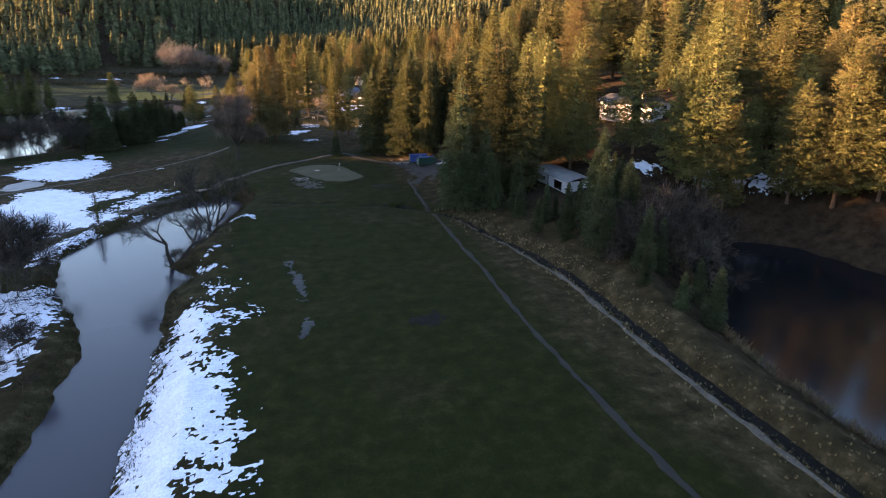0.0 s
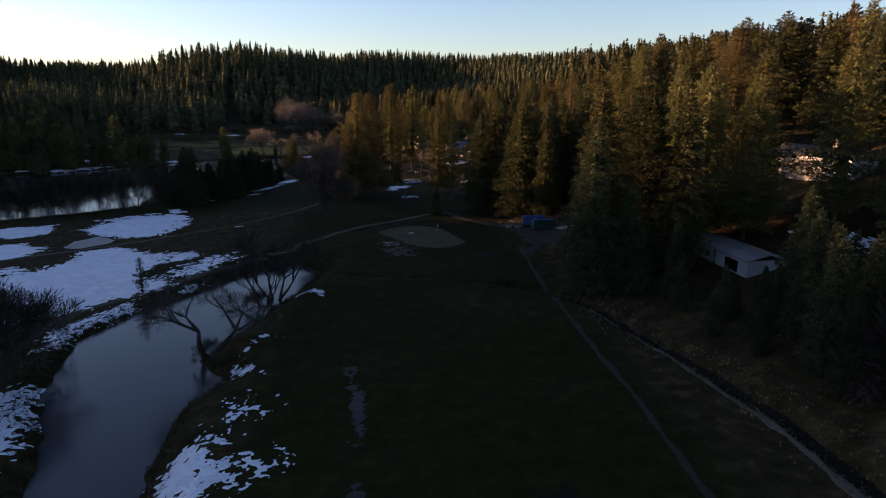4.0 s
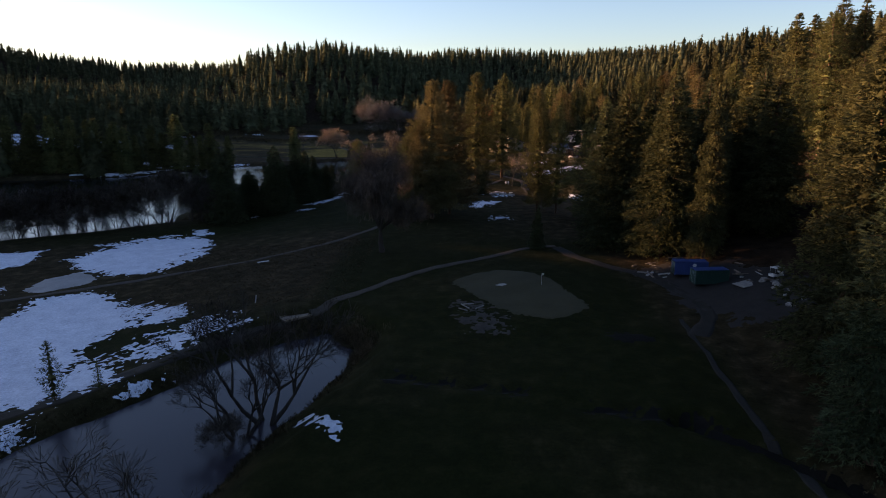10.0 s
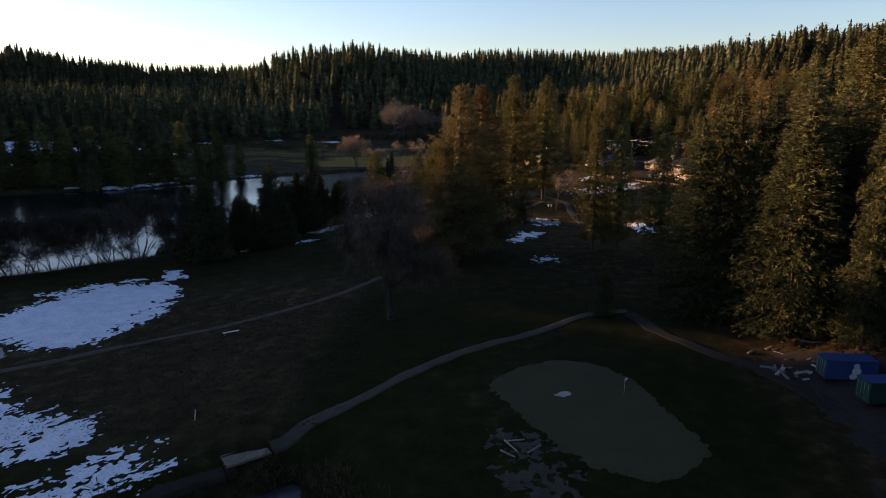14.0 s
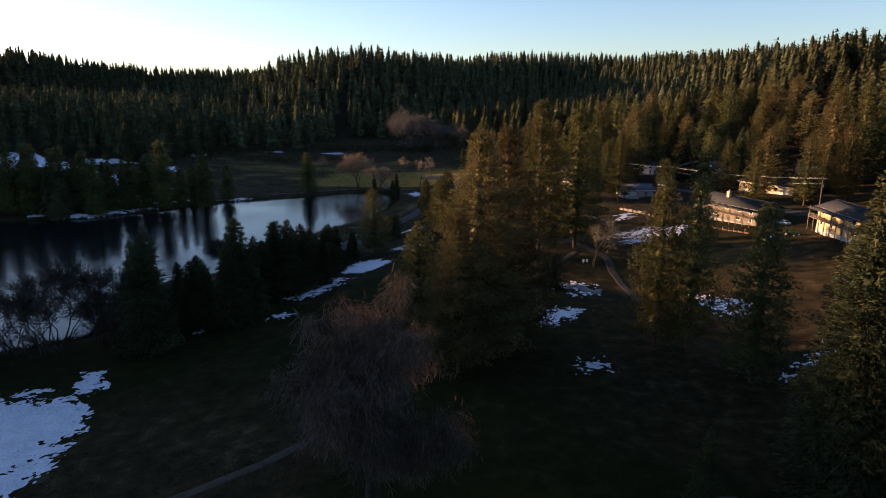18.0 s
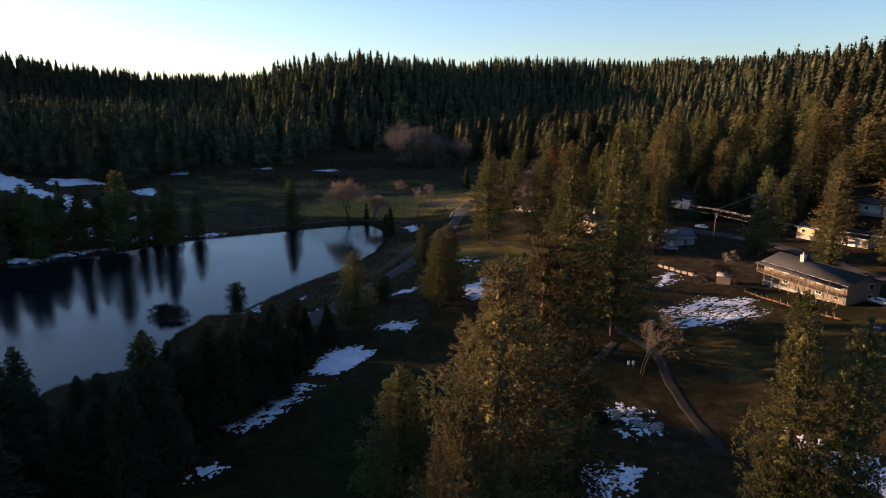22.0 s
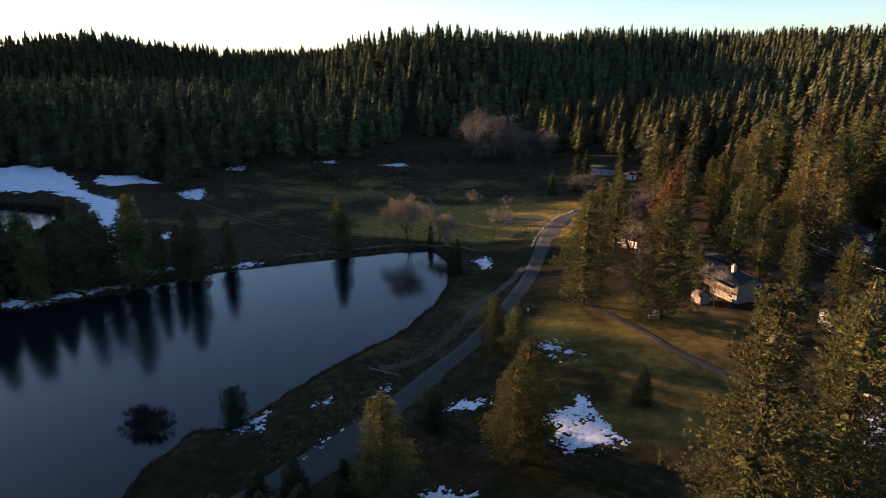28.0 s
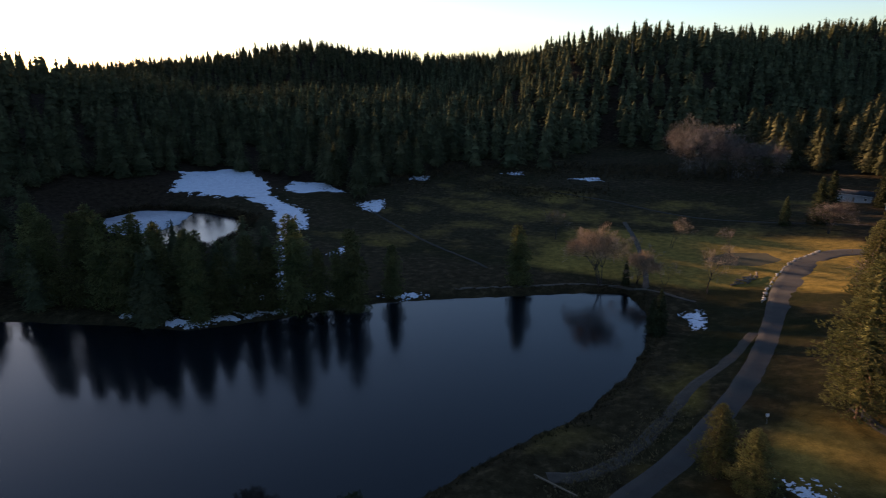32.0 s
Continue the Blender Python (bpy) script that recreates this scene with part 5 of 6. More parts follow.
snow([(-51.5, 164.8), (-47.3, 172.3), (-43.6, 175.6), (-42.2, 172.4), (-45.4, 165.2), (-48, 161.8)], "rutted snow between the track and the bank", 0.5, 1.2, 0.22, 18, 1.0, hole=1.2)
snow([(-83.5, 252.5), (-81.6, 262), (-73.5, 274.5), (-61.5, 278.5), (-54.5, 269.5), (-53, 255), (-58, 243), (-64.5, 238.8), (-73.5, 241.6)], "smooth oval snowfield on the meadow", 0.6, 1.0, 0.3, 6, None, hole=lambda x, y: 1.9 + 6 * ease(-58, -66, x))
snow([(-114, 248), (-106, 258), (-95, 262.5), (-90.5, 249.5), (-99, 242)], "smooth old snow on the meadow", 0.8, 0.6, 0.5, 7)
snow([(-110, 226), (-100.5, 234), (-91.5, 235.5), (-81, 226.8), (-85.8, 218.3), (-88, 213), (-104, 212)], "old snow in streaks across the meadow", 0.9, 0.8, 0.4, 8, 0.3)
snow([(-92, 211), (-77, 208), (-76.6, 202.6), (-84, 202.5), (-96, 204)], "thin old snow beside the meadow track", 0.7, 0.9, 0.4, 9, 0.3)
tagged(new("ice_sheet", layer("ice_sheet", [(-78, 229), (-78.5, 237), (-74.5, 241.8), (-68, 237), (-69, 232.6), (-73.5, 227)], ICE, 0.04, 0.5, 0.2, 0.35, 61)), "grey refrozen meltwater on the meadow", "ice")
snow([(41, 374), (43, 380), (56, 389), (64, 385.5), (62, 376), (52, 370)], "thin broken snow melting on the lawn", 1.3, 1.7, 0.25, 65, 0.5, hole=0.55)
snow([(89, 157), (92, 160), (101, 159.5), (101, 156.5), (94, 155)], "strip of snow on the dark slope below the house", 0.5, 0.7, 0.3, 62)
snow([(107, 149), (110.5, 154), (120, 146.5), (130, 138.5), (127.5, 133.5), (117, 142)], "broken belt of snow under the slope pines", 0.9, 1.3, 0.35, 63, hole=1.5)
snow([(48, 326), (53, 321), (58, 316), (55, 308), (49, 311), (47.5, 318)], "broad patch of snow beside the lawn pines", 0.8, 1.0, 0.3, 64, hole=2.0)
for n, (o, rag, fine) in enumerate((
        ([(-13.2, 174.6), (-11.2, 176.4), (-6.2, 170.4), (-6.4, 166.8)], 0.25, 0.15), ([(-19, 142.5), (-15, 137), (-13, 134), (-17, 136)], 0.4, 0.8), ([(-16.5, 145), (-15, 149), (-13, 148)], 0.3, 0.7),
        ([(12.6, 307), (13.2, 314.3), (17, 317.4), (22.8, 316.6), (19.8, 310.3), (14.6, 305.6)], 0.5, 0.6), ([(20, 335), (27, 335.5), (29, 326), (23, 325)], 1.0, 1.2),
        ([(19, 289.5), (20.5, 290), (21.2, 287.4), (19.2, 286.6)], 0.3, 1.6), ([(-36.8, 352.8), (-35, 364.6), (-30, 366.4), (-23.6, 362.4), (-25.8, 355.6), (-29.4, 350.4)], 0.35, 0.35), ([(-45.4, 330), (-43.4, 344.3), (-41, 348), (-32, 345.2), (-34.2, 336), (-40.4, 328.8)], 0.7, 0.9),
        ([(-44, 314), (-42, 318), (-38, 317), (-40, 314)], 0.4, 0.4), ([(-26.5, 378), (-24, 382), (-17, 381), (-18, 374.5)], 0.6, 1.0), 
        ([(-6, 402), (0, 409), (4, 402), (9, 396), (-2, 392)], 0.8, 0.7), ([(-39.5, 525), (-34, 531), (-30, 515), (-33.5, 514)], 0.5, 0.6), ([(-11, 437), (-6, 438.5), (-1, 429), (-6, 431)], 0.7, 1.3),
        ([(-133, 500.5), (-122, 510), (-117, 510), (-122, 505.5)], 0.5, 0.4), ([(-225, 616), (-223, 628), (-217, 632), (-205, 616), (-203, 606), (-211, 606)], 0.7, 0.9), ([(-233, 687), (-236, 702), (-225, 702), (-220, 688)], 0.8, 0.5), ([(-180, 534), (-181, 545), (-175, 540), (-175, 533)], 0.5, 0.8), ([(-193, 497), (-187, 500), (-178, 488), (-182, 482)], 0.5, 0.7), ([(-190, 733), (-176, 748), (-170, 736)], 1.0, 0.6),
        ([(-142, 740), (-125, 756), (-118, 742)], 1.2, 1.0), ([(-281, 621), (-295, 643), (-272, 650), (-247, 637), (-260, 631), (-268, 621)], 0.8, 0.4), ([(-53.5, 386), (-48, 401), (-46, 405), (-46.5, 400), (-51, 386)], 0.3, 0.5), ([(-27, 410), (-24, 414), (-19, 411), (-22, 408)], 0.3, 0.7),
        ([(-35, 362), (-33, 368), (-26, 367), (-28, 362)], 0.5, 0.7), ([(-71, 404), (-67, 407), (-63, 399), (-67, 398)], 0.5, 1.1), ([(88, 166.5), (90, 167), (90.2, 164.6), (88, 164.4)], 0.2, 0.3),
        ([(50, 284), (60, 292), (64, 286), (55, 280)], 1.0, 0.8), ([(56, 286), (68, 264), (60, 262), (52, 280)], 1.0, 1.0), ([(-46, 417), (-43.5, 422), (-42, 421), (-44.5, 416)], 0.2, 0.6), ([(46, 400), (52, 412), (54, 410), (49, 399)], 0.3, 0.9),
        ([(-57, 411), (-54, 414), (-53, 411)], 0.2, 0.6), ([(17, 455), (20, 460), (22, 458), (19, 454)], 0.3, 0.5), ([(-56.2, 306), (-55.8, 310.6), (-54.4, 307)], 0.2, 0.6),
        ([(-84, 268), (-77, 276), (-71, 280), (-66, 281), (-73, 275), (-79, 266)], 0.4, 0.7), ([(-67.5, 286), (-64.5, 289.5), (-60, 281), (-63, 278)], 0.4, 0.5), ([(-53.6, 318.8), (-50.2, 323), (-51.2, 318.6)], 0.2, 0.6), ([(-68.2, 330.6), (-66.2, 333.9), (-65.6, 331.2), (-66.6, 328.8)], 0.2, 0.5),
        ([(-16, 126), (-11, 125), (-11, 122), (-16, 122)], 0.4, 1.2), ([(-12, 113), (-9, 113), (-9, 109), (-12, 110)], 0.4, 1.3))):
    snow(o, rag=rag, fine=fine + 0.25, step=0.2 if np.ptp(np.array(o)[:, 0]) < 16 else 0.4, seed=40 + n, hole=1.9)
snow([(-342, 588), (-375, 626), (-357, 647), (-338, 652), (-308, 634), (-280, 610), (-262, 601), (-236, 590), (-219, 566), (-214, 550), (-196, 527), (-176, 506), (-160, 486), (-171, 490), (-194, 518), (-221, 549), (-246, 575), (-264, 589), (-290, 596), (-315, 592)], "smooth sweep of snow curling round the back pond", 2.0, 0.9, 0.6, 77, hole=5.5)
rim = smooth_line([(-336, 562), (-337, 541), (-314, 526), (-294, 521), (-284, 538), (-296, 560), (-304, 571), (-322, 569), (-336, 562)], 2.5)[:-1]
rim = rim + 1.6 * np.stack([speck(rim[:, 0] / 4, rim[:, 1] / 4, 3), speck(rim[:, 0] / 4, rim[:, 1] / 4, 4)], -1)
k, n = np.arange(len(rim)), len(rim)
tagged(new("pond_ice", mesh("pond_ice", np.concatenate([np.column_stack([rim, 0 * k - 6.54]), np.column_stack([rim, 0 * k - 6.64])]), [np.array([k]), np.stack([k + n, (k + 1) % n + n, (k + 1) % n, k], -1)], PONDICE)), "snow-dusted ice covering half of the back pond", "ice")
snow([(-197, 448), (-171, 453.5), (-151, 476), (-153.5, 478.5), (-173, 457.5), (-197, 452)], "thin rim of snow along the wooded lake shore", 0.5, 0.6, 0.3, 78)
snow([(-172, 478), (-150, 486), (-140, 494), (-146, 498), (-166, 486)], "thin snow under the shore pines", 1.5, 1.2, 0.5, 79)


# ---- made things ----
def block(sx, sy, sz, material, bevel=0.02, at=(0, 0, 0), turn=None):
    """A box with softened edges, its base at z = 0 of at."""
    bm = bmesh.new()
    bmesh.ops.create_cube(bm, size=1)
    bmesh.ops.scale(bm, vec=(sx, sy, sz), verts=bm.verts)
    if bevel:
        bmesh.ops.bevel(bm, geom=list(bm.edges), offset=min(bevel, min(sx, sy, sz) * 0.3), segments=1, affect="EDGES")
    bmesh.ops.translate(bm, vec=(0, 0, sz / 2), verts=bm.verts)
    if turn is not None:
        bmesh.ops.transform(bm, matrix=turn, verts=bm.verts)
    bmesh.ops.translate(bm, vec=at, verts=bm.verts)
    me = bpy.data.meshes.new("block")
    bm.to_mesh(me)
    bm.free()
    me.materials.append(material)
    return me


def rod(p, q, r, material, sides=8, r2=None):
    v, f = tubes(np.array([p], float), np.array([q], float), np.array([r]), np.array([r if r2 is None else r2]), sides)
    return mesh("rod", v, [f, np.array([np.arange(sides)[::-1]]), np.array([np.arange(sides, 2 * sides)])], material)


def slab(corners, thick, material):
    """A flat plate with thickness from four corners in order."""
    c = np.array(corners, float)
    n = unit(np.cross(c[1] - c[0], c[3] - c[0])) * thick
    v = np.concatenate([c - n, c])
    f = [[3, 2, 1, 0], [4, 5, 6, 7], [0, 1, 5, 4], [1, 2, 6, 5], [2, 3, 7, 6], [3, 0, 4, 7]]
    return mesh("slab", v, np.array(f), material)


def window(parent, x, z, w, h, y, face=-1, frame_mat=None, n=2):
    """A framed window on the wall face y; face -1 looks to -y."""
    fm = frame_mat or WHITE
    o = part("window", block(w + 0.2, 0.10, h + 0.2, fm, 0.015, (x, y + face * 0.03, z - 0.1)), parent, "white window frame" if fm is WHITE else "")
    for k in range(n):
        part("pane", block(w / n - 0.06, 0.03, h - 0.06, GLASS, 0.0, (x - w / 2 + (k + 0.5) * w / n, y + face * 0.085, z + 0.03)), o)
    part("sill", block(w + 0.3, 0.16, 0.06, fm, 0.01, (x, y + face * 0.09, z - 0.14)), o)


def house(x, y, turn, long, deep, eave, wall, roof, label, storeys=1, pitch=0.38, hip=False, deck=0.0, chimney=None, garage=None, z=None, group="houses of the settlement", over=0.6):
    """A dwelling: local x runs along its length, its front looks to local -y."""
    z = float(height(x, y)) if z is None else z
    h = thing("house", pose(x, y, z, 0, 0, turn), label, "house", group)
    part("foundation", block(long + 0.1, deep + 0.1, 1.6, CONCRETE, 0.02, (0, 0, -1.3)), h)
    body = part("wall", block(long, deep, eave - 0.3, wall, 0.03, (0, 0, 0.3)), h)
    hx, hy, top = long / 2 + over, deep / 2 + over, eave + pitch * (deep / 2)
    low = eave - pitch * over
    ins = deep / 2 if hip else 0.0
    r0, r1 = (-hx + (ins + over if hip else 0), 0, top), (hx - (ins + over if hip else 0), 0, top)
    part("roof", slab([(-hx, -hy, low), (hx, -hy, low), r1, r0], 0.16, roof), h)
    part("roof", slab([(hx, hy, low), (-hx, hy, low), r0, r1], 0.16, roof), h)
    if hip:
        for sgn, r in ((-1, r0), (1, r1)):
            v = np.array([(sgn * hx, -hy, low), (sgn * hx, hy, low), r, (sgn * hx, -hy, low - 0.16), (sgn * hx, hy, low - 0.16), (r[0], r[1], r[2] - 0.16)])
            part("roof", mesh("roof", v, np.array([[0, 1, 2], [5, 4, 3], [0, 3, 4], [0, 4, 1], [1, 4, 5], [1, 5, 2], [2, 5, 3], [2, 3, 0]][: 8]), roof), h)
    else:
        for sgn in (-1, 1):
            v = np.array([(sgn * long / 2, -deep / 2, eave - 0.02), (sgn * long / 2, deep / 2, eave - 0.02), (sgn * long / 2, 0, top - 0.17), (sgn * (long / 2 - 0.2), -deep / 2, eave - 0.02), (sgn * (long / 2 - 0.2), deep / 2, eave - 0.02), (sgn * (long / 2 - 0.2), 0, top - 0.17)])
            part("gable", mesh("gable", v, [np.array([[0, 1, 2], [5, 4, 3]]), np.array([[0, 3, 4, 1], [1, 4, 5, 2], [2, 5, 3, 0]])], wall), h)
    part("ridge_cap", block((r1[0] - r0[0]), 0.3, 0.08, roof, 0.02, (0, 0, top - 0.02)), h)
    for sgn in (-1, 1):
        part("fascia", block(2 * hx, 0.06, 0.2, WHITE, 0.01, (0, sgn * (hy + 0.02), low - 0.2)), h, "pale eaves board")
    sh = (eave - 0.3) / storeys
    for s in range(storeys):
        base = 0.3 + s * sh
        n = max(2, int(long / 4.2))
        for i in range(n):
            wx = -long / 2 + (i + 0.5) * long / n
            if garage is not None and s == 0 and abs(wx - garage) < 3:
                continue
            if s == 0 and i == n // 2:
                d = part("door", block(0.95, 0.08, 2.05, TIMBER, 0.01, (wx, -deep / 2 - 0.03, base)), h, "brown front door")
                part("knob", block(0.07, 0.07, 0.07, GALV, 0.02, (wx + 0.36, -deep / 2 - 0.1, base + 1.0)), d)
                continue
            window(h, wx, base + 0.95, 1.5 if i % 2 else 1.1, 1.15, -deep / 2, -1)
            window(h, wx, base + 0.95, 1.3, 1.1, deep / 2, 1)
        for sgn in (-1, 1):
            o = part("window", block(0.10, 1.4, 1.3, WHITE, 0.015, (sgn * (long / 2 + 0.03), deep * 0.2, base + 0.9)), h, "white window frame")
            part("pane", block(0.03, 1.2, 1.1, GLASS, 0, (sgn * (long / 2 + 0.085), deep * 0.2, base + 1.0)), o)
    if garage is not None:
        g = part("garage_door", block(4.4, 0.08, 2.2, WHITE, 0.01, (garage, -deep / 2 - 0.03, 0.02)), h, "wide white garage door")
        for k in range(3):
            part("panel_rail", block(4.3, 0.03, 0.05, GREYWALL, 0, (garage, -deep / 2 - 0.085, 0.55 + 0.5 * k)), g)
    if chimney is not None:
        c = part("chimney", block(1.1, 0.9, 2.2, BRICK, 0.03, (chimney, -deep * 0.12, top - 1.1)), h, "pale brick chimney")
        part("cap", block(1.35, 1.15, 0.14, CONCRETE, 0.02, (chimney, -deep * 0.12, top + 1.1)), c)
        part("flue", block(0.4, 0.4, 0.5, BRICK, 0.03, (chimney, -deep * 0.12, top + 1.24)), c)
    if deck:
        dz = 0.3 + sh if storeys > 1 else 0.35
        d = part("deck", block(long, deck, 0.18, RAILWOOD, 0.02, (0, -deep / 2 - deck / 2, dz - 0.18)), h, "timber deck")
        n = max(4, int(long / 2.6))
        for i in range(n + 1):
            px = -long / 2 + 0.1 + i * (long - 0.2) / n
            part("post", block(0.14, 0.14, dz + 1.0 + 0.4, RAILWOOD, 0.01, (px, -deep / 2 - deck + 0.1, -0.4)), d)
        for k in (0.35, 0.65, 0.95):
            part("rail", block(long, 0.06, 0.07, RAILWOOD, 0.01, (0, -deep / 2 - deck + 0.1, dz + k)), d)
        if storeys > 1:
            for i in range(0, n + 1, 2):
                px = -long / 2 + 0.1 + i * (long - 0.2) / n
                part("roof_post", block(0.14, 0.14, eave - dz - 0.1, RAILWOOD, 0.01, (px, -deep / 2 - deck + 0.25, dz)), d)
            part("porch_roof", slab([(-long / 2 - 0.4, -deep / 2 - deck - 0.3, eave - 0.5), (long / 2 + 0.4, -deep / 2 - deck - 0.3, eave - 0.5), (long / 2 + 0.4, -deep / 2 - 0.62, low - 0.02), (-long / 2 - 0.4, -deep / 2 - 0.62, low - 0.02)], 0.14, roof), h)
    return h


house(115.5, 195, -77, 22, 9, 5.6, WHITE, SHINGLE, "white two-storey house with grey roof among sunlit pines", 2, 0.35, deck=2.2, chimney=4)
house(81.5, 388, -68.6, 24, 10, 5.4, BROWNWALL, SHINGLE, "brown hillside house with dark roof and long balcony", 2, 0.36, deck=2.6, chimney=-4)
house(41, 475.4, -65, 19, 9, 5.6, CREAM, SHINGLE, "pale two-storey house with grey roof beside bare trees", 2, 0.42, deck=2.0, chimney=3)
house(93, 347, -92, 20, 9, 5.8, YELLOW, SHINGLE, "cream-yellow two-storey house with a white-railed deck", 2, 0.35, deck=2.4)
house(114, 440, -63, 24, 9, 3.3, YELLOW, SHINGLE, "long low yellow ranch house along the street", 1, 0.3, garage=8)
house(96, 546, -58, 20, 10, 3.4, GREYWALL, SHINGLE, "grey bungalow with broad hipped roof", 1, 0.32, hip=True, garage=-6)
house(90, 518, -58, 15, 8, 4.6, WHITE, SHINGLE, "white house with a chimney behind the cedars", 2, 0.3, chimney=5)
house(116, 504, -50, 15, 8, 3.6, GREYWALL, BLUEROOF, "blue-grey bungalow with a deck under the firs", 1, 0.35, deck=2.4)
house(63.5, 449, 4, 12, 10, 3.2, GREYWALL, BLUEROOF, "low house with a blue-grey roof by the street", 1, 0.34, garage=-3)
house(20, 530, -45, 11, 8, 3.4, WHITE, SHINGLE, "small white house behind the tall pines", 1, 0.4, deck=1.8)
house(19, 714, -20, 16, 9, 4.0, GREYWALL, SHINGLE, "grey house at the edge of the far woods", 1, 0.35)
house(34, 692, -20, 8, 7, 3.2, WHITE, SHINGLE, "small white outbuilding at the far woods", 1, 0.4, hip=True)
house(144, 466, -60, 16, 9, 3.4, WHITE, SHINGLE, "white house high on the wooded slope", 1, 0.35)


def yard_shed():
    """Long pale shed with an open bay."""
    x, y = 72.5, 160.5
    h = thing("shed", pose(x, y, float(height(69, y)) - 0.2, 0, 0, -90), "long pale shed with an open bay and metal roof", "shed")
    L, D, E = 19.0, 7.5, 3.2
    part("wall", block(L, 0.2, E, GREYWALL, 0.02, (0, D / 2, 0)), h, "grey-white back wall")
    for sgn in (-1, 1):
        part("wall", block(0.2, D, E, GREYWALL, 0.02, (sgn * (L / 2 - 0.1), 0, 0)), h, "grey-white end wall")
    for a, b in ((-9.4, -1.5), (-0.9, 2.2), (6.6, 9.4)):
        part("wall", block(b - a, 0.2, E, GREYWALL, 0.02, ((a + b) / 2, -D / 2, 0)), h, "grey-white front wall")
    part("lintel", block(4.4, 0.2, 0.75, GREYWALL, 0.01, (4.4, -D / 2, E - 0.75)), h, "grey-white roll-up door case")
    part("floor", block(L, D, 0.12, CONCRETE, 0, (0, 0, 0)), h)
    part("roof", slab([(-L / 2 - 0.5, -D / 2 - 0.6, E), (L / 2 + 0.5, -D / 2 - 0.6, E), (L / 2 + 0.5, 0, E + 1.1), (-L / 2 - 0.5, 0, E + 1.1)], 0.12, METALROOF), h, "pale metal roof")
    part("roof", slab([(L / 2 + 0.5, D / 2 + 0.6, E), (-L / 2 - 0.5, D / 2 + 0.6, E), (-L / 2 - 0.5, 0, E + 1.1), (L / 2 + 0.5, 0, E + 1.1)], 0.12, METALROOF), h, "pale metal roof")
    for k in range(12):
        part("roof_seam", slab([(-L / 2 + k * L / 11 - 0.03, -D / 2 - 0.6, E + 0.04), (-L / 2 + k * L / 11 + 0.03, -D / 2 - 0.6, E + 0.04), (-L / 2 + k * L / 11 + 0.03, 0, E + 1.14), (-L / 2 + k * L / 11 - 0.03, 0, E + 1.14)], 0.03, METALROOF), h)
    for wx in (-6.5, -3.4):
        window(h, wx, 1.1, 1.3, 1.0, -D / 2)


yard_shed()


def container(x, y, turn, side, end, roof, label, mark=False):
    z = float(height(x, y))
    c = thing("shipping_container", pose(x, y, z + 0.05, 0, 0, turn), label, "container", "shipping containers")
    L, W, H = 6.06, 2.44, 2.59

    def ribbed(length, axis, at, material):
        n = int(length / 0.14)
        xs = np.linspace(-length / 2, length / 2, n * 2 + 1)
        off = np.where(np.arange(len(xs)) % 4 < 2, 0.0, 0.04)
        lo, hi = np.stack([xs, off, 0 * xs + 0.12], -1), np.stack([xs, off, 0 * xs + H - 0.12], -1)
        v = np.concatenate([lo, hi])
        k = np.arange(len(xs) - 1)
        me = mesh("ribs", v, np.stack([k, k + 1, k + 1 + len(xs), k + len(xs)], -1), material)
        me.transform(Matrix.Translation(at) @ Matrix.Rotation(axis, 4, "Z"))
        return me

    s = part("side_panel", ribbed(L - 0.2, 0, (0, -W / 2 + 0.02, 0), side), c)
    part("side_panel", ribbed(L - 0.2, math.pi, (0, W / 2 - 0.02, 0), side), c)
    part("end_panel", ribbed(W - 0.2, math.pi / 2, (L / 2 - 0.02, 0, 0), end), c)
    for sgn in (-1, 1):
        d = part("door", block(0.06, W / 2 - 0.1, H - 0.3, end, 0.01, (-L / 2 + 0.03, sgn * (W / 4 - 0.03), 0.15)), c, "steel container door")
        for o in (0.25, 0.75):
            part("lock_rod", rod((-L / 2 - 0.04, sgn * (o * W / 2 - 0.05), 0.2), (-L / 2 - 0.04, sgn * (o * W / 2 - 0.05), H - 0.2), 0.02, GALV, 6), d)
    part("roof", block(L, W, 0.08, roof, 0.02, (0, 0, H - 0.09)), c)
    part("floor", block(L, W, 0.14, BLACK, 0.02, (0, 0, 0)), c)
    for sx in (-1, 1):
        for sy in (-1, 1):
            part("corner_post", block(0.14, 0.14, H, side, 0.02, (sx * (L / 2 - 0.07), sy * (W / 2 - 0.07), 0)), c)
    for sgn in (-1, 1):
        part("top_rail", block(L - 0.28, 0.1, 0.12, side, 0.01, (0, sgn * (W / 2 - 0.05), H - 0.12)), c)
    if mark:
        for px, pz, r in ((0.2, 0.55, 0.42), (0.95, 0.55, 0.36), (0.55, 1.25, 0.55), (0.5, 1.95, 0.36)):
            v = np.array([(px + r * math.cos(a), -W / 2 - 0.03, pz + r * 0.9 * math.sin(a)) for a in np.linspace(0, 6.283, 19)[:-1]])
            part("painted_emblem", mesh("emblem", v, np.array([np.arange(18)]), WHITE), s, "white painted emblem shape")


container(50.2, 224.3, -4, BLUEPAINT, GREENPAINT, BLUEPAINT, "blue shipping container with a painted white emblem", True)
container(51.2, 217.8, 4, GREENPAINT, GREENPAINT, BLUEPAINT, "green shipping container with a blue roof")


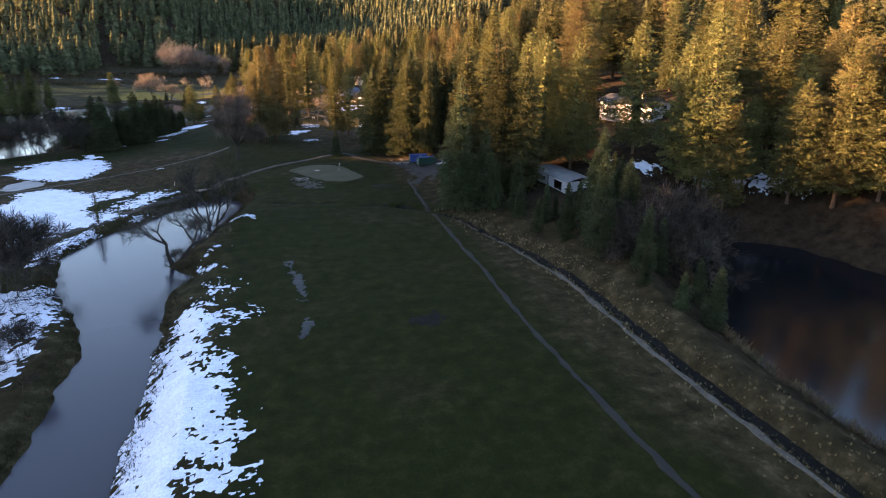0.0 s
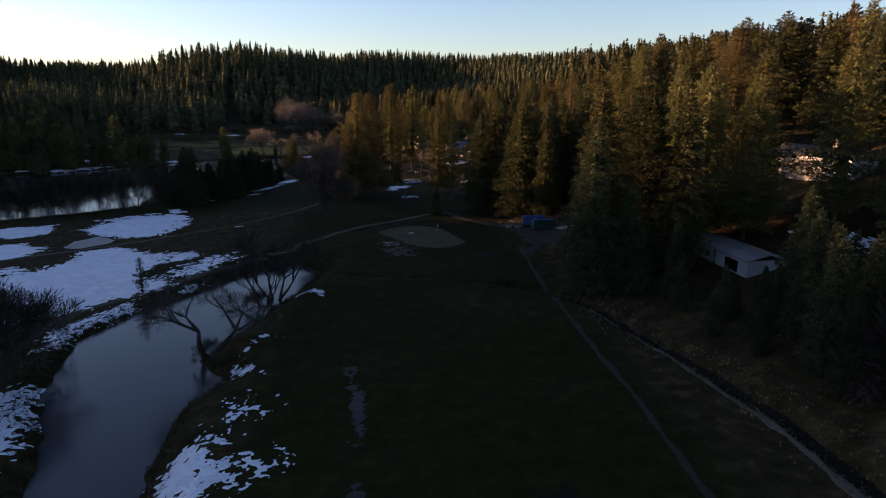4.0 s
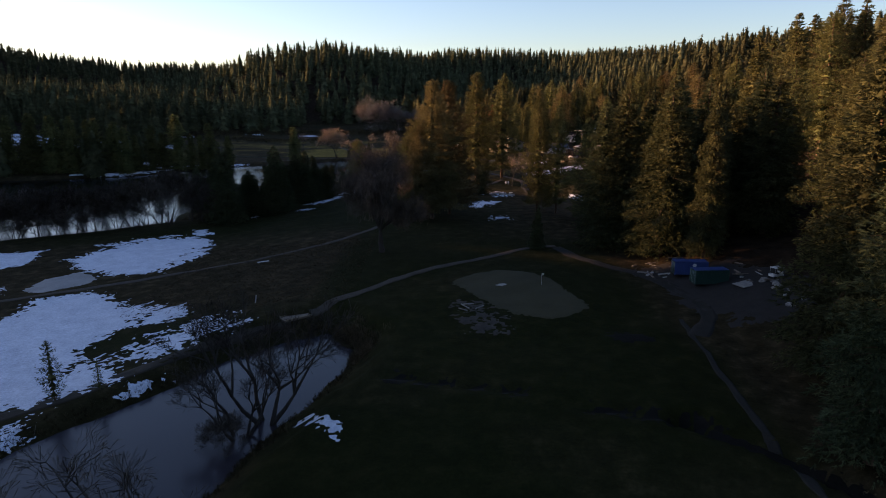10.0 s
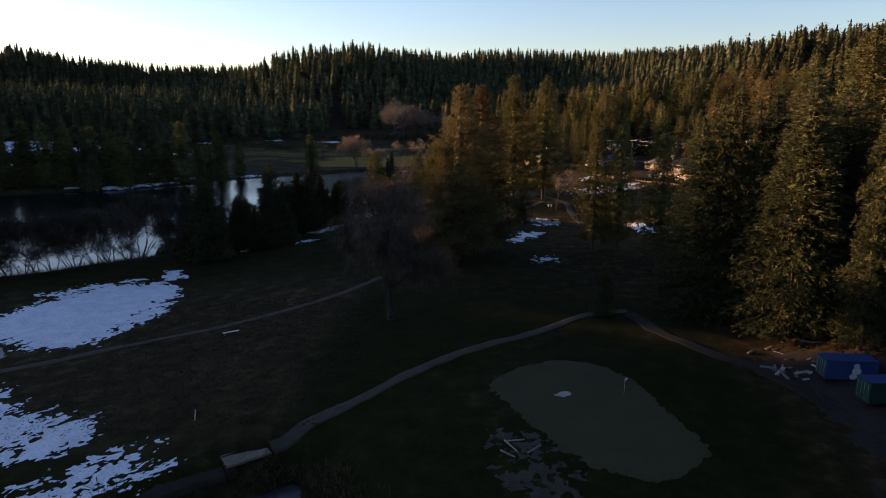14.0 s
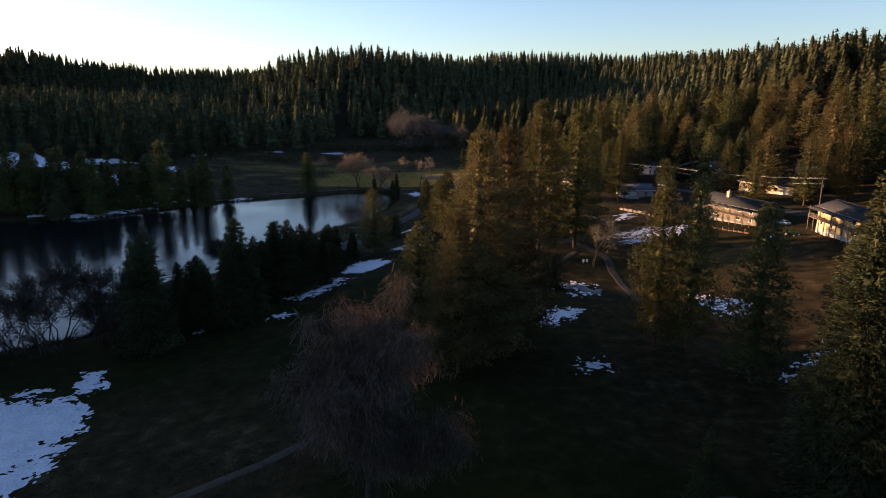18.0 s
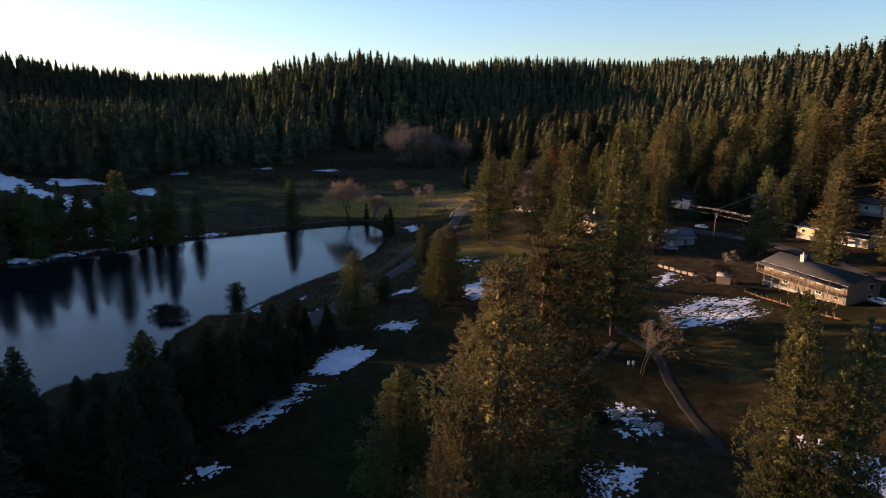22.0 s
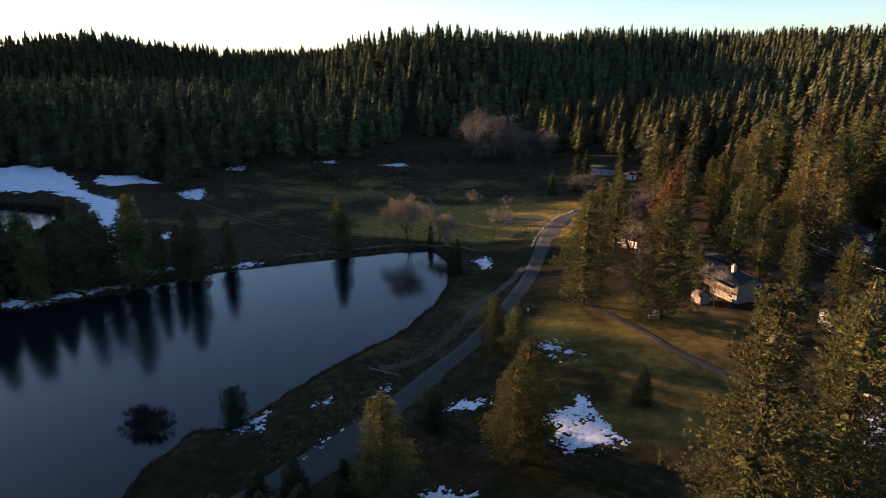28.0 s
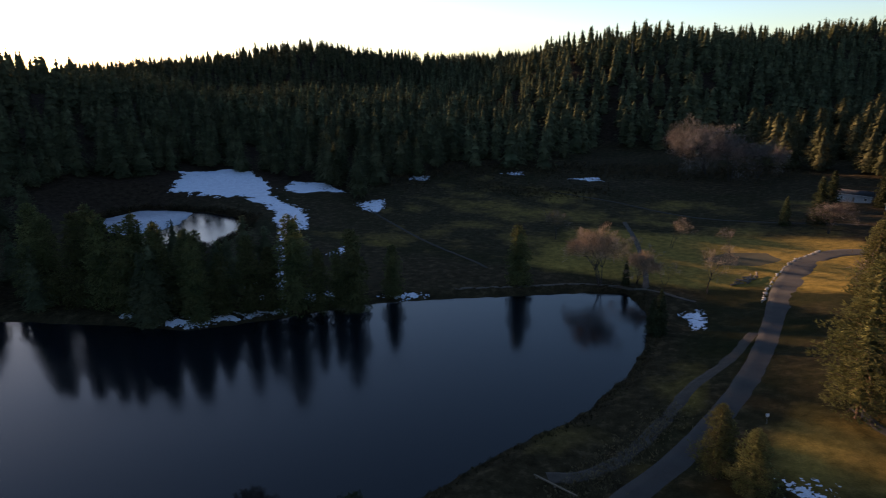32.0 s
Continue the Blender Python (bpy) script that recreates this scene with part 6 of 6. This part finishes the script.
def bridge():
    b = thing("footbridge", pose(-20.0, 207.5, -1.32, 0, 0, 39), "small weathered plank cart bridge with low kerbs", "bridge")
    for k in range(15):
        part("plank", block(0.29, 2.5, 0.09, TIMBER, 0.01, (-2.16 + k * 0.308, 0, 0.17)), b)
    for sgn in (-1, 0, 1):
        part("beam", block(4.6, 0.18, 0.22, TIMBER, 0.01, (0, sgn * 0.9, -0.06)), b)
    for sgn in (-1, 1):
        part("kerb", block(4.6, 0.14, 0.12, RAILWOOD, 0.02, (0, sgn * 1.15, 0.262)), b)
        part("abutment", block(0.9, 2.7, 1.4, DIRT, 0.08, (sgn * 1.9, 0, -1.4)), b)


bridge()
f = thing("flagstick", pose(21.8, 219.5, float(height(21.8, 219.5)), 0, 0, 30), "thin flagstick with a pale flag on the green", "flag")
part("pole", rod((0, 0, 0), (0, 0, 2.2), 0.02, WHITE, 6), f)
part("flag", slab([(0.02, 0, 1.75), (0.5, 0.08, 1.8), (0.5, 0.02, 2.15), (0.02, 0, 2.18)], 0.01, WHITE), f)
tagged(new("sand_pile", layer("sand_pile", [(13.2, 218.6), (13.7, 220.0), (15.3, 220.4), (16.4, 219.4), (15.9, 218.2), (14.4, 217.9)], CONCRETE, 0.3, 0.2, 0.2, 0.12, 90)), "low pile of pale sand on the green", "pile")
rng = np.random.default_rng(5)
for x, y, a, ln in ((7.6, 207.6, 120, 2.4), (8.2, 208.6, 10, 1.8), (9.9, 206.9, 45, 2.0), (7.2, 206.2, 140, 1.8)):
    tagged(new("log", rod((-ln / 2, 0, 0.1), (ln / 2, 0, 0.12), 0.09, STONE, 8)), "pale bleached log lying in the bunker", "log", "logs in the bunker").matrix_basis = pose(x, y, float(height(x, y)), 0, 0, a)
for n in range(46):
    x, y = rng.uniform(43, 60), 0
    y = 232 - (x - 43) * 0.9 + rng.normal(0, 4)
    if math.hypot(x - 50, y - 221) < 5:
        continue
    ln, a = rng.uniform(0.8, 3.5), rng.uniform(0, 180)
    m = (TIMBER, STONE, TIMBER, CONCRETE)[rng.integers(0, 4)]
    tagged(new("scrap_board", block(ln, rng.uniform(0.12, 0.5), rng.uniform(0.05, 0.25), m, 0.02)), "discarded board lying in the storage yard", "debris", "yard scrap").matrix_basis = pose(x, y, float(height(x, y)) + 0.04, rng.uniform(-6, 6), rng.uniform(-6, 6), a)
tagged(new("concrete_slab", block(4.2, 2.6, 0.14, STONE, 0.03)), "flat pale concrete slab on the yard", "slab").matrix_basis = pose(56, 213.5, float(height(56, 213.5)) + 0.02, 0, -6, 20)


def stones(name, line, n, size, label, spread=0.6, mat=None):
    """Single rough stones set along a line."""
    r = np.random.default_rng(len(name) + n)
    shapes = []
    for k in range(4):
        bm = bmesh.new()
        bmesh.ops.create_icosphere(bm, subdivisions=2, radius=0.5)
        for v in bm.verts:
            v.co *= 1 + 0.28 * noise.noise(v.co * 2.3 + Vector((k * 7, 0, 0)))
        me = bpy.data.meshes.new("stone")
        bm.to_mesh(me)
        bm.free()
        me.materials.append(mat or STONE)
        shapes.append(me)
    c = smooth_line(line, 0.5)
    for i in range(n):
        p = c[int(i * (len(c) - 1) / max(1, n - 1))] + r.normal(0, spread, 2)
        s = size * r.uniform(0.5, 1.4)
        ob = tagged(new(name, shapes[i % 4]), label, "stone", label)
        ob.matrix_basis = pose(p[0], p[1], float(height(*p)) + 0.1 * s, 0, 0, r.uniform(0, 360)) @ Matrix.Diagonal((s * 1.3, s, s * 0.7, 1))


stones("road_stone", [(-17, 540), (-16, 556), (-14, 571), (-11.5, 583), (-8, 595), (0, 609)], 44, 0.9, "pale stone in the row edging the road bend", 0.25, CONCRETE)
stones("boulder", [(21, 334), (24, 331), (28, 327)], 24, 1.0, "grey boulder in a heap by the lawn", 1.2)
stones("yard_rock", [(57, 216), (60, 207), (58, 202)], 10, 0.9, "pale rock in the storage yard", 1.0)
for n in range(16):
    a, ln = rng.normal(65, 25), rng.uniform(2, 5)
    x, y = -24.5 + rng.normal(0, 1.6) + (n % 4) * 1.1, 561 + rng.normal(0, 2.4) + (n % 4) * 2.4
    tagged(new("cut_log", rod((-ln / 2, 0, 0), (ln / 2, 0, 0), rng.uniform(0.15, 0.32), TIMBER, 8)), "cut log in the pile beside the road bend", "log", "log pile").matrix_basis = pose(x, y, float(height(x, y)) + 0.25 + 0.25 * (n % 3), rng.uniform(-4, 4), rng.uniform(-8, 8), a)
for p, q, lab in (((-50.5, 429.3), (-41.5, 426.8), "pale beam closing off the gravel pull-off"),):
    a = thing("barrier_beam", pose((p[0] + q[0]) / 2, (p[1] + q[1]) / 2, float(height((p[0] + q[0]) / 2, (p[1] + q[1]) / 2)), 0, 0, math.degrees(math.atan2(q[1] - p[1], q[0] - p[0]))), lab, "barrier")
    part("beam", block(9.2, 0.3, 0.3, RAILWOOD, 0.04, (0, 0, 0.3)), a)
    for k in (-4, 0, 4):
        part("post", block(0.3, 0.3, 0.7, TIMBER, 0.03, (k, 0, -0.4)), a)
for x, y in ((28.2, 351), (29.1, 351)):
    a = thing("tee_marker_box", pose(x, y, float(height(x, y)), 0, 0, 12), "small pale ball-washer post on the lawn", "post", "tee posts")
    part("post", block(0.12, 0.12, 0.7, TIMBER, 0.01), a)
    part("box", block(0.42, 0.3, 0.75, WHITE, 0.03, (0, 0, 0.55)), a)
a = thing("road_sign", pose(-13.6, 457, float(height(-13.6, 457)), 0, 0, 20), "small white road sign seen from behind", "sign")
part("post", rod((0, 0, -0.3), (0, 0, 2.3), 0.035, GALV, 6), a)
part("plate", block(0.6, 0.03, 0.7, WHITE, 0.01, (0, -0.05, 1.6)), a)
a = thing("bench", pose(-35.2, 243.6, float(height(-35.2, 243.6)), 0, 0, 35), "tilted white plank bench on the meadow", "bench")
part("seat", block(2.6, 0.4, 0.08, WHITE, 0.02, (0, 0, 0.42)), a)
for sx in (-1, 1):
    part("leg", block(0.12, 0.36, 0.42, TIMBER, 0.02, (sx, 0, 0)), a)
a = thing("marker_stake", pose(-28.5, 214.5, float(height(-28.5, 214.5)), 0, 8, 0), "leaning white course stake by the river", "stake")
part("stake", block(0.1, 0.1, 1.6, WHITE, 0.01, (0, 0, -0.2)), a)

POLES = {}


def utility_pole(x, y, tall, turn, label):
    z = float(height(x, y))
    a = thing("utility_pole", pose(x, y, z, 0, 0, turn), label, "utility pole", "utility poles")
    part("pole", rod((0, 0, -0.5), (0, 0, tall), 0.17, TIMBER, 10, 0.11), a)
    arm = part("crossarm", block(2.4, 0.12, 0.14, TIMBER, 0.01, (0, 0.14, tall - 0.6)), a)
    part("crossarm", block(1.8, 0.12, 0.14, TIMBER, 0.01, (0, 0.14, tall - 1.9)), a)
    for k in (-1.05, -0.4, 0.4, 1.05):
        part("insulator", rod((k, 0.14, tall - 0.46), (k, 0.14, tall - 0.22), 0.05, CONCRETE, 6), arm)
    part("transformer", rod((0.32, 0, tall - 3.2), (0.32, 0, tall - 2.3), 0.22, GALV, 10), a, "grey transformer can")
    c, s = math.cos(radians(turn)), math.sin(radians(turn))
    POLES[label] = [np.array([x + c * k, y + s * k, z + tall - 0.25]) for k in (-1.05, 0.4, 1.05)] + [np.array([x, y, z + tall - 2.0])]


def wire(p, q, sag=1.2):
    t = np.linspace(0, 1, 14)[:, None]
    c = p * (1 - t) + q * t - np.array([0, 0, 1]) * sag * 4 * t * (1 - t)
    v, f = tubes(c[:-1], c[1:], np.full(13, 0.017), np.full(13, 0.017), 4)
    tagged(new("power_line", mesh("power_line", v, f, GALV)), "thin sagging overhead power line", "cable", "power lines")


for args in ((78, 450, 11.2, 20, "timber utility pole with crossarms beside the street"), (58, 527, 11, 20, "timber utility pole behind the small house"), (104, 386, 11, 10, "timber utility pole above the balcony house"), (141, 520, 12, 20, "timber utility pole on the wooded slope")):
    utility_pole(*args)
names = list(POLES)
for i, j in ((0, 1), (0, 2), (0, 3)):
    for p, q in zip(POLES[names[i]], POLES[names[j]]):
        wire(p, q)
z = float(height(-171, 1050))
a = thing("radio_mast", pose(-171, 1050, z, 0, 0, 0), "thin pale mast standing above the hillside trees", "mast")
part("mast", rod((0, 0, 0), (0, 0, 34), 0.28, TIMBER, 8, 0.16), a)


def car(x, y, turn, paint, label):
    c = thing("car", pose(x, y, float(height(x, y)) + 0.08, 0, 0, turn), label, "car", "parked cars")
    prof = [(-2.2, 0.35), (-2.25, 0.8), (-2.05, 0.98), (-1.2, 1.02), (-0.75, 1.42), (0.75, 1.46), (1.55, 1.0), (2.1, 0.9), (2.25, 0.6), (2.2, 0.35)]
    n = len(prof)
    v = np.array([(px, sy * (0.85 if pz < 1.1 else 0.68), pz) for sy in (-1, 1) for px, pz in prof])
    k = np.arange(n)
    part("body", mesh("car_body", v, [np.array([k[::-1], k + n]), np.stack([k, (k + 1) % n, (k + 1) % n + n, k + n], -1)], paint), c)
    for a0, a1 in ((4, 3), (5, 6)):
        p, q = prof[a0], prof[a1]
        part("windscreen", slab([(p[0] * 0.98, -0.62, p[1] - 0.03), (p[0] * 0.98, 0.62, p[1] - 0.03), (q[0] * 1.02, 0.72, q[1] + 0.04), (q[0] * 1.02, -0.72, q[1] + 0.04)], -0.03, GLASS), c)
    for sy in (-1, 1):
        part("side_window", slab([(-0.95, sy * 0.83, 1.06), (1.2, sy * 0.83, 1.06), (0.7, sy * 0.72, 1.38), (-0.65, sy * 0.72, 1.38)], 0.02 * sy, GLASS), c)
        for sx in (-1.4, 1.4):
            w = part("wheel", rod((sx, sy * 0.68, 0.33), (sx, sy * 0.9, 0.33), 0.33, BLACK, 14), c, "black tyre")
            part("rim", rod((sx, sy * 0.88, 0.33), (sx, sy * 0.915, 0.33), 0.19, GALV, 10), w)
        part("headlight", block(0.06, 0.35, 0.14, GALV, 0.02, (2.2, sy * 0.6, 0.62)), c)
        part("tail_light", block(0.06, 0.3, 0.14, ORANGE, 0.02, (-2.24, sy * 0.62, 0.72)), c)


car(81, 471.5, -50, WHITE, "white car parked beside the street")
car(88, 374, -60, WHITE, "white car under the balcony house")
car(60, 437, 5, GREYWALL, "grey car in front of the low house")
car(99, 540, 30, WHITE, "white car near the hipped bungalow")


def golf_cart(x, y, turn):
    c = thing("golf_cart", pose(x, y, float(height(x, y)) + 0.04, 0, 0, turn), "white golf cart with a roof parked in the yard", "golf cart")
    part("body", block(2.3, 1.15, 0.42, WHITE, 0.08, (0, 0, 0.28)), c)
    part("seat", block(0.55, 1.05, 0.28, BLACK, 0.06, (-0.1, 0, 0.7)), c, "dark seat bench")
    part("backrest", block(0.12, 1.05, 0.45, BLACK, 0.04, (-0.42, 0, 0.9)), c)
    part("cowl", block(0.35, 1.1, 0.4, WHITE, 0.1, (0.85, 0, 0.66)), c)
    part("roof", block(1.9, 1.25, 0.08, WHITE, 0.03, (0, 0, 1.78)), c, "white roof panel")
    for sx in (-0.85, 0.8):
        for sy in (-0.55, 0.55):
            part("post", rod((sx, sy, 0.65), (sx * 0.95, sy, 1.8), 0.025, GALV, 6), c)
            part("wheel", rod((sx, sy * 0.85, 0.23), (sx, sy * 1.1, 0.23), 0.23, BLACK, 12), c, "black tyre")


def tractor(x, y, turn):
    c = thing("tractor", pose(x, y, float(height(x, y)) + 0.02, 0, 0, turn), "small green tractor with a front loader by the yellow house", "tractor")
    part("hood", block(1.5, 0.75, 0.7, TRACTORGREEN, 0.1, (0.75, 0, 0.75)), c)
    part("seat_deck", block(1.1, 1.1, 0.35, TRACTORGREEN, 0.06, (-0.5, 0, 0.75)), c)
    part("seat", block(0.45, 0.5, 0.6, BLACK, 0.08, (-0.55, 0, 1.1)), c)
    part("roll_bar", block(0.08, 1.0, 1.5, BLACK, 0.02, (-0.95, 0, 1.1)), c)
    for sy in (-1, 1):
        for sx, r in ((-0.6, 0.62), (1.2, 0.42)):
            w = part("wheel", rod((sx, sy * 0.5, r), (sx, sy * 0.82, r), r, BLACK, 14), c, "black tyre")
            part("rim", rod((sx, sy * 0.8, r), (sx, sy * 0.84, r), r * 0.55, YELLOW, 12), w, "yellow rim")
        part("loader_arm", rod((-0.1, sy * 0.5, 1.35), (2.1, sy * 0.5, 0.55), 0.07, TRACTORGREEN, 6), c)
    part("bucket", block(0.5, 1.5, 0.55, GALV, 0.05, (2.35, 0, 0.15)), c, "steel loader bucket")


golf_cart(60.4, 213.0, 20)
tractor(82.4, 357.7, -20)
tagged(new("tarpaulin_bundle", block(1.5, 1.1, 0.9, BLUETARP, 0.3)), "blue tarpaulin over a heap beside the tractor", "tarpaulin").matrix_basis = pose(78.8, 358.7, float(height(78.8, 358.7)) - 0.05, 0, 0, 25)


def garden_shed(x, y, turn, label, wall, roof, L=3.4, D=2.6, H=2.1):
    g = thing("garden_shed", pose(x, y, float(height(x, y)) - 0.05, 0, 0, turn), label, "shed", "garden sheds")
    part("wall", block(L, D, H, wall, 0.03), g)
    k = np.linspace(0, math.pi, 9)
    a = np.stack([-(D / 2 + 0.15) * np.cos(k), H + 0.75 * np.sin(k)], -1)
    v = np.array([(sx * (L / 2 + 0.12), p[0], p[1]) for sx in (-1, 1) for p in a])
    i = np.arange(8)
    part("roof", mesh("roof", v, [np.stack([i, i + 1, i + 10, i + 9], -1), np.array([np.arange(9)[::-1], np.arange(9) + 9])], roof), g)
    part("door", block(0.06, 0.9, 1.8, WHITE, 0.01, (-L / 2 - 0.02, 0, 0.05)), g, "white shed door")


garden_shed(63.5, 399.5, -28, "small barrel-roofed garden shed on the lawn edge", CREAM, GREYWALL)
garden_shed(32.3, 466.8, -65, "small cream shed below the pale house", CREAM, TIMBER, 4, 3)
garden_shed(96, 366, -80, "small pale shed between two houses", CREAM, SHINGLE)
for i in range(8):
    t = i / 7
    x, y = 52 + 7.5 * t, 418 - 15 * t
    ob = thing("wall_block", pose(x, y, float(height(x, y)) - 0.1, 0, 0, -63), "pale retaining wall block at the lawn edge", "wall", "retaining wall blocks")
    part("stone", block(1.9, 0.5, 0.75 + 0.1 * (i % 3), CREAM, 0.06), ob)
fz = thing("snow_fence", pose(0, 0, 0), "sagging orange plastic fence across the lawn", "fence")
line = smooth_line([(65.5, 391), (68, 384), (70, 378), (72.5, 372.5), (76, 366)], 1.6)
for p, q in zip(line, line[1:]):
    h0, h1 = float(height(*p)), float(height(*q))
    part("mesh_panel", slab([(p[0], p[1], h0 + 0.1), (q[0], q[1], h1 + 0.1), (q[0], q[1], h1 + 0.5), (p[0], p[1], h0 + 0.5)], 0.02, ORANGE), fz)
    part("post", rod((p[0], p[1], h0 - 0.2), (p[0], p[1], h0 + 1.15), 0.03, GALV, 6), fz)


# ---- low growth ----
def tufts(name, spots, long, wide, leaf, label, seed=1, n=7, spread=0.55):
    r = np.random.default_rng(seed)
    c = np.column_stack([spots, height(spots[:, 0], spots[:, 1]) - 0.03])
    v, f = fans(r, c, np.repeat([[0, 0, 1.0]], len(c), 0), n, np.reshape(long * r.uniform(0.5, 1.3, len(c)), (-1, 1, 1)), wide, spread, 0.3)
    return tagged(new(name, mesh(name, v, f, leaf)), label, "vegetation", kind="stuff")


REED = leafage("dead_reeds", (0.022, 0.017, 0.011), (0.070, 0.054, 0.036), 0.1)
DRYGRASS = leafage("dry_stalks", (0.050, 0.038, 0.022), (0.150, 0.115, 0.070), 0.2)
SCRUB = leafage("dark_scrub", (0.014, 0.012, 0.008), (0.048, 0.036, 0.022), 0.1)


def near_line(seed, pts, n, spread, closed=False):
    r = np.random.default_rng(seed)
    c = smooth_line([*pts, pts[0]] if closed else pts, 0.5)
    return c[r.integers(0, len(c), n)] + r.normal(0, 1, (n, 2)) * spread


def dry_land(p, level):
    return p[height(p[:, 0], p[:, 1]) > level + 0.05]


tufts("bank_scrub", dry_land(near_line(3, RIVER_BANK, 6500, 1.3, True), RIVER_Z), 0.55, 0.028, SCRUB, "dark dead scrub along the river banks", 4)
tufts("bridge_reeds", dry_land(near_line(4, [(-9.5, 194), (-9, 199), (-12, 202.5), (-16.5, 205)], 1900, 1.5), RIVER_Z), 0.9, 0.028, REED, "dry reeds around the bridge", 5)
tufts("lake_scrub", dry_land(near_line(6, LAKE_SHORE[:13], 4200, 1.8), LAKE_Z), 0.6, 0.035, SCRUB, "dark scrub along the lake edge", 6)
tufts("verge_grass", dry_land(near_line(7, [(-30, 462), (-36, 446), (-42, 428), (-49, 410), (-57, 392)], 2600, 2.2), LAKE_Z), 0.5, 0.03, DRYGRASS, "dry tall grass on the lake verge", 7)
tufts("ditch_grass", near_line(8, [(42, 158), (47, 134), (49.5, 112), (49, 96), (48, 72), (48, 30)], 1500, 2.4), 0.4, 0.03, DRYGRASS, "dry matted grass along the ditch", 8)
tufts("pond_reeds", dry_land(near_line(9, SIDE_POND[:6], 2600, 1.4), POND_Z), 1.3, 0.035, DRYGRASS, "dry reeds at the black pond's edge", 9)
tufts("back_pond_scrub", dry_land(near_line(10, BACK_POND, 2600, 2.2, True), -6.6), 2.2, 0.10, SCRUB, "dark brush ringing the back pond", 10)
rg = np.random.default_rng(12)
tufts("meadow_grass", np.column_stack([rg.uniform(-52, -12, 5200), rg.uniform(212, 262, 5200)]), 0.22, 0.03, REED, "matted dry grass of the meadow", 11, spread=0.9)
tufts("causeway_brush", dry_land(near_line(14, [(-152, 264), (-128, 275), (-104, 290), (-88, 303), (-76, 318)], 2200, 2.2), LAKE_Z), 1.2, 0.04, SCRUB, "dark leafless brush along the causeway", 14)
tufts("field_brush", near_line(15, [(-190, 700), (-160, 690), (-130, 700), (-110, 715)], 1000, 9.0), 1.4, 0.07, SCRUB, "dark brush patch on the far meadow", 15)
tufts("forest_edge_brush", near_line(16, [(-250, 668), (-200, 745), (-140, 770), (-80, 790), (-20, 800)], 2600, 15.0), 2.6, 0.09, SCRUB, "grey-brown brush along the forest edge", 16)
